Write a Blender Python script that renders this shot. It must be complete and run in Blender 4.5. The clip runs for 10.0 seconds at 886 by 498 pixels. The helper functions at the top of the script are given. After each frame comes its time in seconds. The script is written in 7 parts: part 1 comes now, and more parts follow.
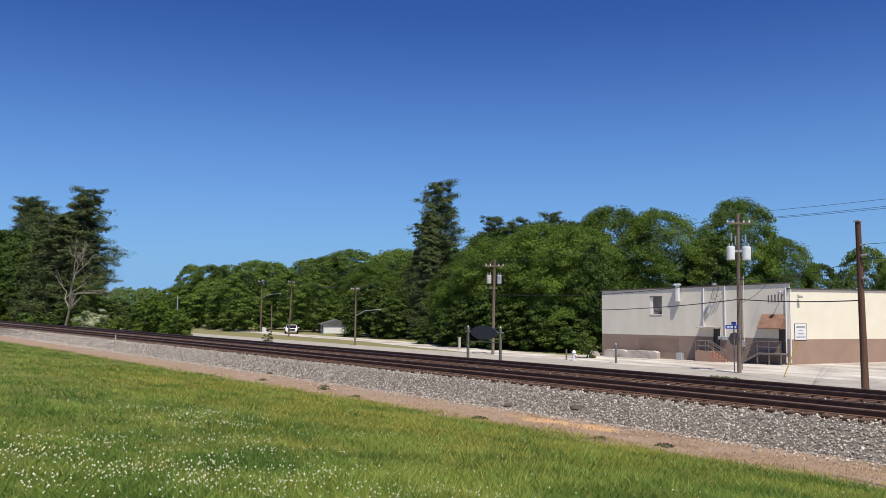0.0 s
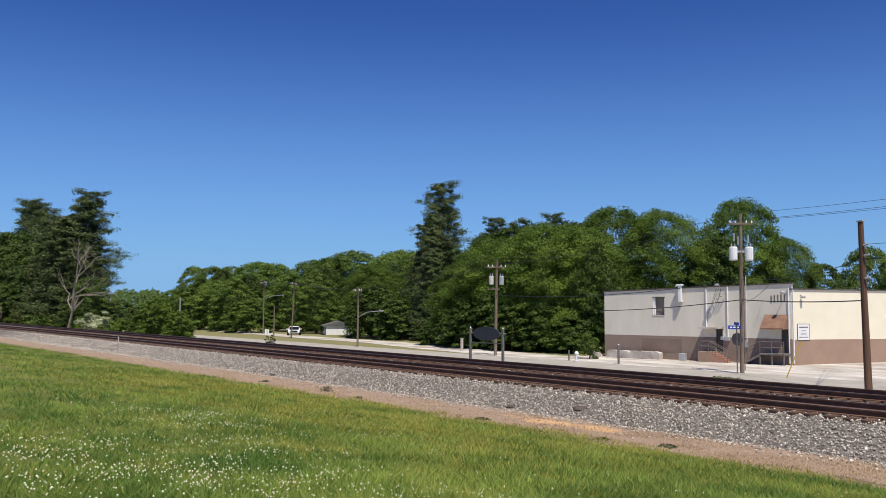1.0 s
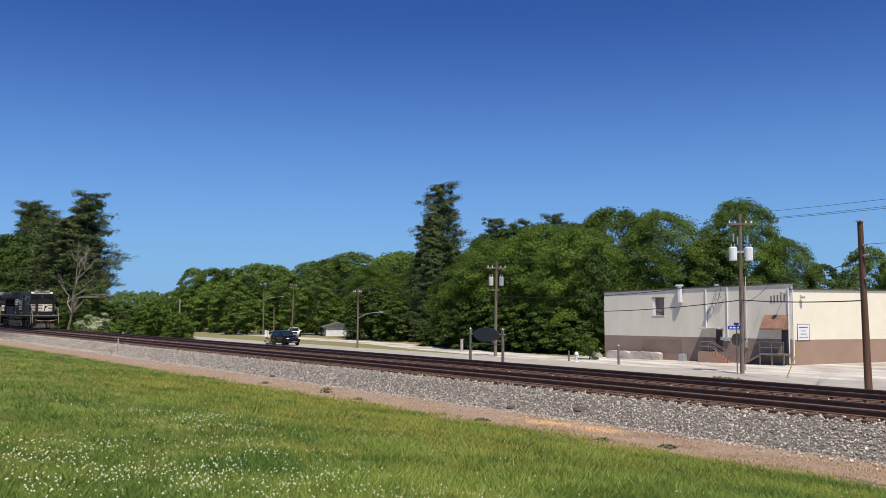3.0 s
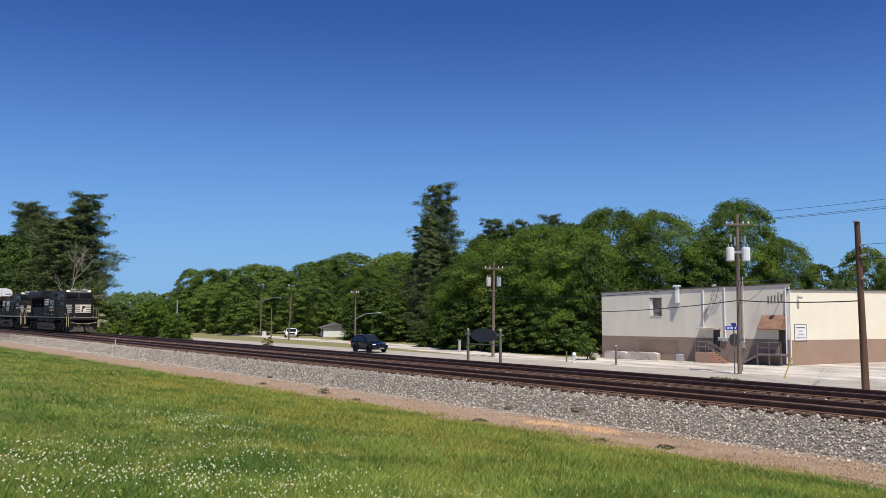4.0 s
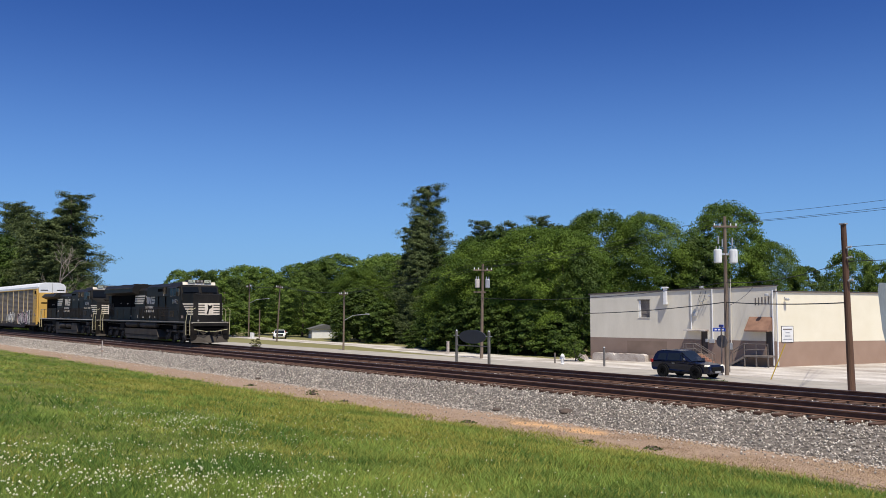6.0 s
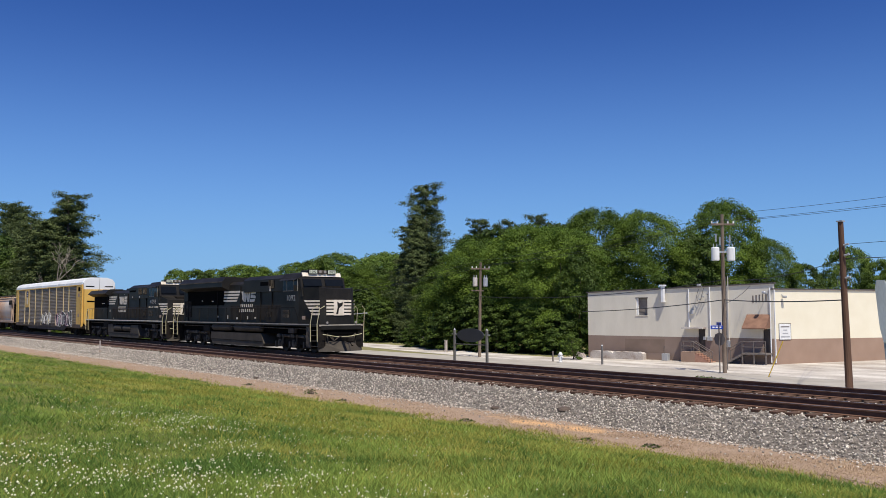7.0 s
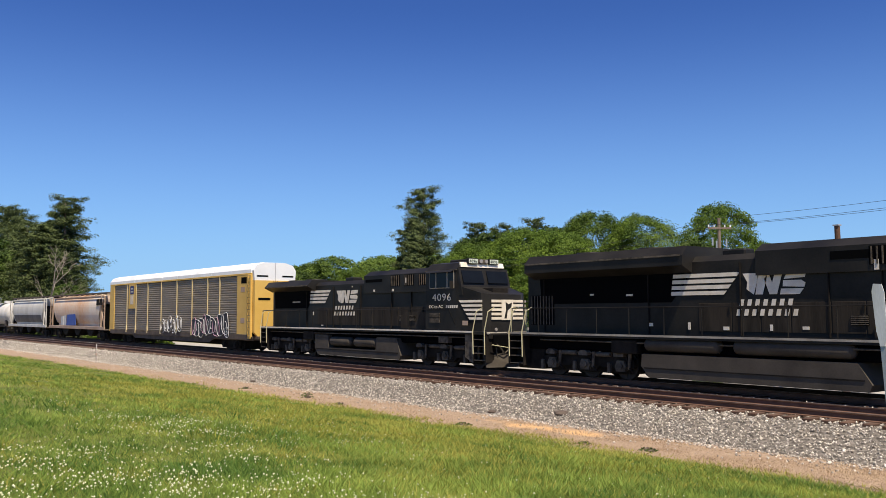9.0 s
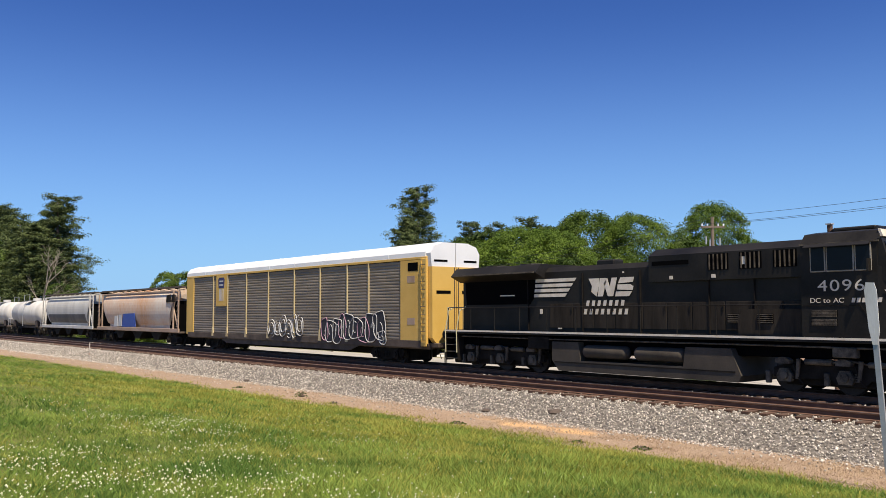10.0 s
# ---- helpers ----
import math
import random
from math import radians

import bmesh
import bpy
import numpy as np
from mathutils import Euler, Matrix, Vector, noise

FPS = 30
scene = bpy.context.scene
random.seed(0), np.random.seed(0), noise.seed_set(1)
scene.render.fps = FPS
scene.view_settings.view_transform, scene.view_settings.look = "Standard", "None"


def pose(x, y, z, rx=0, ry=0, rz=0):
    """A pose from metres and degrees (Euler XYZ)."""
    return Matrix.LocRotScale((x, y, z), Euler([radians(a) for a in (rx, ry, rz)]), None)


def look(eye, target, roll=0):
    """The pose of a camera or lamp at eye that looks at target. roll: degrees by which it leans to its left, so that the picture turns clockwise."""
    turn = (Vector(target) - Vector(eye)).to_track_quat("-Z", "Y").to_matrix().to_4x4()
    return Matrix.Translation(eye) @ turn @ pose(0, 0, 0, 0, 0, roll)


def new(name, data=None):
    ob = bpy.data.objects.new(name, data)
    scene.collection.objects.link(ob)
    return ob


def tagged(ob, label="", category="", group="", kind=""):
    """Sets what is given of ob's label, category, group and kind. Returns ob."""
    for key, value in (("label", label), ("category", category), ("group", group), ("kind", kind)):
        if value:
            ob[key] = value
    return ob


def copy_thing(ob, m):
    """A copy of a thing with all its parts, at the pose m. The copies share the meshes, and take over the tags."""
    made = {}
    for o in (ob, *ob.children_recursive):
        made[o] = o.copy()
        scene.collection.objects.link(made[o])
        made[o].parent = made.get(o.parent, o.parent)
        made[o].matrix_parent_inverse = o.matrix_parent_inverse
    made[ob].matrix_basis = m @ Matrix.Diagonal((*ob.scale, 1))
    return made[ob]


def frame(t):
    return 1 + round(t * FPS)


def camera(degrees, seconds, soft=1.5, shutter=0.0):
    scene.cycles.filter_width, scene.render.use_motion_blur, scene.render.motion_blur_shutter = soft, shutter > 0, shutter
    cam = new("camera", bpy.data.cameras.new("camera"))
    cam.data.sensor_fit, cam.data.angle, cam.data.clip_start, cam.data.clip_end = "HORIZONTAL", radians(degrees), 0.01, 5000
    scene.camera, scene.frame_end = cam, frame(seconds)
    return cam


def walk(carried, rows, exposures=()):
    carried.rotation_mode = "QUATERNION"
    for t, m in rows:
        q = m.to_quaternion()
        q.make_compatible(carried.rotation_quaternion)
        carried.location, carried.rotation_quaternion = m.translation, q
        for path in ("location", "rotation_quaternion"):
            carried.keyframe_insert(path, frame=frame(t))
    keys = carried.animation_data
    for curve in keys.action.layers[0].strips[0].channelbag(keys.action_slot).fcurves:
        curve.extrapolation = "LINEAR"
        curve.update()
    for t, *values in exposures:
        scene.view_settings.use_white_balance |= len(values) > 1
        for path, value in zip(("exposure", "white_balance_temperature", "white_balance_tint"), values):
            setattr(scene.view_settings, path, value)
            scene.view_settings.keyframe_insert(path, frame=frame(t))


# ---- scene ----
cam = camera(53.89, 10.0, soft=0.75)
walk(cam, [
    (0.0, pose(0, 0, 2.48, 93.806, -0.295, 53.028)),
    (0.5, pose(0, 0, 2.48, 93.833, -0.2, 53.129)),
    (1.0, pose(0, 0, 2.48, 93.881, -0.148, 53.185)),
    (1.5, pose(0, 0, 2.48, 93.944, -0.05, 53.18)),
    (2.0, pose(0, 0, 2.48, 93.934, -0.013, 53.186)),
    (2.5, pose(0, 0, 2.48, 93.94, -0.032, 53.2)),
    (4.0, pose(0, 0, 2.48, 93.989, 0.045, 53.016)),
    (4.5, pose(0, 0, 2.48, 94.005, -0.066, 52.816)),
    (5.0, pose(0, 0, 2.48, 94.056, -0.195, 52.53)),
    (5.5, pose(0, 0, 2.48, 94.103, -0.136, 52.37)),
    (7.0, pose(0, 0, 2.48, 93.996, 0.189, 52.133)),
    (7.5, pose(0, 0, 2.48, 93.999, 0.164, 52.027)),
    (8.0, pose(0, 0, 2.48, 94.04, 0.083, 51.951)),
    (8.5, pose(0, 0, 2.48, 94.157, 0.106, 51.97)),
    (9.0, pose(0, 0, 2.48, 94.224, 0.144, 51.944)),
    (9.5, pose(0, 0, 2.48, 94.222, 0.162, 51.755)),
    (10.0, pose(0, 0, 2.48, 94.155, 0.21, 51.55)),
], exposures=[(0.0, 0.0, 6500, 10), (7.4, 0.0, 6500, 10), (8.0, 0.06, 6600, 10), (8.5, 0.2, 6850, 10), (9.0, 0.36, 7100, 10), (10.0, 0.36, 7100, 10)])

# ---- light ----
world = bpy.data.worlds.new("sky")
world.use_nodes = True
scene.world = world
wn = world.node_tree
sky = wn.nodes.new("ShaderNodeTexSky")
sky.sky_type = "NISHITA"
sky.sun_disc = False
sky.sun_elevation = radians(62.6)
sky.sun_rotation = radians(107)
sky.air_density, sky.dust_density, sky.ozone_density = 1.0, 0.6, 3.0
tint = wn.nodes.new("ShaderNodeMix")
tint.data_type, tint.blend_type = "RGBA", "MULTIPLY"
tint.inputs[0].default_value = 1.0
tint.inputs[7].default_value = (0.295, 0.448, 0.745, 1)
deep = wn.nodes.new("ShaderNodeGamma")
deep.inputs[1].default_value = 1.4
wn.links.new(sky.outputs[0], deep.inputs[0])
wn.links.new(deep.outputs[0], tint.inputs[6])
# pale haze towards the horizon
where, up, low, fade, haze = (wn.nodes.new("ShaderNode" + k) for k in ("TexCoord", "SeparateXYZ", "MapRange", "Math", "Mix"))
haze.data_type = "RGBA"
haze.inputs[7].default_value = (3.6, 7.2, 12.4, 1)
low.inputs[1].default_value, low.inputs[2].default_value = 0.0, 0.34
low.inputs[3].default_value, low.inputs[4].default_value = 0.93, 0.0
fade.operation = "POWER"
fade.inputs[1].default_value = 1.7
wn.links.new(where.outputs["Generated"], up.inputs[0])
wn.links.new(up.outputs[2], low.inputs[0])
wn.links.new(low.outputs[0], fade.inputs[0])
wn.links.new(fade.outputs[0], haze.inputs[0])
wn.links.new(tint.outputs[2], haze.inputs[6])
wn.links.new(haze.outputs[2], wn.nodes["Background"].inputs[0])
wn.nodes["Background"].inputs[1].default_value = 0.069
sun = new("sun", bpy.data.lights.new("sun", "SUN"))
sun.data.energy, sun.data.angle, sun.data.color = 5.0, radians(0.53), (1.0, 0.93, 0.80)
sun.matrix_world = look((0, 0, 60), (-0.44, 0.135, 60 - 0.888))

# ---- materials ----
def mat(name, c1, c2, scale=4.0, rough=0.8, bump=0.15, bscale=40.0, metal=0.0, contrast=0.5, spread=0.0, spec=0.5, stretch=(1, 1, 1)):
    """Two-scale mottled surface: c1 to c2 by coarse and fine noise; spread varies from piece to piece."""
    m = bpy.data.materials.new(name)
    m.use_nodes = True
    t = m.node_tree
    n, l = t.nodes, t.links
    b = n["Principled BSDF"]
    co = n.new("ShaderNodeTexCoord")
    mp = n.new("ShaderNodeMapping")
    mp.inputs["Scale"].default_value = stretch
    l.new(co.outputs["Object"], mp.inputs[0])
    a = n.new("ShaderNodeTexNoise")
    a.inputs["Scale"].default_value, a.inputs["Detail"].default_value = scale, 6
    f = n.new("ShaderNodeTexNoise")
    f.inputs["Scale"].default_value, f.inputs["Detail"].default_value = bscale, 4
    l.new(mp.outputs[0], a.inputs[0])
    l.new(mp.outputs[0], f.inputs[0])
    mx = n.new("ShaderNodeMath")
    mx.operation = "MULTIPLY_ADD"
    mx.inputs[1].default_value = 0.4
    l.new(f.outputs[0], mx.inputs[0])
    l.new(a.outputs[0], mx.inputs[2])
    r = n.new("ShaderNodeMapRange")
    r.inputs[1].default_value, r.inputs[2].default_value = 0.7 - contrast * 0.5, 0.7 + contrast * 0.5
    l.new(mx.outputs[0], r.inputs[0])
    mix = n.new("ShaderNodeMix")
    mix.data_type = "RGBA"
    mix.inputs[6].default_value, mix.inputs[7].default_value = (*c1, 1), (*c2, 1)
    l.new(r.outputs[0], mix.inputs[0])
    last = mix.outputs[2]
    if spread:
        hsv = n.new("ShaderNodeHueSaturation")
        info = n.new("ShaderNodeObjectInfo")
        geo = n.new("ShaderNodeNewGeometry")
        ad = n.new("ShaderNodeMath")
        l.new(info.outputs["Random"], ad.inputs[0])
        l.new(geo.outputs["Random Per Island"], ad.inputs[1])
        mr = n.new("ShaderNodeMapRange")
        mr.inputs[1].default_value, mr.inputs[2].default_value = 0.0, 2.0
        mr.inputs[3].default_value, mr.inputs[4].default_value = 1 - spread, 1 + spread
        l.new(ad.outputs[0], mr.inputs[0])
        l.new(mr.outputs[0], hsv.inputs["Value"])
        l.new(last, hsv.inputs["Color"])
        last = hsv.outputs[0]
    l.new(last, b.inputs["Base Color"])
    rr = n.new("ShaderNodeMapRange")
    rr.inputs[3].default_value, rr.inputs[4].default_value = max(0.02, rough - 0.12), min(1, rough + 0.12)
    l.new(f.outputs[0], rr.inputs[0])
    l.new(rr.outputs[0], b.inputs["Roughness"])
    b.inputs["Metallic"].default_value = metal
    b.inputs["Specular IOR Level"].default_value = spec
    if bump:
        bp = n.new("ShaderNodeBump")
        bp.inputs["Strength"].default_value, bp.inputs["Distance"].default_value = bump, 0.03
        l.new(f.outputs[0], bp.inputs["Height"])
        l.new(bp.outputs[0], b.inputs["Normal"])
    return m


def leaf_mat(name, c1, c2, thin=0.26, rough=0.55, patch_scale=0.35, lo=0.38, hi=0.62):
    m = bpy.data.materials.new(name)
    m.use_nodes = True
    n, l = m.node_tree.nodes, m.node_tree.links
    b, out = n["Principled BSDF"], n["Material Output"]
    geo, info, co = n.new("ShaderNodeNewGeometry"), n.new("ShaderNodeObjectInfo"), n.new("ShaderNodeTexCoord")
    no = n.new("ShaderNodeTexNoise")
    no.inputs["Scale"].default_value, no.inputs["Detail"].default_value = patch_scale, 4
    l.new(co.outputs["Object"], no.inputs[0])
    ad = n.new("ShaderNodeMath")
    ad.operation = "MULTIPLY_ADD"
    ad.inputs[1].default_value = 0.4
    patch = n.new("ShaderNodeMapRange")
    patch.inputs[1].default_value, patch.inputs[2].default_value = lo, hi
    patch.inputs[3].default_value, patch.inputs[4].default_value = 0.2, 0.85
    l.new(no.outputs[0], patch.inputs[0])
    l.new(geo.outputs["Random Per Island"], ad.inputs[0])
    l.new(patch.outputs[0], ad.inputs[2])
    mr = n.new("ShaderNodeMapRange")
    mr.inputs[1].default_value, mr.inputs[2].default_value = 0.2, 1.2
    l.new(ad.outputs[0], mr.inputs[0])
    mix = n.new("ShaderNodeMix")
    mix.data_type = "RGBA"
    mix.inputs[6].default_value, mix.inputs[7].default_value = (*c1, 1), (*c2, 1)
    l.new(mr.outputs[0], mix.inputs[0])
    hsv = n.new("ShaderNodeHueSaturation")
    hv = n.new("ShaderNodeMapRange")
    hv.inputs[3].default_value, hv.inputs[4].default_value = 0.8, 1.2
    l.new(info.outputs["Random"], hv.inputs[0])
    l.new(hv.outputs[0], hsv.inputs["Value"])
    l.new(mix.outputs[2], hsv.inputs["Color"])
    l.new(hsv.outputs[0], b.inputs["Base Color"])
    b.inputs["Roughness"].default_value = rough
    b.inputs["Specular IOR Level"].default_value = 0.18
    tr = n.new("ShaderNodeBsdfTranslucent")
    l.new(hsv.outputs[0], tr.inputs[0])
    ms = n.new("ShaderNodeMixShader")
    ms.inputs[0].default_value = thin
    l.new(b.outputs[0], ms.inputs[1])
    l.new(tr.outputs[0], ms.inputs[2])
    l.new(ms.outputs[0], out.inputs[0])
    return m


def plain(name, c, rough=0.5, metal=0.0, emit=0.0):
    m = mat(name, tuple(v * 0.88 for v in c), tuple(min(1, v * 1.1) for v in c), 3, rough, 0.05, 60, metal)
    if emit:
        b = m.node_tree.nodes["Principled BSDF"]
        b.inputs["Emission Color"].default_value, b.inputs["Emission Strength"].default_value = (*c, 1), emit
    return m


def ground_mat():
    """Lawn, with the bare clay strip along the ballast and the verges of the road, by the place on the ground."""
    m = mat("ground_cover", (0.075, 0.108, 0.022), (0.19, 0.185, 0.045), 0.3, 0.9, 0.6, 30, contrast=0.4, spec=0.2)
    n, l = m.node_tree.nodes, m.node_tree.links
    b = n["Principled BSDF"]
    grass = b.inputs["Base Color"].links[0].from_socket
    co = n.new("ShaderNodeTexCoord")
    sep = n.new("ShaderNodeSeparateXYZ")
    l.new(co.outputs["Object"], sep.inputs[0])
    no = n.new("ShaderNodeTexNoise")
    no.inputs["Scale"].default_value, no.inputs["Detail"].default_value = 0.8, 8
    l.new(co.outputs["Object"], no.inputs[0])
    nf = n.new("ShaderNodeTexNoise")
    nf.inputs["Scale"].default_value, nf.inputs["Detail"].default_value = 14, 5
    l.new(co.outputs["Object"], nf.inputs[0])

    def band(lo, hi, amount, soft):
        w = n.new("ShaderNodeMath")
        w.operation = "MULTIPLY_ADD"
        w.inputs[1].default_value = amount
        l.new(no.outputs[0], w.inputs[0])
        l.new(sep.outputs[1], w.inputs[2])
        r = n.new("ShaderNodeMapRange")
        r.interpolation_type = "SMOOTHSTEP"
        r.inputs[1].default_value, r.inputs[2].default_value = lo + amount / 2 - soft, lo + amount / 2 + soft
        l.new(w.outputs[0], r.inputs[0])
        return r.outputs[0]

    def blend(f, a, bsock):
        x = n.new("ShaderNodeMix")
        x.data_type = "RGBA"
        l.new(f, x.inputs[0])
        for sock, k in ((a, 6), (bsock, 7)):
            if isinstance(sock, tuple):
                x.inputs[k].default_value = (*sock, 1)
            else:
                l.new(sock, x.inputs[k])
        return x.outputs[2]

    mott = n.new("ShaderNodeMapRange")
    mott.inputs[1].default_value, mott.inputs[2].default_value = 0.36, 0.64
    l.new(nf.outputs[0], mott.inputs[0])
    clay = blend(mott.outputs[0], (0.17, 0.115, 0.078), (0.50, 0.375, 0.265))
    rough_clay = blend(no.outputs[0], clay, (0.34, 0.235, 0.16))
    clay = rough_clay
    col = blend(band(15.4, 0, 2.6, 0.5), grass, clay)
    vo = n.new("ShaderNodeVectorMath")
    vo.operation = "DISTANCE"
    mp = n.new("ShaderNodeMapping")
    mp.inputs["Scale"].default_value = (0.28, 1.0, 0.0)
    l.new(co.outputs["Object"], mp.inputs[0])
    l.new(mp.outputs[0], vo.inputs[0])
    vo.inputs[1].default_value = (-18.2 * 0.28, 17.85, 0)
    wob = n.new("ShaderNodeMath")
    wob.operation = "MULTIPLY_ADD"
    wob.inputs[1].default_value = 1.6
    l.new(no.outputs[0], wob.inputs[0])
    l.new(vo.outputs["Value"], wob.inputs[2])
    orange = n.new("ShaderNodeMapRange")
    orange.inputs[1].default_value, orange.inputs[2].default_value = 1.05, 1.45
    orange.inputs[3].default_value, orange.inputs[4].default_value = 1.0, 0.0
    l.new(wob.outputs[0], orange.inputs[0])
    col = blend(orange.outputs[0], col, (0.66, 0.40, 0.19))
    verge = blend(nf.outputs[0], (0.20, 0.175, 0.085), (0.25, 0.24, 0.10))
    col = blend(band(31.5, 0, 2.0, 0.8), col, verge)
    l.new(col, b.inputs["Base Color"])
    return m


# ---- building helpers ----
def part(name, bm, material, parent=None, label="", smooth=False):
    me = bpy.data.meshes.new(name)
    bm.to_mesh(me)
    bm.free()
    me.materials.append(material)
    if smooth:
        me.shade_smooth()
    ob = new(name, me)
    ob.parent = parent
    if label:
        ob["label"] = label
    return ob


def share(ob, parent, m):
    """Another object on the same mesh under parent."""
    o = new(ob.name.split(".")[0], ob.data)
    o.parent = parent
    o.matrix_basis = m
    if "label" in ob:
        o["label"] = ob["label"]
    return o


def thing(name, m, label, category, group="", kind=""):
    ob = new(name)
    ob.matrix_world = m
    return tagged(ob, label, category, group, kind)


def box(x0, x1, y0, y1, z0, z1, bevel=0.0, bm=None):
    bm = bm or bmesh.new()
    v = [bm.verts.new((x, y, z)) for x in (x0, x1) for y in (y0, y1) for z in (z0, z1)]
    fs = [bm.faces.new([v[i] for i in q]) for q in ((0, 1, 3, 2), (4, 6, 7, 5), (0, 4, 5, 1), (2, 3, 7, 6), (0, 2, 6, 4), (1, 5, 7, 3))]
    if bevel:
        bmesh.ops.bevel(bm, geom=list({e for f in fs for e in f.edges}), offset=bevel, segments=1, affect="EDGES")
    return bm


def prism(profile, x0, x1, bm=None, axis="x"):
    """The closed outline pushed along an axis from x0 to x1. Outline points are (y, z), (x, z) or (x, y)."""
    bm = bm or bmesh.new()
    put = {"x": lambda s, p: (s, *p), "y": lambda s, p: (p[0], s, p[1]), "z": lambda s, p: (*p, s)}[axis]
    a = [bm.verts.new(put(x0, p)) for p in profile]
    b = [bm.verts.new(put(x1, p)) for p in profile]
    k = len(profile)
    fs = [bm.faces.new([a[i], a[(i + 1) % k], b[(i + 1) % k], b[i]]) for i in range(k)]
    fs += [bm.faces.new(a[::-1]), bm.faces.new(b)]
    bmesh.ops.recalc_face_normals(bm, faces=fs)
    return bm


def tube(p0, p1, r0, r1=None, seg=10, bm=None):
    bm = bm or bmesh.new()
    r1 = r0 if r1 is None else r1
    p0, p1 = Vector(p0), Vector(p1)
    q = (p1 - p0).to_track_quat("Z", "Y")
    rings = []
    for p, r in ((p0, r0), (p1, r1)):
        rings.append([bm.verts.new(p + q @ Vector((r * math.cos(2 * math.pi * i / seg), r * math.sin(2 * math.pi * i / seg), 0))) for i in range(seg)])
    for i in range(seg):
        bm.faces.new([rings[0][i], rings[0][(i + 1) % seg], rings[1][(i + 1) % seg], rings[1][i]])
    bm.faces.new(rings[0][::-1]), bm.faces.new(rings[1])
    return bm


def pipe(points, r, seg=8, bm=None):
    """One continuous bent round bar through the points."""
    bm = bm or bmesh.new()
    pts = [Vector(p) for p in points]
    rings = []
    for i, p in enumerate(pts):
        d = (pts[min(i + 1, len(pts) - 1)] - p).normalized() + (p - pts[max(i - 1, 0)]).normalized()
        if d.length < 1e-6:
            d = Vector((0, 0, 1))
        q = d.to_track_quat("Z", "Y")
        ring = [q @ Vector((r * math.cos(2 * math.pi * k / seg), r * math.sin(2 * math.pi * k / seg), 0)) for k in range(seg)]
        if rings:
            old = [v.co - pts[i - 1] for v in rings[-1]]
            shift = min(range(seg), key=lambda t: sum((old[k] - ring[(k + t) % seg]).length for k in range(seg)))
            ring = [ring[(k + shift) % seg] for k in range(seg)]
        rings.append([bm.verts.new(p + v) for v in ring])
    for u, v in zip(rings, rings[1:]):
        for k in range(seg):
            bm.faces.new([u[k], u[(k + 1) % seg], v[(k + 1) % seg], v[k]])
    bm.faces.new(rings[0][::-1]), bm.faces.new(rings[-1])
    return bm


def lathe(rings, seg=20, bm=None, m=None):
    """Rings (along, radius) turned about the y axis; m places the result."""
    bm = bm or bmesh.new()
    m = m or Matrix()
    rows = [[bm.verts.new(m @ Vector((r * math.cos(2 * math.pi * i / seg), a, r * math.sin(2 * math.pi * i / seg)))) for i in range(seg)] for a, r in rings]
    fs = []
    for u, v in zip(rows, rows[1:]):
        fs += [bm.faces.new([u[i], v[i], v[(i + 1) % seg], u[(i + 1) % seg]]) for i in range(seg)]
    fs += [bm.faces.new(rows[0]), bm.faces.new(rows[-1][::-1])]
    bmesh.ops.recalc_face_normals(bm, faces=fs)
    return bm


def soup(name, verts, faces, material, parent=None, smooth=False):
    """One mesh from number arrays: verts (n, 3), faces (m, k)."""
    me = bpy.data.meshes.new(name)
    k = faces.shape[1]
    me.vertices.add(len(verts))
    me.vertices.foreach_set("co", np.asarray(verts, np.float32).ravel())
    me.loops.add(faces.size)
    me.loops.foreach_set("vertex_index", np.asarray(faces, np.int32).ravel())
    me.polygons.add(len(faces))
    me.polygons.foreach_set("loop_start", np.arange(0, faces.size, k, dtype=np.int32))
    me.update(calc_edges=True)
    me.validate()
    me.materials.append(material)
    if smooth:
        me.shade_smooth()
    ob = new(name, me)
    ob.parent = parent
    return ob


def text(body, size, m, material, parent, label="", wide=1.0, lean=0.0, bold=0.0):
    """Raised lettering as a mesh; it reads along its own x axis."""
    cu = bpy.data.curves.new("lettering", "FONT")
    cu.body, cu.size, cu.extrude, cu.shear, cu.offset = body, size, 0.004, lean, bold
    cu.align_x = "LEFT"
    tmp = new("lettering", cu)
    dg = bpy.context.evaluated_depsgraph_get()
    me = bpy.data.meshes.new_from_object(tmp.evaluated_get(dg))
    bpy.data.objects.remove(tmp)
    bpy.data.curves.remove(cu)
    me.transform(Matrix.Diagonal((wide, 1, 1, 1)))
    me.materials.clear()
    me.materials.append(material)
    ob = new("lettering", me)
    ob.parent = parent
    ob.matrix_basis = m
    if label:
        ob["label"] = label
    return ob


rng = np.random.default_rng(7)


def spray(points, out, size, flat=0.5, aspect=0.75):
    """A leaf (a tilted blade) at each point, facing roughly out."""
    k = len(points)
    nrm = out + rng.normal(0, flat, (k, 3))
    nrm /= np.linalg.norm(nrm, axis=1, keepdims=True) + 1e-9
    a = np.cross(nrm, rng.normal(0, 1, (k, 3)))
    a /= np.linalg.norm(a, axis=1, keepdims=True) + 1e-9
    b = np.cross(nrm, a)
    s = (size * rng.uniform(0.6, 1.4, k))[:, None]
    v = np.stack([points - a * s, points + a * s * 0.7 - b * s * aspect, points + a * s * 0.7 + b * s * aspect + nrm * s * 0.2], 1).reshape(-1, 3)
    f = np.arange(3 * k).reshape(-1, 3)
    return v, f

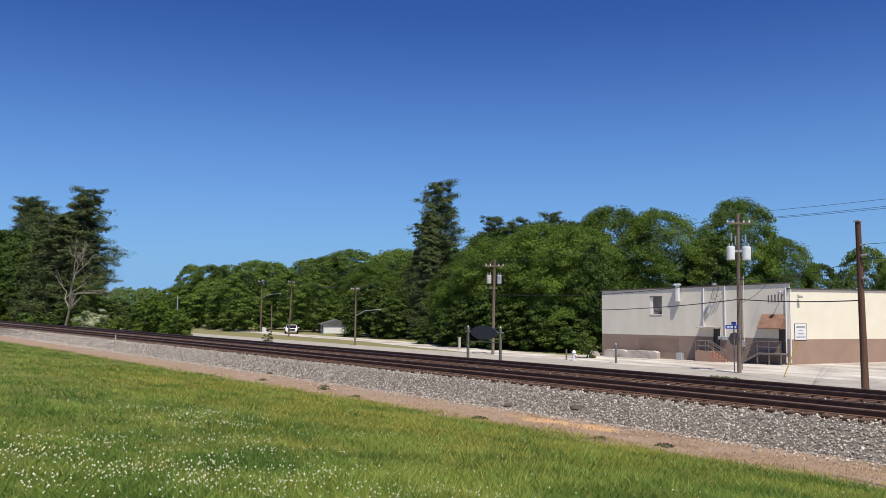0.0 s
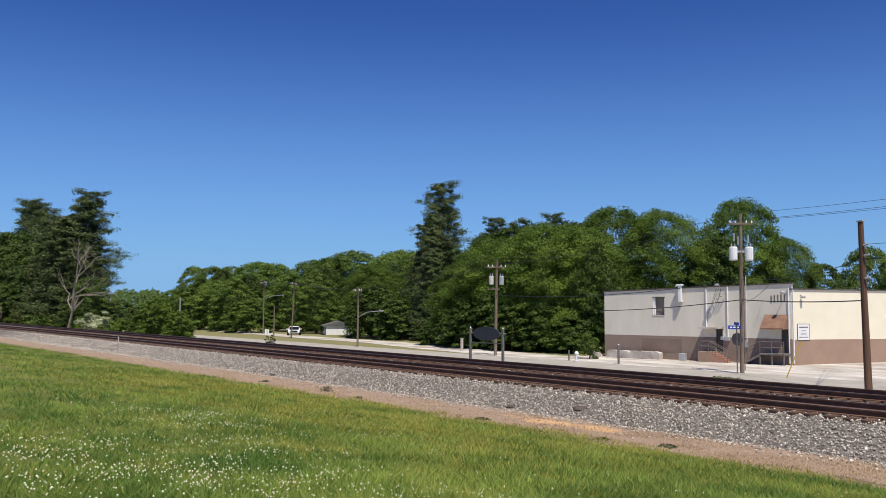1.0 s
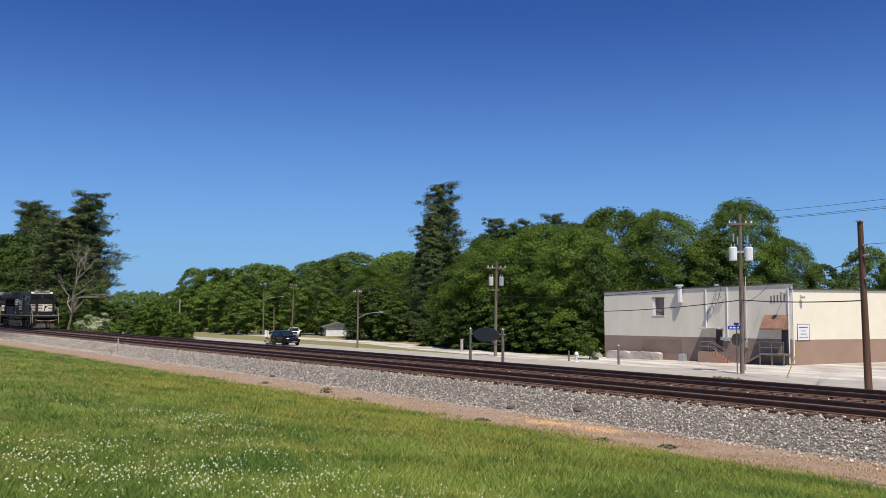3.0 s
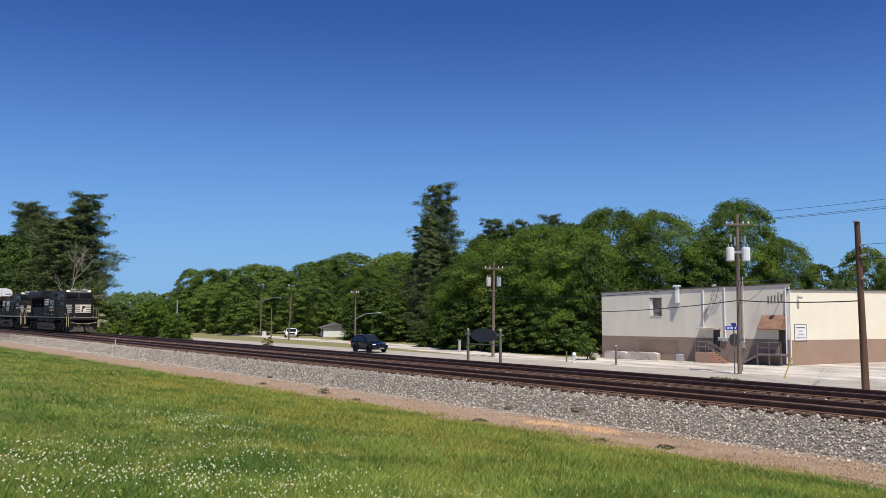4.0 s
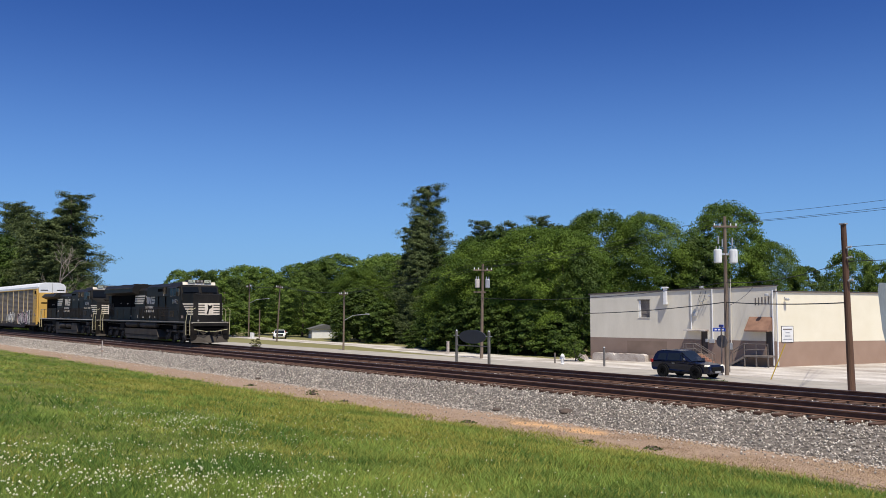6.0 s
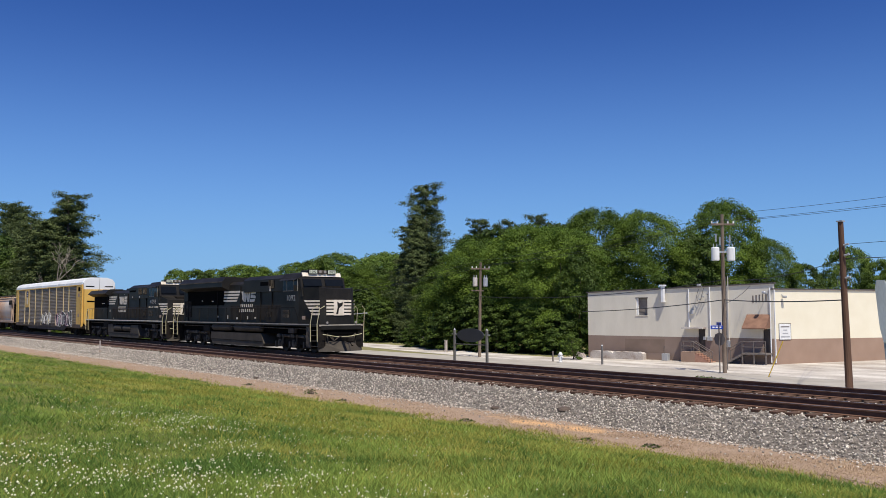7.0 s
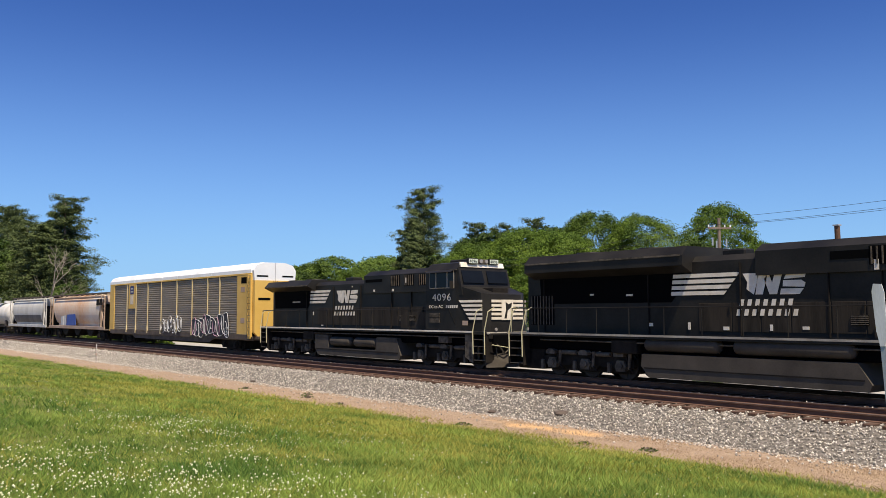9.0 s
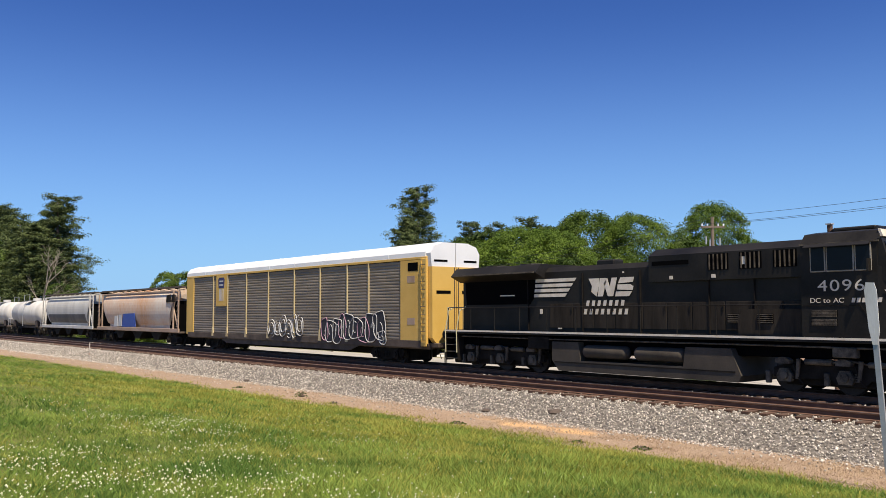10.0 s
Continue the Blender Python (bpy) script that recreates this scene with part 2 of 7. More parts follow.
# ---- materials of the place ----
M_GROUND = ground_mat()
M_ROAD = mat("worn_asphalt_road", (0.31, 0.28, 0.235), (0.44, 0.405, 0.345), 0.6, 0.9, 0.2, 25, contrast=0.5)
M_LOT = mat("pale_concrete_lot", (0.33, 0.28, 0.23), (0.68, 0.635, 0.56), 0.45, 0.9, 0.2, 9, contrast=0.36, stretch=(0.5, 1.3, 1))
# bed kept darker than its stones, the gaps' shade put in
M_BALLAST = mat("ballast_bed", (0.05, 0.041, 0.033), (0.24, 0.208, 0.173), 9, 0.9, 1.0, 22, contrast=0.35)
M_STONE = mat("ballast_stone", (0.17, 0.137, 0.107), (0.71, 0.645, 0.55), 14, 0.85, 0.3, 50, spread=0.7, contrast=0.3)
M_RAIL = mat("rusty_rail_steel", (0.09, 0.042, 0.025), (0.17, 0.086, 0.05), 3, 0.85, 0.3, 40, 0.0)
M_RAILTOP = mat("worn_rail_head", (0.16, 0.12, 0.1), (0.3, 0.25, 0.22), 3, 0.35, 0.05, 40, 0.7)
M_TIE = mat("weathered_tie", (0.06, 0.032, 0.02), (0.155, 0.082, 0.05), 3, 0.9, 0.5, 25, spread=0.35, stretch=(1, 0.2, 1))
# one cream paint; the side-wall copy is brighter, sunlight put in
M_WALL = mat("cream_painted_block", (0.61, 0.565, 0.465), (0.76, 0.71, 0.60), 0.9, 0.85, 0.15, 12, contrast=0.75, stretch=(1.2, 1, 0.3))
M_SUNWALL = mat("bright_cream_painted_block", (0.78, 0.71, 0.53), (0.86, 0.80, 0.63), 0.8, 0.85, 0.15, 12, contrast=0.7)
# one tan paint; the front copy is darker, shade put in
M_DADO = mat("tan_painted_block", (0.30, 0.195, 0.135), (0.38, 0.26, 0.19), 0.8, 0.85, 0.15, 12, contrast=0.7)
M_SHADEDADO = mat("grey_brown_painted_block", (0.235, 0.168, 0.13), (0.30, 0.222, 0.178), 0.8, 0.85, 0.15, 12, contrast=0.7)
M_COPING = mat("dark_metal_coping", (0.06, 0.05, 0.05), (0.12, 0.1, 0.09), 2, 0.6)
M_ROOF = mat("roof_felt", (0.08, 0.08, 0.08), (0.14, 0.14, 0.13), 1, 0.9)
M_WOODPOLE = mat("weathered_pole_wood", (0.12, 0.085, 0.06), (0.26, 0.20, 0.15), 2, 0.9, 0.5, 30, stretch=(1, 1, 0.1))
M_REDPOLE = mat("brown_creosote_pole", (0.075, 0.035, 0.02), (0.16, 0.085, 0.05), 2, 0.85, 0.5, 30, stretch=(1, 1, 0.1))
M_GREYSTEEL = mat("galvanised_steel", (0.35, 0.36, 0.37), (0.5, 0.51, 0.52), 3, 0.5, 0.05, 40, 0.3)
M_WHITE = mat("white_paint", (0.72, 0.72, 0.70), (0.84, 0.84, 0.82), 2, 0.5)
M_WHITEWASH = mat("worn_whitewash", (0.52, 0.50, 0.46), (0.80, 0.79, 0.76), 2.5, 0.7, 0.02, 30, stretch=(2, 1, 0.3))
M_BLACKWIRE = plain("black_cable", (0.02, 0.02, 0.022), 0.6)
M_DARKSIGN = plain("dark_slate_sign", (0.035, 0.038, 0.048), 0.6)
M_BARK = mat("grey_brown_bark", (0.07, 0.05, 0.035), (0.17, 0.13, 0.1), 3, 0.95, 0.8, 14, stretch=(1, 1, 0.25))
M_BAREBARK = mat("pale_bare_bark", (0.19, 0.16, 0.12), (0.36, 0.31, 0.25), 3, 0.9, 0.5, 14)
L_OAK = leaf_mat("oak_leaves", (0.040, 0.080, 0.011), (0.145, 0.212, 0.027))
# darker leaf green: the shade at the wood's foot put in
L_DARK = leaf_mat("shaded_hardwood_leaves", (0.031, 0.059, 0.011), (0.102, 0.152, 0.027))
L_PINE = leaf_mat("pine_needles", (0.050, 0.072, 0.026), (0.138, 0.172, 0.060), 0.25)
L_FAR = leaf_mat("far_wood_leaves", (0.050, 0.092, 0.015), (0.172, 0.245, 0.042))
L_STRAWLEAF = leaf_mat("brown_green_leaves", (0.07, 0.075, 0.022), (0.17, 0.16, 0.06))
L_BLOOM = leaf_mat("pale_blossom_leaves", (0.17, 0.22, 0.07), (0.62, 0.64, 0.42))

TRACK_NEAR, TRACK_FAR = 22.2, 26.22


# ---- ground ----
def lawn_height(x, y):
    """Height of the ground sheet: a lawn falling to the railway, a shelf under the ballast, the lower road beyond."""
    ys = [-400, -10, 0, 6, 12, 15.4, 17.5, 19.3, 21, 28.5, 30.3, 33, 38, 60, 5000]
    zs = [3.0, 1.3, 0.92, 0.40, -0.30, -0.70, -0.80, -0.84, -0.9, -1.0, -1.18, -1.42, -1.52, -1.52, -1.52]
    z = np.interp(y, ys, zs)
    bumps = 0.05 * np.sin(x * 0.7 + y * 0.4) * np.cos(y * 0.9 - x * 0.23) + 0.025 * np.sin(x * 2.1) * np.sin(y * 2.7)
    return z + bumps * np.clip((17 - y) / 4, 0, 1)


def build_ground():
    xs = np.concatenate([np.linspace(-3500, -200, 18), np.arange(-190, -60, 4.0), np.arange(-60, 12, 0.5), np.arange(12, 60, 6.0), np.linspace(70, 3000, 14)])
    ys = np.concatenate([np.linspace(-2500, -30, 10), np.arange(-24, 2, 3.0), np.arange(2, 21, 0.4), np.arange(21, 40, 1.0), np.linspace(44, 120, 10), np.linspace(160, 3500, 14)])
    gx, gy = np.meshgrid(xs, ys, indexing="ij")
    v = np.stack([gx, gy, lawn_height(gx, gy)], -1).reshape(-1, 3)
    w = len(ys)
    i, j = np.meshgrid(np.arange(len(xs) - 1), np.arange(w - 1), indexing="ij")
    k = (i * w + j).ravel()
    ob = soup("ground", v, np.stack([k, k + w, k + w + 1, k + 1], 1), M_GROUND, smooth=True)
    tagged(ob, "mown green lawn falling to a bare clay strip", "ground", kind="structure")


def build_road():
    """The road beside the railway, its lay-by and the pale lot before the warehouse."""
    bm = prism([(-420, 39.6), (160, 39.6), (160, 47.6), (-420, 47.6)], -1.62, -1.50, axis="z")
    tagged(part("road", bm, M_ROAD), "sun-bleached two-lane asphalt road", "road", kind="structure")
    bm = prism([(-140, 57.5), (-108, 54.6), (-86, 53.2), (-70, 49.6), (-56, 47.604), (-52, 47.604), (-52, 52.2), (-70, 54.5), (-84, 57.4), (-108, 58.6), (-140, 61.5)], -1.62, -1.498, axis="z")
    tagged(part("road_branch", bm, M_LOT), "pale concrete side road", "road", kind="structure")
    bm = prism([(-51.99, 47.604), (60, 47.604), (60, 90), (-51.99, 90)], -1.62, -1.496, axis="z")
    tagged(part("pavement", bm, M_LOT), "pale cracked concrete parking lot", "parking lot", kind="structure")


# ---- railway ----
def build_track():
    bed = [(18.9, -1.0), (18.95, -0.84), (19.3, -0.74), (20.45, -0.34), (20.95, -0.25), (21.35, -0.24), (23.5, -0.24), (24.2, -0.34), (24.7, -0.24), (27.95, -0.25), (29.6, -0.95), (30.4, -1.3)]
    bm = prism(bed, -420, 160)
    tagged(part("ballast", bm, M_BALLAST), "bed of broken grey ballast stone under two tracks", "ballast", kind="structure")
    for name, y in (("track_near", TRACK_NEAR), ("track_far", TRACK_FAR)):
        tr = thing(name, pose(0, y, 0), "rusty steel rails on weathered wooden ties", "railway track", "railway tracks", "structure")
        tr["kind"] = "structure"
        prof = [(-0.07, -0.18), (0.07, -0.18), (0.07, -0.165), (0.012, -0.145), (0.01, -0.045), (0.036, -0.035), (0.036, -0.004), (-0.036, -0.004), (-0.036, -0.035), (-0.01, -0.045), (-0.012, -0.145), (-0.07, -0.165)]
        for side in (-0.755, 0.755):
            rail = part("rail", prism([(a + side, b) for a, b in prof], -420, 160), M_RAIL, tr)
            part("running_surface", prism([(side - 0.032, -0.004), (side + 0.032, -0.004), (side + 0.028, 0.0), (side - 0.028, 0.0)], -420, 160), M_RAILTOP, rail, "worn shiny rail head")


def build_ties():
    for name, y in (("track_near", TRACK_NEAR), ("track_far", TRACK_FAR)):
        tr = bpy.data.objects[name]
        first = part("tie", box(-0.115, 0.115, -1.32, 1.32, -0.36, -0.181, 0.012), M_TIE, tr)
        first.location.x = -120
        for i in range(1, 268):
            share(first, tr, pose(-120 + i * 0.51 + random.uniform(-0.03, 0.03), random.uniform(-0.05, 0.05), 0, 0, 0, random.uniform(-1.2, 1.2)))


def build_stones():
    """Loose stones over the near shoulder and between the rails."""
    k = 95000
    x = -112 + 117 * rng.random(k) ** 0.55
    y = rng.uniform(17.0, 24.9, k)
    keep = rng.random(k) < np.where(y < 18.6, 0.03 + 0.25 * np.clip(y - 17.6, 0, 1) ** 3, np.where(y < 21.2, 1.0, 0.55))
    x, y = x[keep], y[keep]
    z = np.interp(y, [17.0, 17.5, 18.7, 18.95, 19.3, 20.45, 20.95, 21.35, 23.5, 24.2, 24.7, 25], [-0.77, -0.80, -0.83, -0.84, -0.74, -0.34, -0.25, -0.24, -0.24, -0.34, -0.24, -0.24])
    k = len(x)
    oct_v = np.array([(1, 0, 0), (-1, 0, 0), (0, 1, 0), (0, -1, 0), (0, 0, 1), (0, 0, -1)], float)
    oct_f = np.array([(0, 2, 4), (2, 1, 4), (1, 3, 4), (3, 0, 4), (2, 0, 5), (1, 2, 5), (3, 1, 5), (0, 3, 5)])
    s = rng.uniform(0.017, 0.045, (k, 1, 1)) * (1 + np.clip(-x - 40, 0, 70) / 90)[:, None, None] * rng.uniform(0.6, 1.3, (k, 1, 3))
    q = rng.normal(0, 1, (k, 4))
    q /= np.linalg.norm(q, axis=1, keepdims=True)
    w, a, b, c = q.T
    rot = np.stack([1 - 2 * (b * b + c * c), 2 * (a * b - w * c), 2 * (a * c + w * b), 2 * (a * b + w * c), 1 - 2 * (a * a + c * c), 2 * (b * c - w * a), 2 * (a * c - w * b), 2 * (b * c + w * a), 1 - 2 * (a * a + b * b)], 1).reshape(-1, 3, 3)
    v = (oct_v[None] * s) * rng.uniform(0.7, 1.2, (k, 6, 1))
    v = np.einsum("kij,knj->kni", rot, v) + np.stack([x, y, z + rng.uniform(-0.012, 0.035, k)], 1)[:, None]
    f = oct_f[None] + (np.arange(k) * 6)[:, None, None]
    ob = soup("ballast_stones", v.reshape(-1, 3), f.reshape(-1, 3), M_STONE)
    tagged(ob, "loose broken grey and white granite ballast", "ballast", kind="stuff")


# ---- trees ----
def limbs(height, r, spread, count, lean=0.0, low=0.3):
    bm = bmesh.new()
    pts = [Vector((lean * t * t * height * 0.2 + 0.12 * math.sin(5 * t), 0.1 * math.sin(7 * t + 1), t * height)) for t in np.linspace(0, 1, 7)]
    for i, (a, b) in enumerate(zip(pts, pts[1:])):
        tube(a, b, r * (1 - i / 6.5) + 0.02, r * (1 - (i + 1) / 6.5) + 0.02, 8, bm)
    for i in range(count):
        t = low + (0.95 - low) * i / count
        base = pts[0].lerp(pts[-1], t)
        a = i * 2.4 + random.uniform(-0.3, 0.3)
        ln = spread * random.uniform(0.5, 0.95) * (1.05 - 0.5 * t)
        mid = base + Vector((math.cos(a), math.sin(a), 0.35)) * ln * 0.5
        tip = base + Vector((math.cos(a + 0.2), math.sin(a + 0.2), 0.55)) * ln
        tube(base, mid, r * 0.35 * (1.1 - t), r * 0.22 * (1.1 - t), 5, bm)
        tube(mid, tip, r * 0.22 * (1.1 - t), 0.02, 5, bm)
    return bm


def crown_broad(height, radius, low, boughs, leaves, size):
    """Leaves in flat layered pads set round a lobed dome, over a thinner filling of inner leaves."""
    pts, outs = [], []
    k = int(leaves * 0.84 / boughs)
    p1, p2, p3 = (random.uniform(0, 6.28) for _ in range(3))
    for i in range(boughs):
        t = (i + 0.5) / boughs
        a = i * 2.39996 + random.uniform(-0.4, 0.4)
        lobe = 1 + 0.10 * math.sin(2 * a + 3 * t + p1) + 0.09 * math.sin(3 * a - 4 * t + p2) + 0.05 * math.sin(5 * a + 9 * t + p3)
        big = radius * random.uniform(0.13, 0.25)
        ring = (radius * 0.98 - big * 0.5) * math.sqrt(max(0.02, 1 - ((t - 0.33) / 0.69) ** 2)) * lobe * random.uniform(0.80, 1.0)
        c = np.array([ring * math.cos(a), ring * math.sin(a), low + (height - low) * (0.05 + 0.985 * t) - big * 0.25])
        o = np.array([math.cos(a), math.sin(a), 0.2])
        d = rng.normal(0, 1, (k, 3))
        d /= np.linalg.norm(d, axis=1, keepdims=True)
        q = d * big * rng.random((k, 1)) ** 0.6 * np.array([1.2, 1.2, 0.5])
        q[:, 2] -= 0.25 * (q[:, 0] * o[0] + q[:, 1] * o[1])
        pts.append(c + q)
        outs.append(d * 0.45 + o * 0.3 + np.array([0, 0, 0.6]))
    k = int(leaves * 0.16)
    d = rng.normal(0, 1, (k, 3))
    d *= rng.random((k, 1)) ** 0.33 / np.linalg.norm(d, axis=1, keepdims=True)
    pts.append(d * np.array([radius * 0.72, radius * 0.72, (height - low) * 0.40]) + np.array([0, 0, low + (height - low) * 0.46]))
    outs.append(d + np.array([0, 0, 0.4]))
    return spray(np.concatenate(pts), np.concatenate(outs), size, 0.48)


def crown_pine(height, radius, low, boughs, leaves, size, cone=1.0, droop=-0.1, plate=0.7):
    """Rounded needle tufts along boughs set round the stem, denser towards their tips."""
    pts, outs = [], []
    tufts_per = 5
    per = leaves // boughs // tufts_per
    for i in range(boughs):
        t = (i + random.random()) / boughs
        z = low + (height - low) * t
        ln = radius * ((1 - t) ** cone * 0.9 + 0.12) * random.uniform(0.5, 1.15)
        a = i * 2.39996 + random.uniform(-0.6, 0.6)
        d = np.array([math.cos(a), math.sin(a), droop + 0.30 * t])
        for j in range(tufts_per):
            u = 0.25 + 0.75 * (j + random.random()) / tufts_per
            c = np.array([0, 0, z]) + d * u * ln + rng.normal(0, 0.10 * ln + 0.08, 3) * np.array([1, 1, 0.5])
            r = (0.13 * ln + 0.28) * random.uniform(0.6, 1.35)
            o = rng.normal(0, 1, (per, 3))
            o /= np.linalg.norm(o, axis=1, keepdims=True)
            pts.append(c + o * r * rng.random((per, 1)) ** 0.7 * np.array([1.2, 1.2, plate]))
            outs.append(o * 0.6 + np.array([d[0] * 0.3, d[1] * 0.3, 0.55]))
    return spray(np.concatenate(pts), np.concatenate(outs), size, 0.6, 0.4)


def tree(name, label, stem, crown, leaf, bark=None):
    ob = thing(name, Matrix(), label, "tree", "trees beyond the railway")
    part("trunk", stem, bark or M_BARK, ob, smooth=True)
    c = soup("crown", *crown, leaf, ob)
    return ob


def put(ob, x, y, scale=(1, 1, 1), turn=0, z=-1.55):
    return copy_thing(ob, Matrix.LocRotScale((x, y, z), Euler((0, 0, turn)), Vector(scale)))


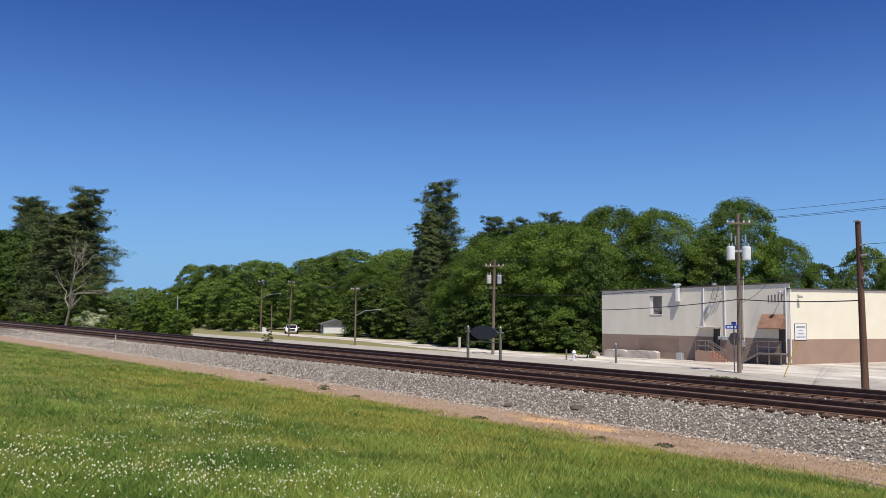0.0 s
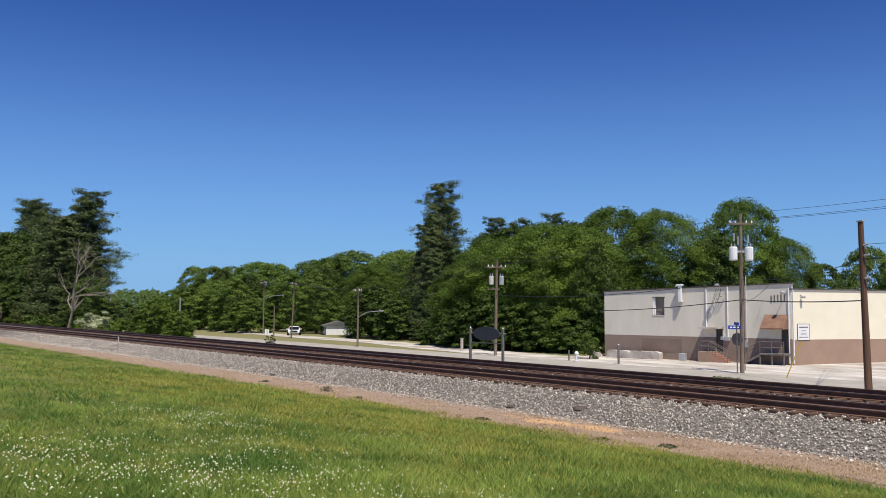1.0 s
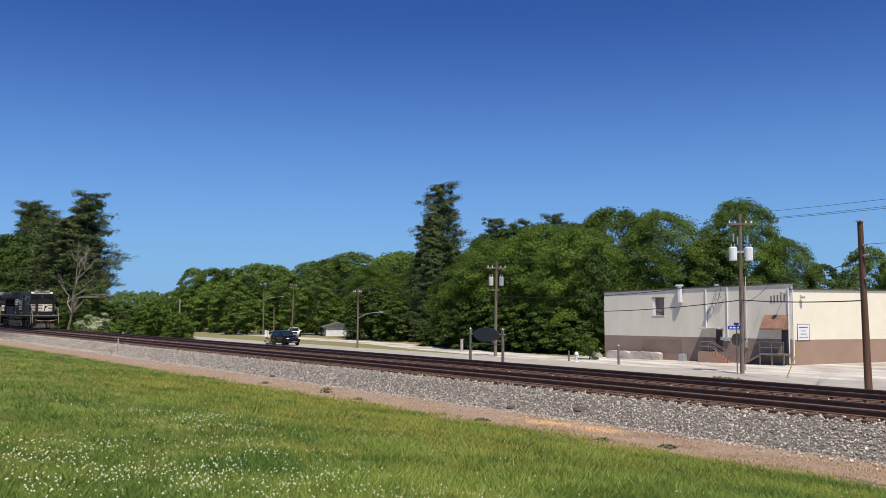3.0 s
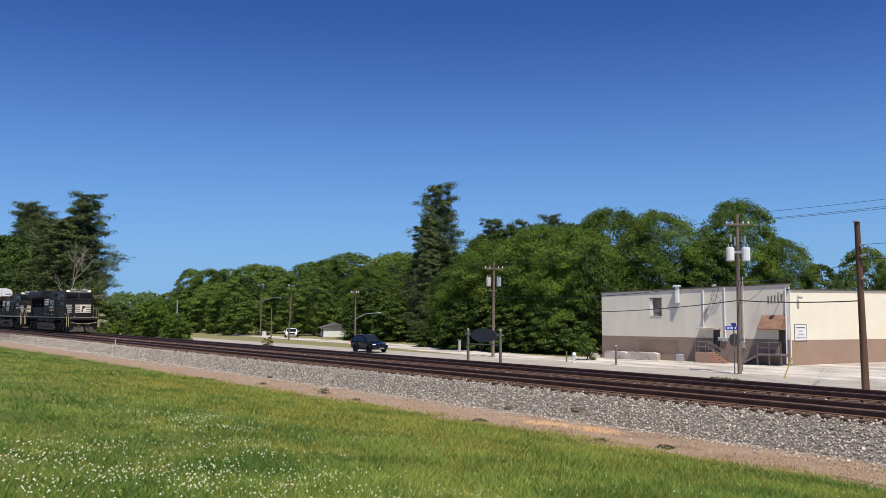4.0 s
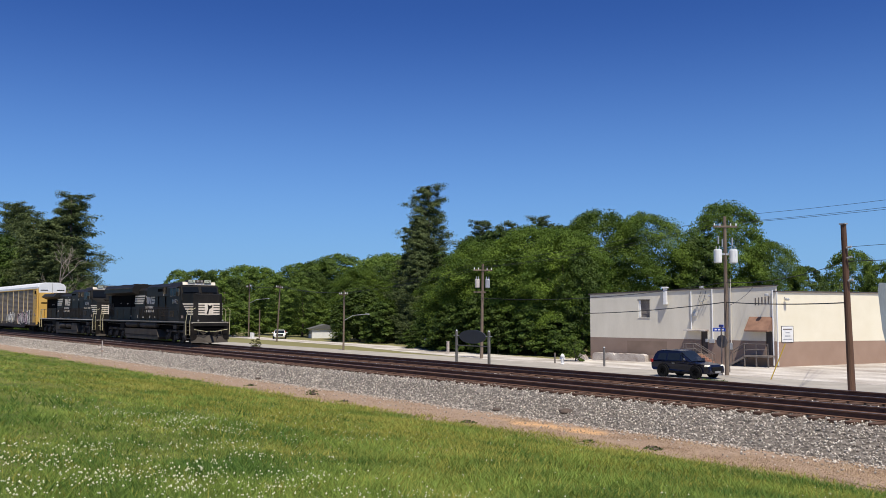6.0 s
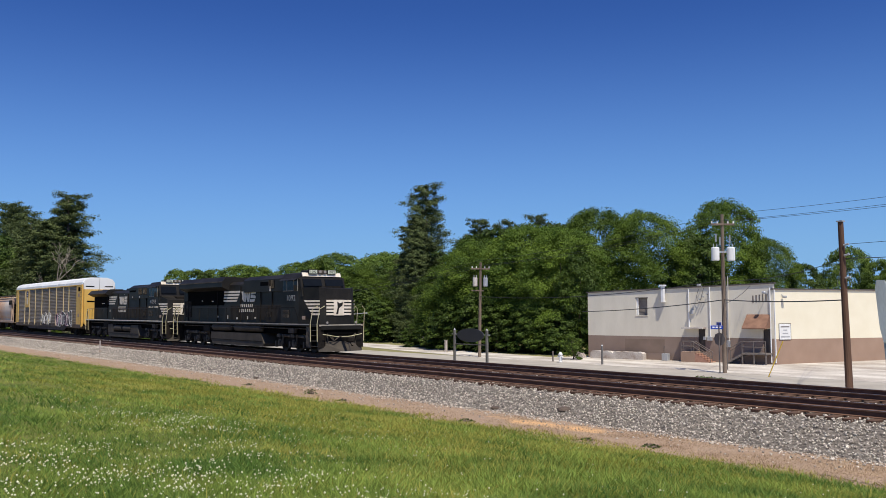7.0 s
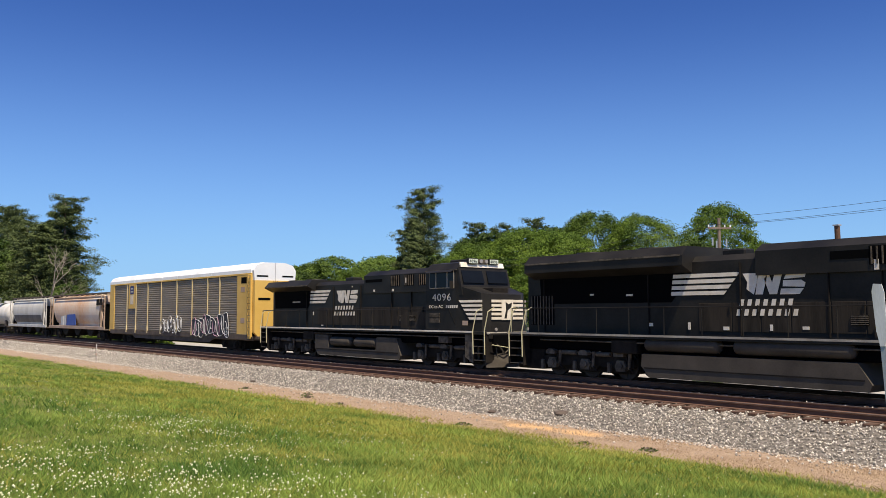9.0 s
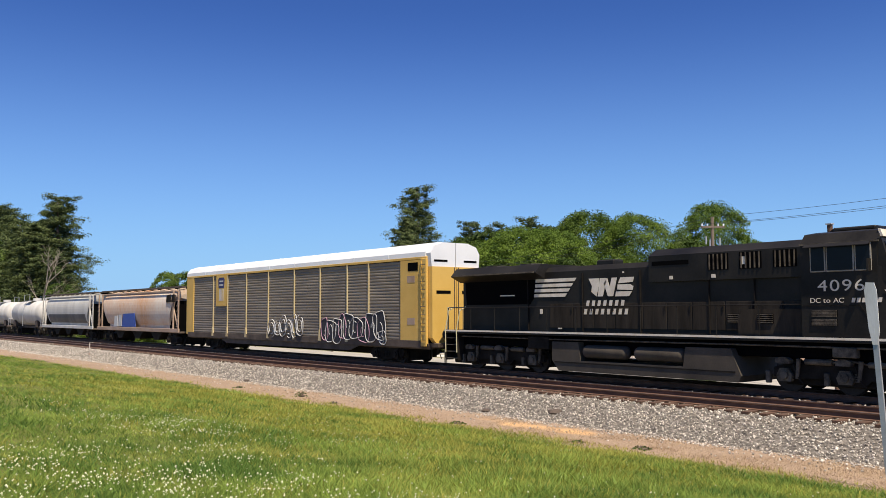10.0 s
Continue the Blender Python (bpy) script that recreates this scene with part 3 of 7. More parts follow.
def build_trees():
    oak = [tree("broadleaf_tree", "dense bright green broadleaf tree in full leaf", limbs(9, 0.26, 5, 9, 0.3), crown_broad(12, 6.6, 0.2, 130, 84000, 0.085), L_OAK),
           tree("broadleaf_tree", "dense mid-green broadleaf tree with rounded crown", limbs(9, 0.28, 5, 9, -0.3), crown_broad(12, 6.0, 0.2, 115, 80000, 0.085), L_OAK)]
    dark = [tree("broadleaf_tree", "broadleaf tree in a wood edge, shade in its leaf colour", limbs(9.5, 0.28, 4.5, 9), crown_broad(12, 5.4, 0.0, 75, 18000, 0.165), L_DARK)]
    far = [tree("broadleaf_tree", "far green broadleaf tree in the treeline", limbs(9, 0.28, 5, 7), crown_broad(12, 6.4, 0.0, 95, 26000, 0.155), L_FAR),
           tree("broadleaf_tree", "far uneven green tree in the treeline", limbs(9, 0.28, 5, 7), crown_broad(12, 5.6, 0.0, 75, 23000, 0.155), L_FAR)]
    pine = tree("pine_tree", "tall dark pine with an open irregular top", limbs(19, 0.3, 2.4, 18, 0, 0.35), crown_pine(19.3, 3.7, 6.5, 48, 22000, 0.125, 0.32, -0.02, 0.8), L_PINE)
    fir = tree("cedar_tree", "tall grey-green cedar with drooping layered boughs", limbs(14, 0.3, 3.0, 18, 0, 0.1), crown_pine(15, 5.4, 0.4, 110, 42000, 0.145, 0.66, -0.34, 0.42), L_PINE)
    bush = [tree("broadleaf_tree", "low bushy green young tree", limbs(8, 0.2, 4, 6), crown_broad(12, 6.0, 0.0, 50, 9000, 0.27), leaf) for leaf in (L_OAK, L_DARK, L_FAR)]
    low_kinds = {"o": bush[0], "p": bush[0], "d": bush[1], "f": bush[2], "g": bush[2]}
    kinds = {"o": oak[0], "p": oak[1], "d": dark[0], "f": far[0], "g": far[1], "P": pine, "C": fir}
    size = {"o": 12, "p": 12, "d": 12, "f": 12, "g": 12, "P": 19.5, "C": 15}
    rows = [
        # kind, x, y, height, width factor
        ("o", -76.0, 60.5, 9.0, 0.85), ("o", -70.0, 59.5, 11.0, 1.0), ("p", -63.5, 60.5, 12.0, 1.05), ("p", -57.6, 59.2, 11.2, 0.8), ("d", -66, 55.5, 6.5, 0.6), ("d", -58.5, 56, 6.0, 0.6), ("d", -72, 55.5, 5.5, 0.55), ("d", -54.5, 58, 8, 0.55),
        ("p", -68.5, 76, 15.1, 1.05), ("o", -62.5, 77, 14.3, 0.95), ("d", -57.5, 79, 11.5, 0.8), ("p", -57.8, 85, 15.7, 0.85), ("o", -53.0, 86, 11.2, 0.65), ("d", -50, 88, 8.5, 0.6), ("d", -60, 84, 11, 0.8), ("d", -75, 74, 13.5, 0.9),
        ("d", -80, 62, 5.0, 0.7), ("d", -76, 56.5, 4.2, 0.6), ("d", -69, 54.8, 4.0, 0.6), ("d", -62.5, 55, 4.2, 0.6), ("d", -55.5, 56, 4.5, 0.5), ("d", -84, 66, 6, 0.8), ("d", -104, 70, 5, 0.7), ("d", -96, 67, 4.5, 0.7), ("g", -119, 72, 6, 0.9), ("g", -128, 74, 6.5, 0.9), ("g", -138, 76, 7, 1.0), ("g", -148, 77, 7, 1.0), ("g", -158, 78, 7, 1.0), ("g", -168, 79, 7, 1.0), ("g", -178, 78, 7, 1.0), ("g", -188, 76, 7, 1.0), ("g", -200, 74, 7, 1.0), ("g", -212, 76, 7, 1.0), ("g", -222, 74, 7, 1.0), ("d", -172, 64, 5.5, 0.8), ("d", -184, 62, 5.5, 0.8), ("g", -160, 68, 5, 0.7),
        ("g", -130, 58.5, 6, 0.9), ("g", -139, 60, 7, 0.9), ("g", -149, 61, 7.5, 0.9), ("g", -160, 61, 8, 1.0), ("d", -98, 62, 6.5, 0.8), ("p", -104, 65.5, 8, 0.8), ("g", -121, 66, 9, 0.8), ("g", -134, 68, 9.5, 0.9), ("d", -92, 61.5, 5, 0.7),
        ("f", -64, 125, 12.5, 0.55), ("g", -59, 124, 10.5, 0.6), ("g", -55, 122, 11, 0.7), ("f", -49, 118, 10, 0.7), ("f", -68, 132, 8, 0.7),
        ("C", -91, 66.5, 16.0, 0.95), ("C", -86.5, 63.0, 11.0, 0.75), ("C", -96, 68, 11.5, 0.7), ("P", -92.3, 69, 20.6, 1.25), ("P", -93.6, 69.6, 18.6, 1.0), ("C", -88.5, 64.5, 14.0, 0.7),
        ("P", -112, 95, 19.2, 1.3), ("P", -107, 96, 18.5, 1.3), ("P", -117, 98, 17.5, 1.3), ("d", -100, 88, 15.8, 1.0), ("d", -92, 86, 15.2, 1.0), ("P", -95, 92, 18.2, 1.2), ("d", -83, 84, 15, 0.9), ("d", -108, 90, 15.5, 0.9), ("P", -86, 92, 17.5, 1.2),
        ("o", -105, 78, 12.0, 0.9), ("o", -113, 82, 12.4, 0.9), ("d", -121, 80, 11.0, 0.8), ("f", -128, 92, 13.5, 0.9), ("o", -101, 74, 9.0, 0.7), ("d", -131, 84, 10.5, 0.8), ("d", -142, 86, 10.5, 0.8), ("d", -150, 84, 11.5, 0.8),
        ("f", -164, 112, 16.5, 0.95), ("f", -174, 104, 16.5, 1.0), ("g", -184, 104, 15.6, 1.0), ("f", -196, 106, 15.4, 1.0), ("g", -206, 100, 14.8, 1.0), ("f", -216, 100, 15.6, 1.0), ("g", -224, 96, 14.6, 1.0), ("g", -198, 80, 13.2, 0.75), ("d", -192, 80, 12.4, 0.6), ("g", -226, 86, 14.4, 0.7), ("d", -186, 84, 11, 0.8), ("d", -172, 86, 10.5, 0.8), ("d", -160, 84, 10, 0.8), ("f", -150, 100, 15.0, 1.0), ("f", -140, 104, 16, 1.0), ("g", -236, 92, 11, 0.8),
        ("C", -165, 43, 15, 1.2), ("C", -173, 41, 20.5, 1.55), ("C", -184, 41, 19, 1.4), ("C", -198, 42, 19, 1.5), ("C", -214, 42, 20, 1.5), ("C", -236, 43, 22, 1.6), ("P", -173, 45, 26.0, 1.8), ("P", -178, 45.6, 24.5, 1.6), ("P", -184, 47, 23, 1.5), ("P", -192, 46, 23, 1.5), ("P", -256, 52, 33, 1.9), ("P", -272, 56, 34, 1.9), ("P", -240, 52, 29, 1.7), ("P", -225, 50, 26, 1.6),
        ("d", -159, 42, 9, 0.8), ("d", -190, 39, 16, 1.0), ("d", -206, 39, 17, 1.1), ("d", -212, 40, 20, 1.2), ("d", -230, 40, 21, 1.2), ("d", -250, 42, 22, 1.3), ("d", -158, 47, 5, 0.7), ("d", -205, 37, 10, 0.9), ("d", -190, 36, 9, 0.9), ("d", -222, 37, 10, 0.9),
        ("p", -106, 35.5, 4.8, 0.55), ("d", -111, 36.5, 5.6, 0.55), ("p", -101.5, 34.5, 4.2, 0.5), ("p", -96.4, 35.2, 3.6, 0.4), ("d", -99.0, 36.2, 3.4, 0.42), ("d", -116, 38, 5.0, 0.6), ("d", -145, 37, 5, 0.6), ("d", -152, 38, 6, 0.8),
    ]
    for k, x, y, h, wide in rows:
        if h <= 8:
            h *= random.uniform(0.65, 1.25)
        if k in "fg" and h > 12:
            wide *= 1.3
        s = h / size[k]
        put(low_kinds[k] if h <= 8 and k in low_kinds else kinds[k], x, y, (wide * (0.6 + 0.4 * s) * random.uniform(0.95, 1.05), wide * (0.6 + 0.4 * s), s), random.uniform(0, 6.28))
    for o in (*kinds.values(), *bush):
        for c in o.children_recursive:
            bpy.data.objects.remove(c)
        bpy.data.objects.remove(o)


def build_far_woods():
    """Far wooded ridge that closes the horizon all round."""
    p, w = [], []
    for k, a0, a1, size in ((70000, 1.6, 3.25, 0.75), (9000, 3.25, 2 * math.pi + 1.6, 2.6)):
        a = rng.uniform(a0, a1, k)
        d = rng.uniform(380, 520, k)
        top = 9.5 + 1.5 * np.sin(a * 23) + 1.2 * np.sin(a * 71 + 1) + 0.8 * np.sin(a * 190)
        p.append(np.stack([d * np.cos(a), d * np.sin(a), -1.5 + top * rng.random(k) ** 0.7], 1))
        w.append(np.full(k, size))
    p, w = np.concatenate(p), np.concatenate(w)
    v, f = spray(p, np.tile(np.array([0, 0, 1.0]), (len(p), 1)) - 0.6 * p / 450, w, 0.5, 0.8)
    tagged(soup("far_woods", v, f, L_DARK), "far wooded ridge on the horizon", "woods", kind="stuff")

# ---- train ----
M_BLACK = mat("sooty_black_enamel", (0.006, 0.0055, 0.005), (0.030, 0.0265, 0.022), 0.8, 0.5, 0.04, 14, contrast=0.6, spec=0.18)
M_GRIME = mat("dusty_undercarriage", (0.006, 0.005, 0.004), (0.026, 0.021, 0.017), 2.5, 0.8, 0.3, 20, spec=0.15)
M_TRUCK = mat("dusty_grey_truck_steel", (0.022, 0.018, 0.014), (0.17, 0.14, 0.105), 3.5, 0.75, 0.3, 20, spec=0.2)
M_TANK = mat("dusty_fuel_tank_paint", (0.042, 0.034, 0.026), (0.092, 0.076, 0.058), 1.2, 0.7, 0.06, 20, spec=0.25)
# near-black for screens and hoses, and for shade in openings and undersides
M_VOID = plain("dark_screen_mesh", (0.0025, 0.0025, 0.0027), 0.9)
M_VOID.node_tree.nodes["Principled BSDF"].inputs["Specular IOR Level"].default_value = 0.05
M_DUST = mat("dusty_black_door_paint", (0.014, 0.011, 0.008), (0.050, 0.040, 0.030), 1.2, 0.7, 0.05, 14, stretch=(2.5, 1, 0.3), spec=0.15)
M_STRIPE = mat("weathered_white_lettering", (0.66, 0.56, 0.43), (0.87, 0.79, 0.66), 3, 0.6, 0.05, 30)
M_EDGE = mat("dusty_sill_stripe", (0.22, 0.19, 0.155), (0.42, 0.38, 0.31), 1.5, 0.7, 0.05, 20)
M_HANDRAIL = mat("cream_handrail_paint", (0.55, 0.48, 0.26), (0.70, 0.63, 0.40), 3, 0.6)
M_WHEEL = mat("oiled_wheel_steel", (0.008, 0.0065, 0.0055), (0.028, 0.023, 0.02), 3, 0.7, 0.1, 20, 0.1)
M_GLASS = plain("dark_cab_glass", (0.008, 0.010, 0.013), 0.08)
M_GLASS.node_tree.nodes["Principled BSDF"].inputs["Specular IOR Level"].default_value = 0.12
M_YELLOW = mat("faded_yellow_paint", (0.62, 0.36, 0.07), (0.76, 0.49, 0.13), 0.9, 0.6, 0.06, 18, contrast=0.7)
M_PANEL = mat("weathered_galvanised_panel", (0.17, 0.138, 0.105), (0.33, 0.28, 0.215), 0.7, 0.7, 0.08, 12, 0.0, contrast=0.7, stretch=(0.4, 1, 1.6), spread=0.1)
M_POST = mat("faded_dusty_yellow_paint", (0.48, 0.37, 0.19), (0.62, 0.50, 0.28), 1.2, 0.7, 0.06, 18)
M_ROOFWHITE = mat("white_roof_paint", (0.70, 0.70, 0.69), (0.84, 0.84, 0.83), 0.6, 0.5, 0.04, 20)
M_FRAME = mat("brown_dusty_underframe", (0.05, 0.035, 0.025), (0.13, 0.095, 0.07), 1.5, 0.8, 0.2, 18)
M_PINK = mat("faded_salmon_hopper_paint", (0.74, 0.66, 0.56), (0.66, 0.36, 0.19), 0.3, 0.7, 0.06, 7, contrast=0.42, stretch=(1, 1, 0.35))
M_RUSTTAN = mat("rusty_tan_sill", (0.34, 0.22, 0.15), (0.48, 0.36, 0.27), 1.0, 0.8, 0.1, 12)
M_GREYHOP = mat("streaked_grey_hopper_paint", (0.50, 0.47, 0.42), (0.68, 0.65, 0.59), 0.6, 0.7, 0.06, 9, stretch=(1.4, 1, 0.15))
M_TANKWHITE = mat("off_white_tank_paint", (0.5, 0.47, 0.42), (0.68, 0.65, 0.6), 0.5, 0.6, 0.05, 9, stretch=(1.4, 1, 0.2))
# hopper grey darkened by the shade on its lower half
M_LOWSHADE = mat("sooty_grey_hopper_paint", (0.085, 0.078, 0.072), (0.20, 0.185, 0.168), 0.6, 0.8, 0.06, 9, stretch=(1.4, 1, 0.3))
M_BLUE = plain("blue_spray_paint", (0.03, 0.08, 0.34), 0.6)
M_INK = plain("black_spray_paint", (0.02, 0.018, 0.024), 0.6)
M_CHALK = plain("white_spray_paint", (0.55, 0.54, 0.52), 0.6)
M_PINKLINE = plain("pink_spray_paint", (0.5, 0.28, 0.36), 0.6)
M_LENS = plain("unlit_headlight_lens", (0.30, 0.27, 0.24), 0.15)
M_BOARD = plain("pale_green_number_glass", (0.62, 0.66, 0.52), 0.4)
M_LAMP = plain("lit_headlight", (1.0, 0.93, 0.75), 0.3, emit=0.35)

S0, SPEED = -222.88, 19.06
rolling = []  # (thing, offset along the train)
spinners = []  # (wheelset, its place, radius, speed)


def quad(pts, y, t=0.006):
    """A thin raised plate on a side at y: outline (x, z)."""
    return prism(pts, y - t, y + 0.001, axis="y")


def wheelset(x, r, parent, half=0.755):
    """Two flanged wheels on an axle, with the spokes' dished faces."""
    bm = bmesh.new()
    for s in (-1, 1):
        lathe([(s * (half + 0.07), r * 0.55), (s * (half + 0.075), r * 0.93), (s * (half + 0.065), r), (s * (half - 0.055), r), (s * (half - 0.06), r + 0.025), (s * (half - 0.075), r + 0.02), (s * (half - 0.075), r * 0.5)], 20, bm)
        for k in range(4):
            a = k * math.pi / 2
            c = Vector((math.cos(a) * r * 0.7, s * (half + 0.075), math.sin(a) * r * 0.7))
            tube(c, c + Vector((0, s * 0.012, 0)), r * 0.12, None, 6, bm)
    tube((0, -half - 0.16, 0), (0, half + 0.16, 0), 0.09, None, 8, bm)
    ob = part("wheelset", bm, M_WHEEL, parent)
    ob.location = (x, 0, r)
    spinners.append((ob, (x, 0, r), r, SPEED))
    return ob


def truck(x, parent, axles, r, material):
    """Side frames with axle boxes, springs and brake gear, and their wheelsets."""
    w = max(axles) + 0.55
    for s in (-1, 1):
        y = s * 1.02
        bm = prism([(x - w, r - 0.06), (x - w, r + 0.22), (x - w + 0.5, r + 0.36), (x + w - 0.5, r + 0.36), (x + w, r + 0.22), (x + w, r - 0.06), (x + w - 0.35, r - 0.14), (x + 0.62, r - 0.06), (x + 0.4, r - 0.26), (x - 0.4, r - 0.26), (x - 0.62, r - 0.06), (x - w + 0.35, r - 0.14)], y - 0.08, y + 0.08, axis="y")
        f = part("side_frame", bm, M_GRIME, parent)
        for a in axles:
            b = prism([(x + a - 0.2, r - 0.2), (x + a + 0.2, r - 0.2), (x + a + 0.26, r - 0.02), (x + a + 0.15, r + 0.2), (x + a - 0.15, r + 0.2), (x + a - 0.26, r - 0.02)], y + s * 0.02, y + s * 0.2, axis="y")
            tube((x + a, y, r), (x + a, y + s * 0.26, r), 0.13, None, 10, b)
            part("axle_box", b, material, f)
            if len(axles) > 2:
                b = prism([(x + a - 0.22, r + 0.34), (x + a + 0.22, r + 0.34), (x + a + 0.24, r + 0.46), (x + a + 0.10, r + 0.54), (x + a - 0.10, r + 0.54), (x + a - 0.24, r + 0.46)], *sorted((y + s * 0.06, y + s * 0.30)), axis="y")
                part("pedestal_cap", b, material, f)
                part("damper", tube((x + a + 0.42, y + s * 0.2, r - 0.1), (x + a + 0.52, y + s * 0.24, r + 0.5), 0.05, 0.07, 8), material, f)
                part("brake_shoe", box(x + a - 0.64, x + a - 0.5, *sorted((y + s * 0.02, y + s * 0.2)), r - 0.28, r + 0.1, 0.02), material, f)
        b = bmesh.new()
        for k in (-0.22, 0, 0.22):
            for j in range(4):
                tube((x + k, y + s * 0.06, r - 0.12 + j * 0.07), (x + k, y + s * 0.06, r - 0.085 + j * 0.07), 0.09, None, 8, b)
        part("spring_nest", b, material, f)
        b = tube((x - w * 0.55, y + s * 0.14, r + 0.42), (x - w * 0.2, y + s * 0.14, r + 0.42), 0.09, None, 10)
        tube((x + w * 0.25, y + s * 0.14, r + 0.40), (x + w * 0.55, y + s * 0.14, r + 0.40), 0.09, None, 10, b)
        pipe([(x - w * 0.2, y + s * 0.14, r + 0.42), (x, y + s * 0.16, r + 0.5), (x + w * 0.25, y + s * 0.14, r + 0.4)], 0.03, 6, b)
        part("brake_cylinder", b, material, f)
    part("bolster", box(x - 0.35, x + 0.35, -1.05, 1.05, r - 0.05, r + 0.3, 0.04), M_GRIME, parent)
    for a in axles:
        wheelset(x + a, r, parent)
        part("traction_motor", box(x + a - 0.6, x + a + 0.45, -0.62, 0.62, r - 0.3, r + 0.35, 0.05), M_GRIME, parent)
    for s in (-1, 1):
        rig = box(x - w + 0.3, x + w - 0.3, *sorted((s * 0.86, s * 0.92)), r - 0.3, r + 0.02, 0.02)
        for a in axles:
            pipe([(x + a + 0.3, s * 1.2, r + 0.35), (x + a + 0.45, s * 1.24, r - 0.05), (x + a + 0.62, s * 1.2, r - 0.26)], 0.025, 5, rig)
        part("brake_rigging", rig, M_GRIME, parent)


def coupler(x, s, parent):
    bm = box(min(x, x + s * 0.75), max(x, x + s * 0.75), -0.09, 0.09, 0.72, 0.95, 0.03)
    box(x + s * 0.75 - 0.16, x + s * 0.75 + 0.16, -0.2, 0.2, 0.68, 0.98, 0.05, bm)
    part("coupler", bm, M_GRIME, parent)
    part("brake_hose", pipe([(x, 0.4, 0.8), (x + s * 0.3, 0.42, 0.45), (x + s * 0.6, 0.3, 0.5)], 0.03, 6), M_VOID, parent)


def slats(x0, x1, z0, z1, y, n, upright, parent, name="louvre", material=None):
    """Near-black plate as an opening's shade, with bars, on the side at y (facing -y)."""
    p = part("grille", box(x0, x1, y - 0.004, y + 0.05, z0, z1), M_VOID, parent)
    bm = bmesh.new()
    for i in range(n):
        t = (i + 0.5) / n
        if upright:
            c = x0 + (x1 - x0) * t
            box(c - 0.02, c + 0.02, y - 0.03, y - 0.003, z0 + 0.02, z1 - 0.02, 0, bm)
        else:
            c = z0 + (z1 - z0) * t
            box(x0 + 0.02, x1 - 0.02, y - 0.03, y - 0.003, c - 0.015, c + 0.015, 0, bm)
    part(name, bm, material or M_GRIME, p)


def nose_stripes(x0, x1, y0, y1, z0, n, pitch, parent):
    """White bands along the nose's flank from (x0, y0) to (x1, y1), each with a slanted tail."""
    d = Vector((x1 - x0, y1 - y0, 0)).normalized()
    nrm = Vector((d.y, -d.x, 0)) * 0.008
    for i in range(n):
        z = z0 + i * pitch
        s = 0.14 * (n - 1 - i)
        bm = bmesh.new()
        a, b = Vector((x0, y0, 0)) + d * s, Vector((x1, y1, 0))
        h = pitch * 0.55
        lo = [a + Vector((0, 0, z)), b + Vector((0, 0, z)), b + Vector((0, 0, z + h)), a - d * 0.09 + Vector((0, 0, z + h))]
        va = [bm.verts.new(p + nrm) for p in lo]
        vb = [bm.verts.new(p - nrm) for p in lo]
        bm.faces.new(va), bm.faces.new(vb[::-1])
        for k in range(4):
            bm.faces.new([va[k], vb[k], vb[(k + 1) % 4], va[(k + 1) % 4]])
        bmesh.ops.recalc_face_normals(bm, faces=bm.faces[:])
        part("nose_stripe", bm, M_STRIPE, parent, "weathered white stripe")


ADVANCE = {"D": 0.72, "C": 0.70, "t": 0.38, "o": 0.60, "A": 0.66, " ": 0.30}


def words(body, size, m, material, parent, label, wide):
    """Lettering, one mesh a character."""
    x = 0.0
    for ch in body:
        if ch != " ":
            text(ch, size, m @ Matrix.Translation((x, 0, 0)), material, parent, label, wide)
        x += ADVANCE.get(ch, 0.57) * size * wide


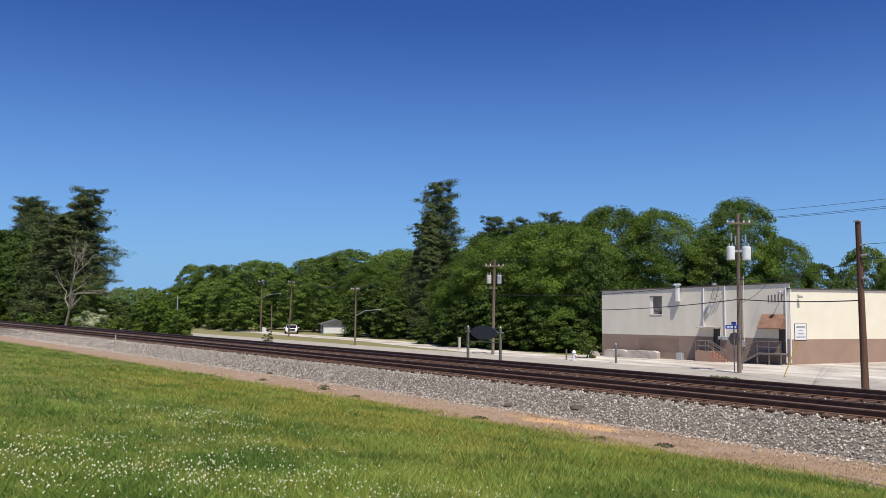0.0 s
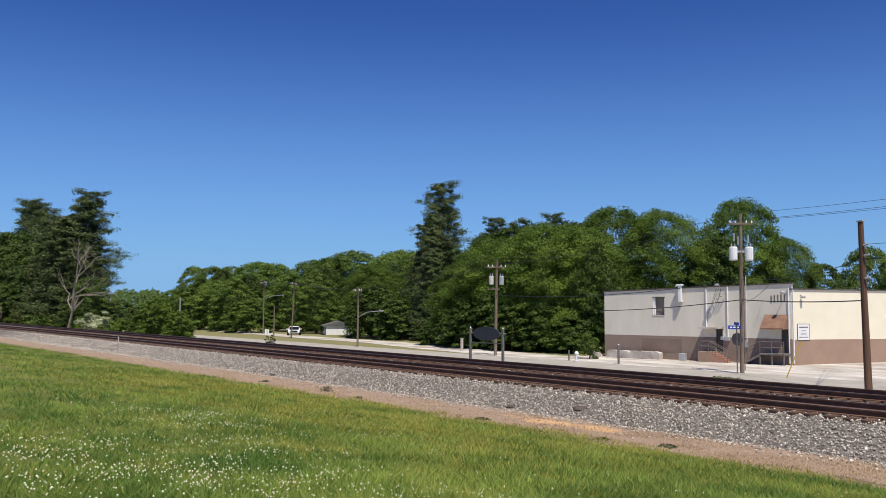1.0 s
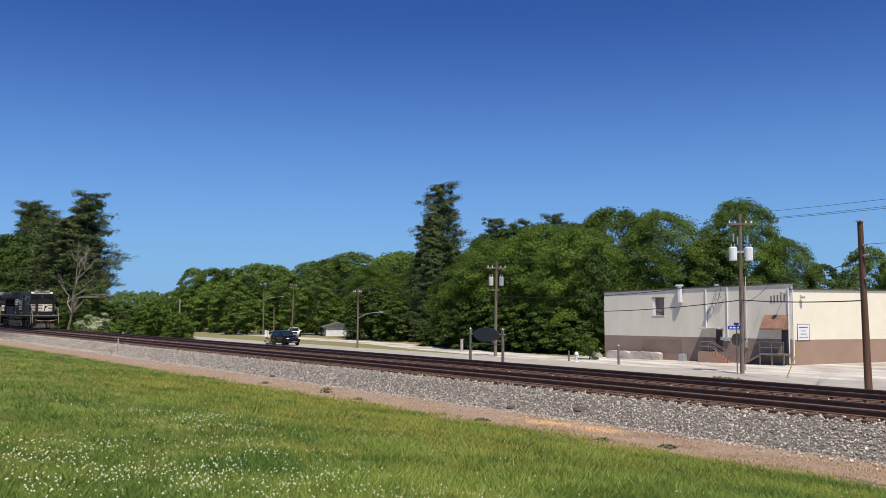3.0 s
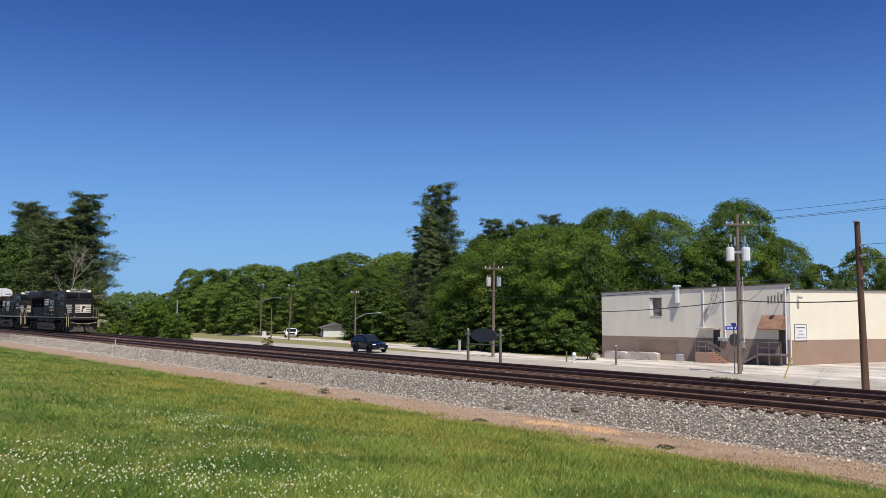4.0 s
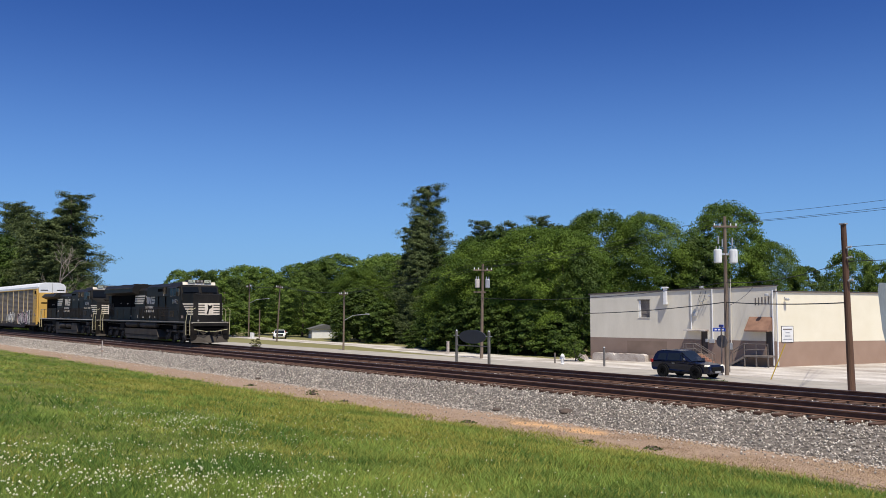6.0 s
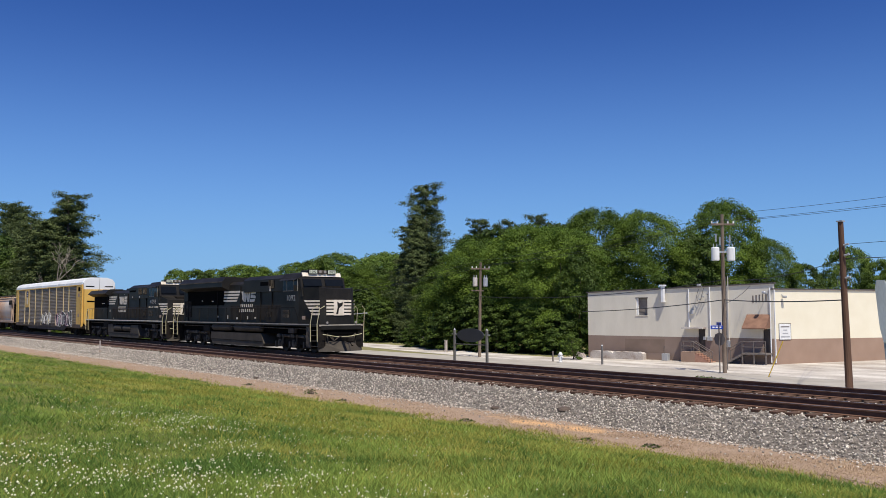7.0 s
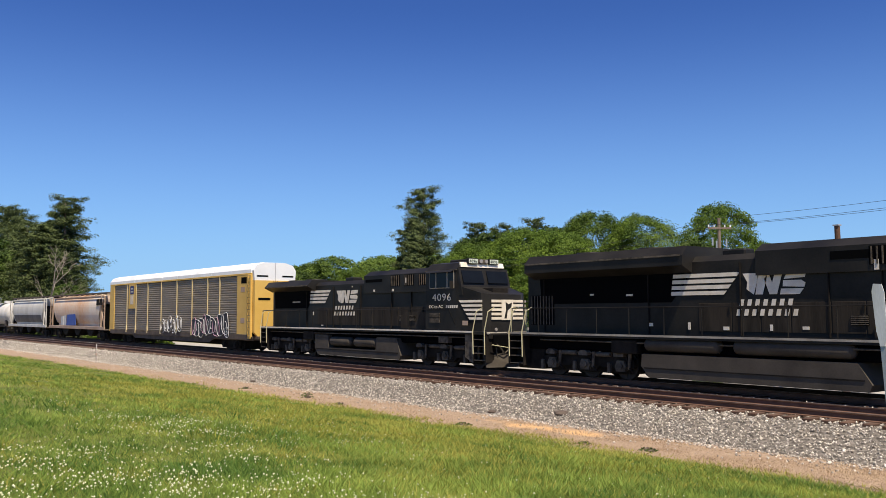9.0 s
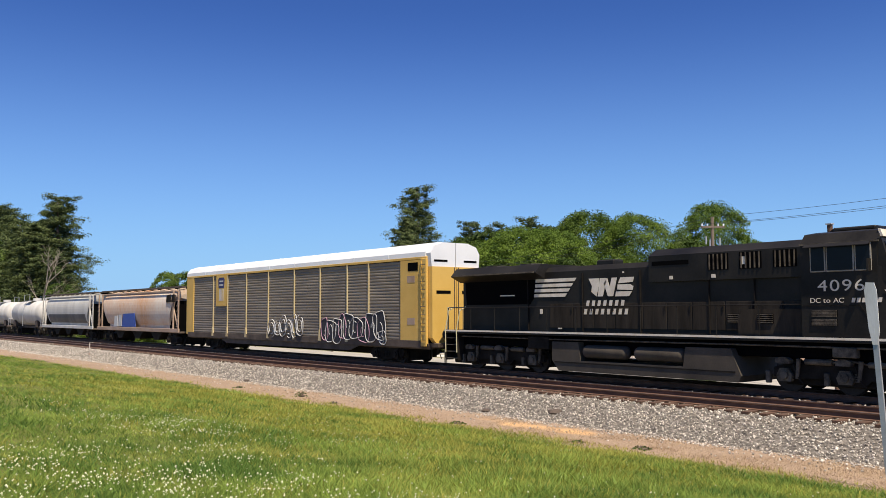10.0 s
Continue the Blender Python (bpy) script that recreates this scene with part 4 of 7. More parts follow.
def locomotive(s0, L, name_label, number, P):
    """A six-axle road diesel. x runs from 0 at the rear deck edge to L at the nose; the deck is at 1.62 m."""
    ob = thing("diesel_locomotive", Matrix(), name_label, "locomotive", "locomotives of the train")
    rolling.append((ob, s0))
    cab0, cab1, nose = P["cab"][0], P["cab"][1], P["nose"]
    hy = 0.95
    ht = P["hood_z"]
    rx = P["rear"]
    # underframe, near-black with the shade below the deck put in
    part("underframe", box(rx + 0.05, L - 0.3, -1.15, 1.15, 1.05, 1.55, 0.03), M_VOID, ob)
    part("deck", box(rx, nose - 0.1, -1.52, 1.52, 1.55, 1.69, 0.01), M_BLACK, ob)
    for s in (-1, 1):
        part("sill_stripe", box(rx, P["stripe_end"], *sorted((s * 1.524, s * 1.53)), 1.63, 1.70), P["edge"], ob, "dusty pale stripe along the deck edge")
    # long hood
    body = part("hood", prism([(-hy, 1.69), (hy, 1.69), (hy, ht - 0.2), (hy - 0.22, ht), (-hy + 0.22, ht), (-hy, ht - 0.2)], P["hood0"], cab0 + 0.05), M_BLACK, ob)
    r0, r1, rz0, rz1 = P["rad"]
    part("radiator", prism([(-1.5, rz1 - 0.32), (-1.2, rz1), (1.2, rz1), (1.5, rz1 - 0.32), (1.5, rz0 + 0.1), (hy, rz0 - 0.15), (-hy, rz0 - 0.15), (-1.5, rz0 + 0.1)], r0, r1), M_BLACK, ob, "flared black radiator housing")
    for s in (-1, 1):
        # raised plate: black screen plus the shade under the flare
        g = prism([(r0 + 0.35, rz0 - 0.02), (r0 + 0.45, rz0 - 1.15), (r1 - 0.9, rz0 - 1.15), (r1 - 0.15, rz0 - 0.35), (r1 - 0.45, rz0 - 0.02)], s * 0.97, s * (hy + 0.001), axis="y")
        part("radiator_screen", g, M_VOID, ob, "dark intake screen, the flare's shade in its colour")
    part("radiator_rim", box(r0 + 0.1, r1 - 0.1, -1.53, -1.5, rz1 - 0.36, rz1 - 0.30), M_TRUCK, ob)
    for i in range(2):
        xf = r0 + (r1 - r0) * (0.3 + 0.4 * i)
        part("fan_cover", tube((xf, 0, rz1 - 0.01), (xf, 0, rz1 + 0.1), 0.65, 0.6, 20), M_BLACK, ob)
    u0, u1, uz = P["upper"]
    part("equipment_bay", prism([(-hy - 0.12, ht - 0.75), (-hy - 0.12, uz - 0.25), (-hy + 0.3, uz), (hy - 0.3, uz), (hy + 0.12, uz - 0.25), (hy + 0.12, ht - 0.75)], u0, u1), M_BLACK, ob)
    for i in range(P["bays"]):
        x = u0 + (u1 - u0) * (P["bay_at"] + i * P["bay_step"])
        slats(x, x + 0.8, uz - 0.85, uz - 0.3, -hy - 0.125, 5, True, ob, "vane", M_TRUCK)
    part("exhaust_housing", box((r1 + u0) / 2 - 0.5, (r1 + u0) / 2 + 0.4, -0.3, 0.3, ht - 0.02, ht + 0.22, 0.05), M_BLACK, ob)
    # hood doors, latches, tags and warning plates along the walkway
    x = r1 + 0.25
    k = 0
    while x < cab0 - 0.75:
        w = 1.05 if k % 3 else 1.3
        d = part("hood_door", box(x, x + w - 0.04, -hy - 0.018, -hy + 0.001, 1.85, 2.8, 0.008), M_DUST, ob)
        part("latch", box(x + w - 0.12, x + w - 0.08, -hy - 0.045, -hy - 0.017, 2.5, 2.72), M_BLACK, d)
        x += w
        k += 1
    for x, z, w, h in P["tags"]:
        part("notice_plate", box(x, x + w, -hy - 0.135, -hy - 0.124, z, z + h) if z > ht - 0.75 else box(x, x + w, -hy - 0.03, -hy - 0.019, z, z + h), M_STRIPE, ob, "small pale notice plate")
    for x in P["louvres"]:
        slats(x, x + 0.55, 2.1, 2.4, -1.305 if x > cab0 - 2.3 else -hy - 0.02, 5, False, ob, "louvre", M_TRUCK)
    if P["rear_grille"]:
        slats(P["hood0"] + 0.15, P["hood0"] + 1.5, 2.0, 3.2, -hy - 0.01, 8, True, ob, "bar", M_TRUCK)
    # lettering: bands, slanted device and the name as plain bars
    a, b = P["bands"]
    for i in range(4):
        z = 3.08 + i * 0.2
        part("speed_band", quad([(a - 0.03 * (3 - i), z), (b + 0.17 * i, z), (b + 0.17 * i + 0.12, z + 0.13), (a - 0.03 * (3 - i) + 0.02, z + 0.13)], -hy - 0.02), M_STRIPE, ob, "weathered white band")
    n0 = P["device"]
    dev = part("logo_device", quad([(n0 - 0.05, 3.75), (n0 + 0.12, 3.46), (n0 + 0.08, 3.24), (n0 + 0.34, 3.06), (n0 + 0.46, 3.45), (n0 + 0.48, 3.75)], -hy - 0.021), M_STRIPE, ob, "bold white slanted logo shapes")
    for pts in ([(n0 + 0.40, 3.06), (n0 + 0.66, 3.06), (n0 + 0.86, 3.75), (n0 + 0.52, 3.75)], [(n0 + 0.72, 3.55), (n0 + 0.90, 3.06), (n0 + 1.16, 3.06), (n0 + 1.36, 3.75), (n0 + 1.10, 3.75), (n0 + 1.0, 3.42), (n0 + 0.88, 3.75)],
                [(n0 + 1.26, 3.05), (n0 + 1.92, 3.05), (n0 + 2.06, 3.23), (n0 + 1.30, 3.23)], [(n0 + 1.36, 3.30), (n0 + 2.08, 3.27), (n0 + 2.12, 3.40), (n0 + 1.98, 3.49), (n0 + 1.38, 3.49)], [(n0 + 1.40, 3.53), (n0 + 2.10, 3.57), (n0 + 2.16, 3.75), (n0 + 1.52, 3.75)]):
        part("logo_shape", quad(pts, -hy - 0.022), M_STRIPE, dev)
    for dx, ln, z in ((-0.20, 7, 2.70), (-0.32, 8, 2.38)):
        for i in range(ln):
            x = n0 + dx + i * 0.285
            part("name_bar", quad([(x, z), (x + 0.145, z), (x + 0.19, z + 0.21), (x + 0.045, z + 0.21)], -hy - 0.021), M_STRIPE, dev)
    # upright seams, recess-shade plate and grab irons on the hood's flank
    for x in P["seams"]:
        part("hood_seam", box(x, x + 0.035, -hy - 0.05, -hy - 0.001, 1.72, ht - 0.3), M_GRIME, ob)
    q0, q1, q2, q3 = P["recess"]
    # raised plate, a recess's shade put into its colour
    part("hood_recess", box(q0, q1, -hy - 0.132, -hy - 0.1, q2, q3), M_VOID, ob, "dark plate painted as a hatch recess's shade")
    # dusty skirts before the front steps and the locker under the cab
    for s in (-1, 1):
        part("step_skirt", prism([(nose - 1.55, 0.55), (nose - 1.0, 0.30), (nose - 1.0, 1.56), (nose - 1.55, 1.56)], *sorted((s * 1.44, s * 1.47)), axis="y"), M_TRUCK, ob, "dusty brown steel skirt")
        part("under_cab_locker", prism([(cab0 - 2.3, 1.70), (cab0 + 0.0, 1.70), (cab0 + 0.0, 2.55), (cab0 - 1.9, 2.55), (cab0 - 2.3, 2.35)], *sorted((s * (hy + 0.01), s * 1.30)), axis="y"), M_DUST, ob, "dusty walkway locker")
        part("cab_seam", prism([(cab0 + 0.05, 2.62), (cab0 + 1.75, 2.62), (cab0 + 2.2, 1.95), (cab0 + 2.22, 1.98), (cab0 + 1.77, 2.655), (cab0 + 0.05, 2.655)], *sorted((s * 1.5, s * 1.512)), axis="y"), M_GRIME, ob)
        part("cab_roof_edge", box(cab0 - 0.02, cab1 + 0.05, *sorted((s * 1.49, s * 1.53)), P["cab_z"] - 0.45, P["cab_z"] - 0.40), M_TRUCK, ob)
    part("nose_hatch", box(cab1 + 0.5, nose - 0.8, -0.45, 0.45, P["nose_z"] - 0.6, P["nose_z"] - P["nose_drop"] * 0.5 + 0.03, 0.02), M_GRIME, ob)
    part("rust_patch", quad([(cab1 + 0.42, 1.95), (cab1 + 0.80, 1.95), (cab1 + 0.80, 2.15), (cab1 + 0.42, 2.15)], -1.50), M_RUSTTAN, ob, "rust-brown patch")
    part("truck_box", box(P["trucks"][1] - 0.35, P["trucks"][1] + 0.35, -1.42, -1.15, 1.12, 1.42, 0.02), M_TRUCK, ob)
    # cab
    cz = P["cab_z"]
    cw = 1.5
    cab = part("cab", prism([(-cw, 1.69), (cw, 1.69), (cw, cz - 0.42), (cw - 0.3, cz - 0.1), (0.5, cz), (-0.5, cz), (-cw + 0.3, cz - 0.1), (-cw, cz - 0.42)], cab0, cab1), M_BLACK, ob)
    for s in (-1, 1):
        y = s * cw
        w0 = cab0 + 0.35
        for i, w in enumerate((0.4, 0.75, 0.4)):
            f = box(w0 - 0.04, w0 + w + 0.04, *sorted((y + s * 0.02, y - s * 0.02)), 3.62, cz - 0.42, 0.01)
            f = part("window_frame", f, M_EDGE, cab)
            part("pane", box(w0, w0 + w, *sorted((y + s * 0.026, y + s * 0.01)), 3.66, cz - 0.46), M_GLASS, f)
            w0 += w + 0.1
        part("sun_visor", prism([(s * cw, cz - 0.40), (s * (cw + 0.22), cz - 0.52), (s * (cw + 0.22), cz - 0.54), (s * cw, cz - 0.43)], cab0 + 0.2, cab1 - 0.15), M_BLACK, cab)
        part("mirror", box(cab1 - 0.2, cab1 - 0.16, *sorted((y + s * 0.05, y + s * 0.25)), 3.6, 3.95), M_BLACK, cab)
    part("cab_roof_vent", box(cab0 + 0.5, cab1 - 0.5, -0.45, 0.45, cz - 0.01, cz + 0.12, 0.04), M_BLACK, cab)
    for i in range(3):
        part("air_horn", tube((cab0 + 0.3 + i * 0.28, -0.3, cz - 0.02), (cab0 + 0.5 + i * 0.28, -0.3, cz + 0.08), 0.03, 0.06, 8), M_GRIME, cab)
    # windshield: raked panel with white brow, number board and headlights
    fx = cab1
    nz = P["nose_z"]
    brow = prism([(fx, cz - 0.30), (fx + 0.10, cz - 0.30), (fx + 0.02, cz - 0.09), (fx - 0.05, cz - 0.07)], -cw + 0.2, cw - 0.2, axis="y")
    brow = part("brow", brow, M_STRIPE, cab, "white band above the windshield")
    part("headlight_casing", box(fx + 0.0, fx + 0.12, -0.3, 0.3, cz - 0.14, cz + 0.08, 0.02), M_TRUCK, brow)
    for y in (-0.92, 0.34):
        nb = part("number_board", box(fx + 0.0, fx + 0.16, y, y + 0.58, cz - 0.15, cz + 0.11, 0.02), M_BLACK, brow)
        part("board_face", box(fx + 0.155, fx + 0.166, y + 0.03, y + 0.55, cz - 0.12, cz + 0.08), M_BOARD, nb, "pale green lit number board")
        words(number, 0.2, Matrix.Translation((fx + 0.17, y + 0.06, cz - 0.09)) @ pose(0, 0, 0, 90, 0, 90), M_BLACK, ob, "black road number", 0.98)
    for y in (-0.16, 0.16):
        part("headlight", tube((fx + 0.15, y, cz - 0.02), (fx + 0.18, y, cz - 0.02), 0.09, None, 12), M_LENS, brow)
    part("windshield_panel", prism([(fx, 3.3), (fx + 0.42, 3.3), (fx + 0.12, cz - 0.36), (fx, cz - 0.36)], -cw + 0.02, cw - 0.02, axis="y"), M_BLACK, cab)
    for s in (-1, 1):
        y0, y1 = sorted((s * 0.12, s * 1.36))
        part("windshield_pane", prism([(fx + 0.33, max(3.62, nz + 0.06)), (fx + 0.355, max(3.62, nz + 0.06)), (fx + 0.165, cz - 0.46), (fx + 0.14, cz - 0.46)], y0, y1, axis="y"), M_GLASS, cab)
    # nose, wedge in plan
    nw = P["nose_w"]
    bm = bmesh.new()
    nn = nose - 0.55
    lo = [(fx - 0.02, -cw), (nn, -nw), (nose - 0.35, -nw * 0.72), (nose - 0.35, nw * 0.72), (nn, nw), (fx - 0.02, cw)]
    a = [bm.verts.new((x, y, 1.69)) for x, y in lo]
    drop = P["nose_drop"]
    hi = [nz - 0.04, nz - drop, nz - drop - 0.06, nz - drop - 0.06, nz - drop, nz - 0.04]
    b = [bm.verts.new((x - (0.12 if 0 < i < 5 else 0), y * (0.98 if 0 < i < 5 else 1), z)) for i, ((x, y), z) in enumerate(zip(lo, hi))]
    bm.faces.new(a[::-1]), bm.faces.new(b)
    for i in range(6):
        bm.faces.new([a[i], a[(i + 1) % 6], b[(i + 1) % 6], b[i]])
    bmesh.ops.recalc_face_normals(bm, faces=bm.faces[:])
    part("nose", bm, M_BLACK, ob)
    for s in (-1, 1):
        nose_stripes(fx + P["stripe0"], nn, s * (cw - 0.02 + 0.01), s * (nw + 0.012), 2.2, 5, 0.19, ob)
    for i in range(5):
        z = 2.2 + i * 0.19
        for y0, y1 in ((-nw * 0.72, -0.34), (0.34, nw * 0.72)):
            part("nose_stripe", box(nose - 0.37, nose - 0.338, y0, y1, z, z + 0.115), M_STRIPE, ob, "weathered white stripe")
    em = part("nose_emblem", box(nose - 0.37, nose - 0.336, -0.335, 0.335, 2.18, 3.08), M_STRIPE, ob, "white emblem panel with a dark shape")
    part("emblem_shape", prism([(-0.2, 2.25), (-0.06, 2.25), (0.0, 2.6), (0.22, 2.75), (0.26, 2.95), (0.05, 2.88), (-0.12, 2.98), (-0.1, 2.62)], nose - 0.345, nose - 0.33), M_BLACK, em)
    words(number, 0.47, Matrix.Translation((P["num_x"], -cw - 0.012, 3.06)) @ pose(0, 0, 0, 90), M_STRIPE, ob, "white road number", P["num_w"])
    if P["slogan"]:
        words(P["slogan"], 0.2, Matrix.Translation((P["num_x"] - 0.25, -cw - 0.012, 2.72)) @ pose(0, 0, 0, 90), M_STRIPE, ob, "small white lettering", 1.2)
        for i in range(6):
            part("slogan_bar", quad([(P["num_x"] + 1.0 + i * 0.15, 2.72), (P["num_x"] + 1.1 + i * 0.15, 2.72), (P["num_x"] + 1.13 + i * 0.15, 2.85), (P["num_x"] + 1.03 + i * 0.15, 2.85)], -cw - 0.004), M_STRIPE, ob)
    for z in (2.15, 2.4):
        slats(cab0 + 0.3, cab0 + 1.1, z - 0.1, z + 0.1, -cw - 0.004, 5, False, ob, "louvre", M_TRUCK)
    # pilot, plow, steps
    px = nose
    for s in (-1, 1):
        bm = bmesh.new()
        lo = [(px + 0.32, 0.0, 0.14), (px - 0.12, s * 1.44, 0.14), (px - 0.3, s * 1.44, 0.72), (px + 0.05, 0.0, 0.72)]
        va = [bm.verts.new(p) for p in lo]
        vb = [bm.verts.new((x - 0.05, y, z)) for x, y, z in lo]
        bm.faces.new(va), bm.faces.new(vb[::-1])
        for i in range(4):
            bm.faces.new([va[i], vb[i], vb[(i + 1) % 4], va[(i + 1) % 4]])
        bmesh.ops.recalc_face_normals(bm, faces=bm.faces[:])
        part("plow_blade", bm, M_TANK, ob, "dusty dark snowplow blade")
    part("pilot_sheet", box(px - 0.42, px - 0.32, -1.42, 1.42, 0.5, 1.5, 0.02), M_BLACK, ob)
    for y in (-0.9, -0.55, 0.55, 0.9):
        part("air_hose", pipe([(px - 0.3, y, 1.2), (px - 0.1, y, 0.95), (px - 0.08, y + 0.05, 0.6)], 0.03, 6), M_TRUCK, ob)
    part("anticlimber", box(px - 0.5, px - 0.02, -1.35, 1.35, 1.35, 1.62, 0.04), M_BLACK, ob)
    part("front_platform", box(nose - 0.45, px - 0.05, -1.45, 1.45, 1.56, 1.66, 0.02), M_EDGE, ob, "pale edge of the front platform")
    for s in (-1, 1):
        part("ditch_light", tube((px - 0.06, s * 0.95, 1.78), (px - 0.02, s * 0.95, 1.78), 0.07, None, 12), M_LENS, ob)
    for end, dx in ((px - 0.95, 1), (rx + 0.1, 1)):
        for s in (-1, 1):
            y = s * 1.3
            st = part("step_well", box(end, end + 0.85, *sorted((s * 1.02, s * 1.1)), 0.45, 1.6), M_GRIME, ob)
            for i in range(4):
                z = 0.42 + i * 0.3
                part("step", box(end + 0.05, end + 0.8, *sorted((s * 1.08, s * 1.5)), z, z + 0.035), M_TRUCK, st)
            for x in (end, end + 0.82):
                part("step_side", prism([(x, 0.35), (x + 0.03, 0.35), (x + 0.03, 1.6), (x, 1.6)], *sorted((s * 1.08, s * 1.5)), axis="y"), M_GRIME, st)
            for x in (end + 0.04, end + 0.82):
                part("grab_rail", pipe([(x, s * 1.54, 0.7), (x, s * 1.56, 1.7), (x + 0.18, s * 1.5, 2.55), (x + 0.3, s * 1.25, 2.72)], 0.024, 6), M_HANDRAIL, st, "cream painted grab rail")
    part("uncoupling_lever", pipe([(px + 0.08, -1.3, 1.12), (px + 0.1, -0.4, 0.98), (px + 0.1, 0.4, 0.98), (px + 0.08, 1.3, 1.12)], 0.022, 6), M_HANDRAIL, ob)
    part("mu_hose", pipe([(px + 0.03, -1.0, 1.15), (px + 0.12, -0.6, 0.75), (px + 0.13, -0.2, 1.0), (px + 0.13, 0.3, 0.78), (px + 0.05, 0.9, 1.15)], 0.03, 6), M_TRUCK, ob)
    # walkway handrails
    for s in (-1, 1):
        x = rx + 0.25
        while x < cab0 - 0.3:
            part("stanchion", tube((x, s * 1.46, 1.68), (x, s * 1.46, 2.68), 0.02, None, 6), M_BLACK, ob)
            x += 1.55
        part("handrail", tube((rx + 0.25, s * 1.46, 2.68), (cab0, s * 1.46, 2.68), 0.02, None, 6), M_BLACK, ob)
    part("end_rail", pipe([(rx + 0.12, y, z) for y, z in ((-1.4, 1.68), (-1.4, 2.7), (-0.5, 2.7), (-0.5, 1.7), (0.5, 1.7), (0.5, 2.7), (1.4, 2.7), (1.4, 1.68))], 0.025, 6), M_HANDRAIL, ob)
    part("rear_gear_case", box(rx + 0.15, rx + 1.7, -1.05, 1.05, 0.22, 1.06, 0.05), M_GRIME, ob)
    part("front_gear_case", box(nose - 2.2, nose - 0.45, -1.0, 1.0, 0.34, 1.06, 0.05), M_GRIME, ob)
    part("rear_pilot", box(rx - 0.1, rx + 0.1, -1.4, 1.4, 0.4, 1.55, 0.03), M_GRIME, ob)
    # fuel tank and air reservoirs
    t0, t1 = P["tank"]
    prof = P["tank_prof"]
    top = [(t1, 0.42), (t1 - 0.4, prof), (t0 + 0.05, prof)]
    if P["notch"]:
        n0_, n1_, nz_ = P["notch"]
        top = [(t1, 0.42), (t1 - 0.35, 1.28), (n1_, 1.28), (n1_ - 0.1, nz_), (n0_ + 0.1, nz_), (n0_, 1.32), (t0, 1.32)]
    part("fuel_tank", prism([(t0, 0.6), (t0 + 0.35, 0.21), (t1 - 0.1, 0.21), *top], -1.44, 1.44, axis="y"), P["tank_mat"], ob)
    part("tank_lip", box(t0 + 0.15, t1 - 0.2, -1.46, -1.438, 0.52, 0.56), M_GRIME, ob)
    for x0, x1 in P["air"]:
        for s in (-1, 1):
            y = s * 1.24
            b = lathe([(x0, 0.08), (x0 + 0.06, 0.2), (x0 + 0.16, 0.25), (x1 - 0.16, 0.25), (x1 - 0.06, 0.2), (x1, 0.08)], 16, None, Matrix.Translation((0, y, P["air_z"])) @ Matrix(((0, 1, 0, 0), (1, 0, 0, 0), (0, 0, 1, 0), (0, 0, 0, 1))))
            part("air_reservoir", b, P["tank_mat"], ob, smooth=True)
    part("battery_box", box(t0 - 1.4, t0 - 0.2, -1.42, -1.0, 1.0, 1.5, 0.03), M_GRIME, ob)
    part("underframe_pipe", pipe([(1, -1.3, 1.42), (t0, -1.38, 1.4), (t1, -1.38, 1.42), (L - 2, -1.3, 1.4)], 0.03, 6), M_TRUCK, ob)
    for xc in P["trucks"]:
        truck(xc, ob, P["axles"], 0.53, M_TRUCK)
    coupler(L - 0.1, 1, ob)
    coupler(rx - 0.05, -1, ob)
    return ob


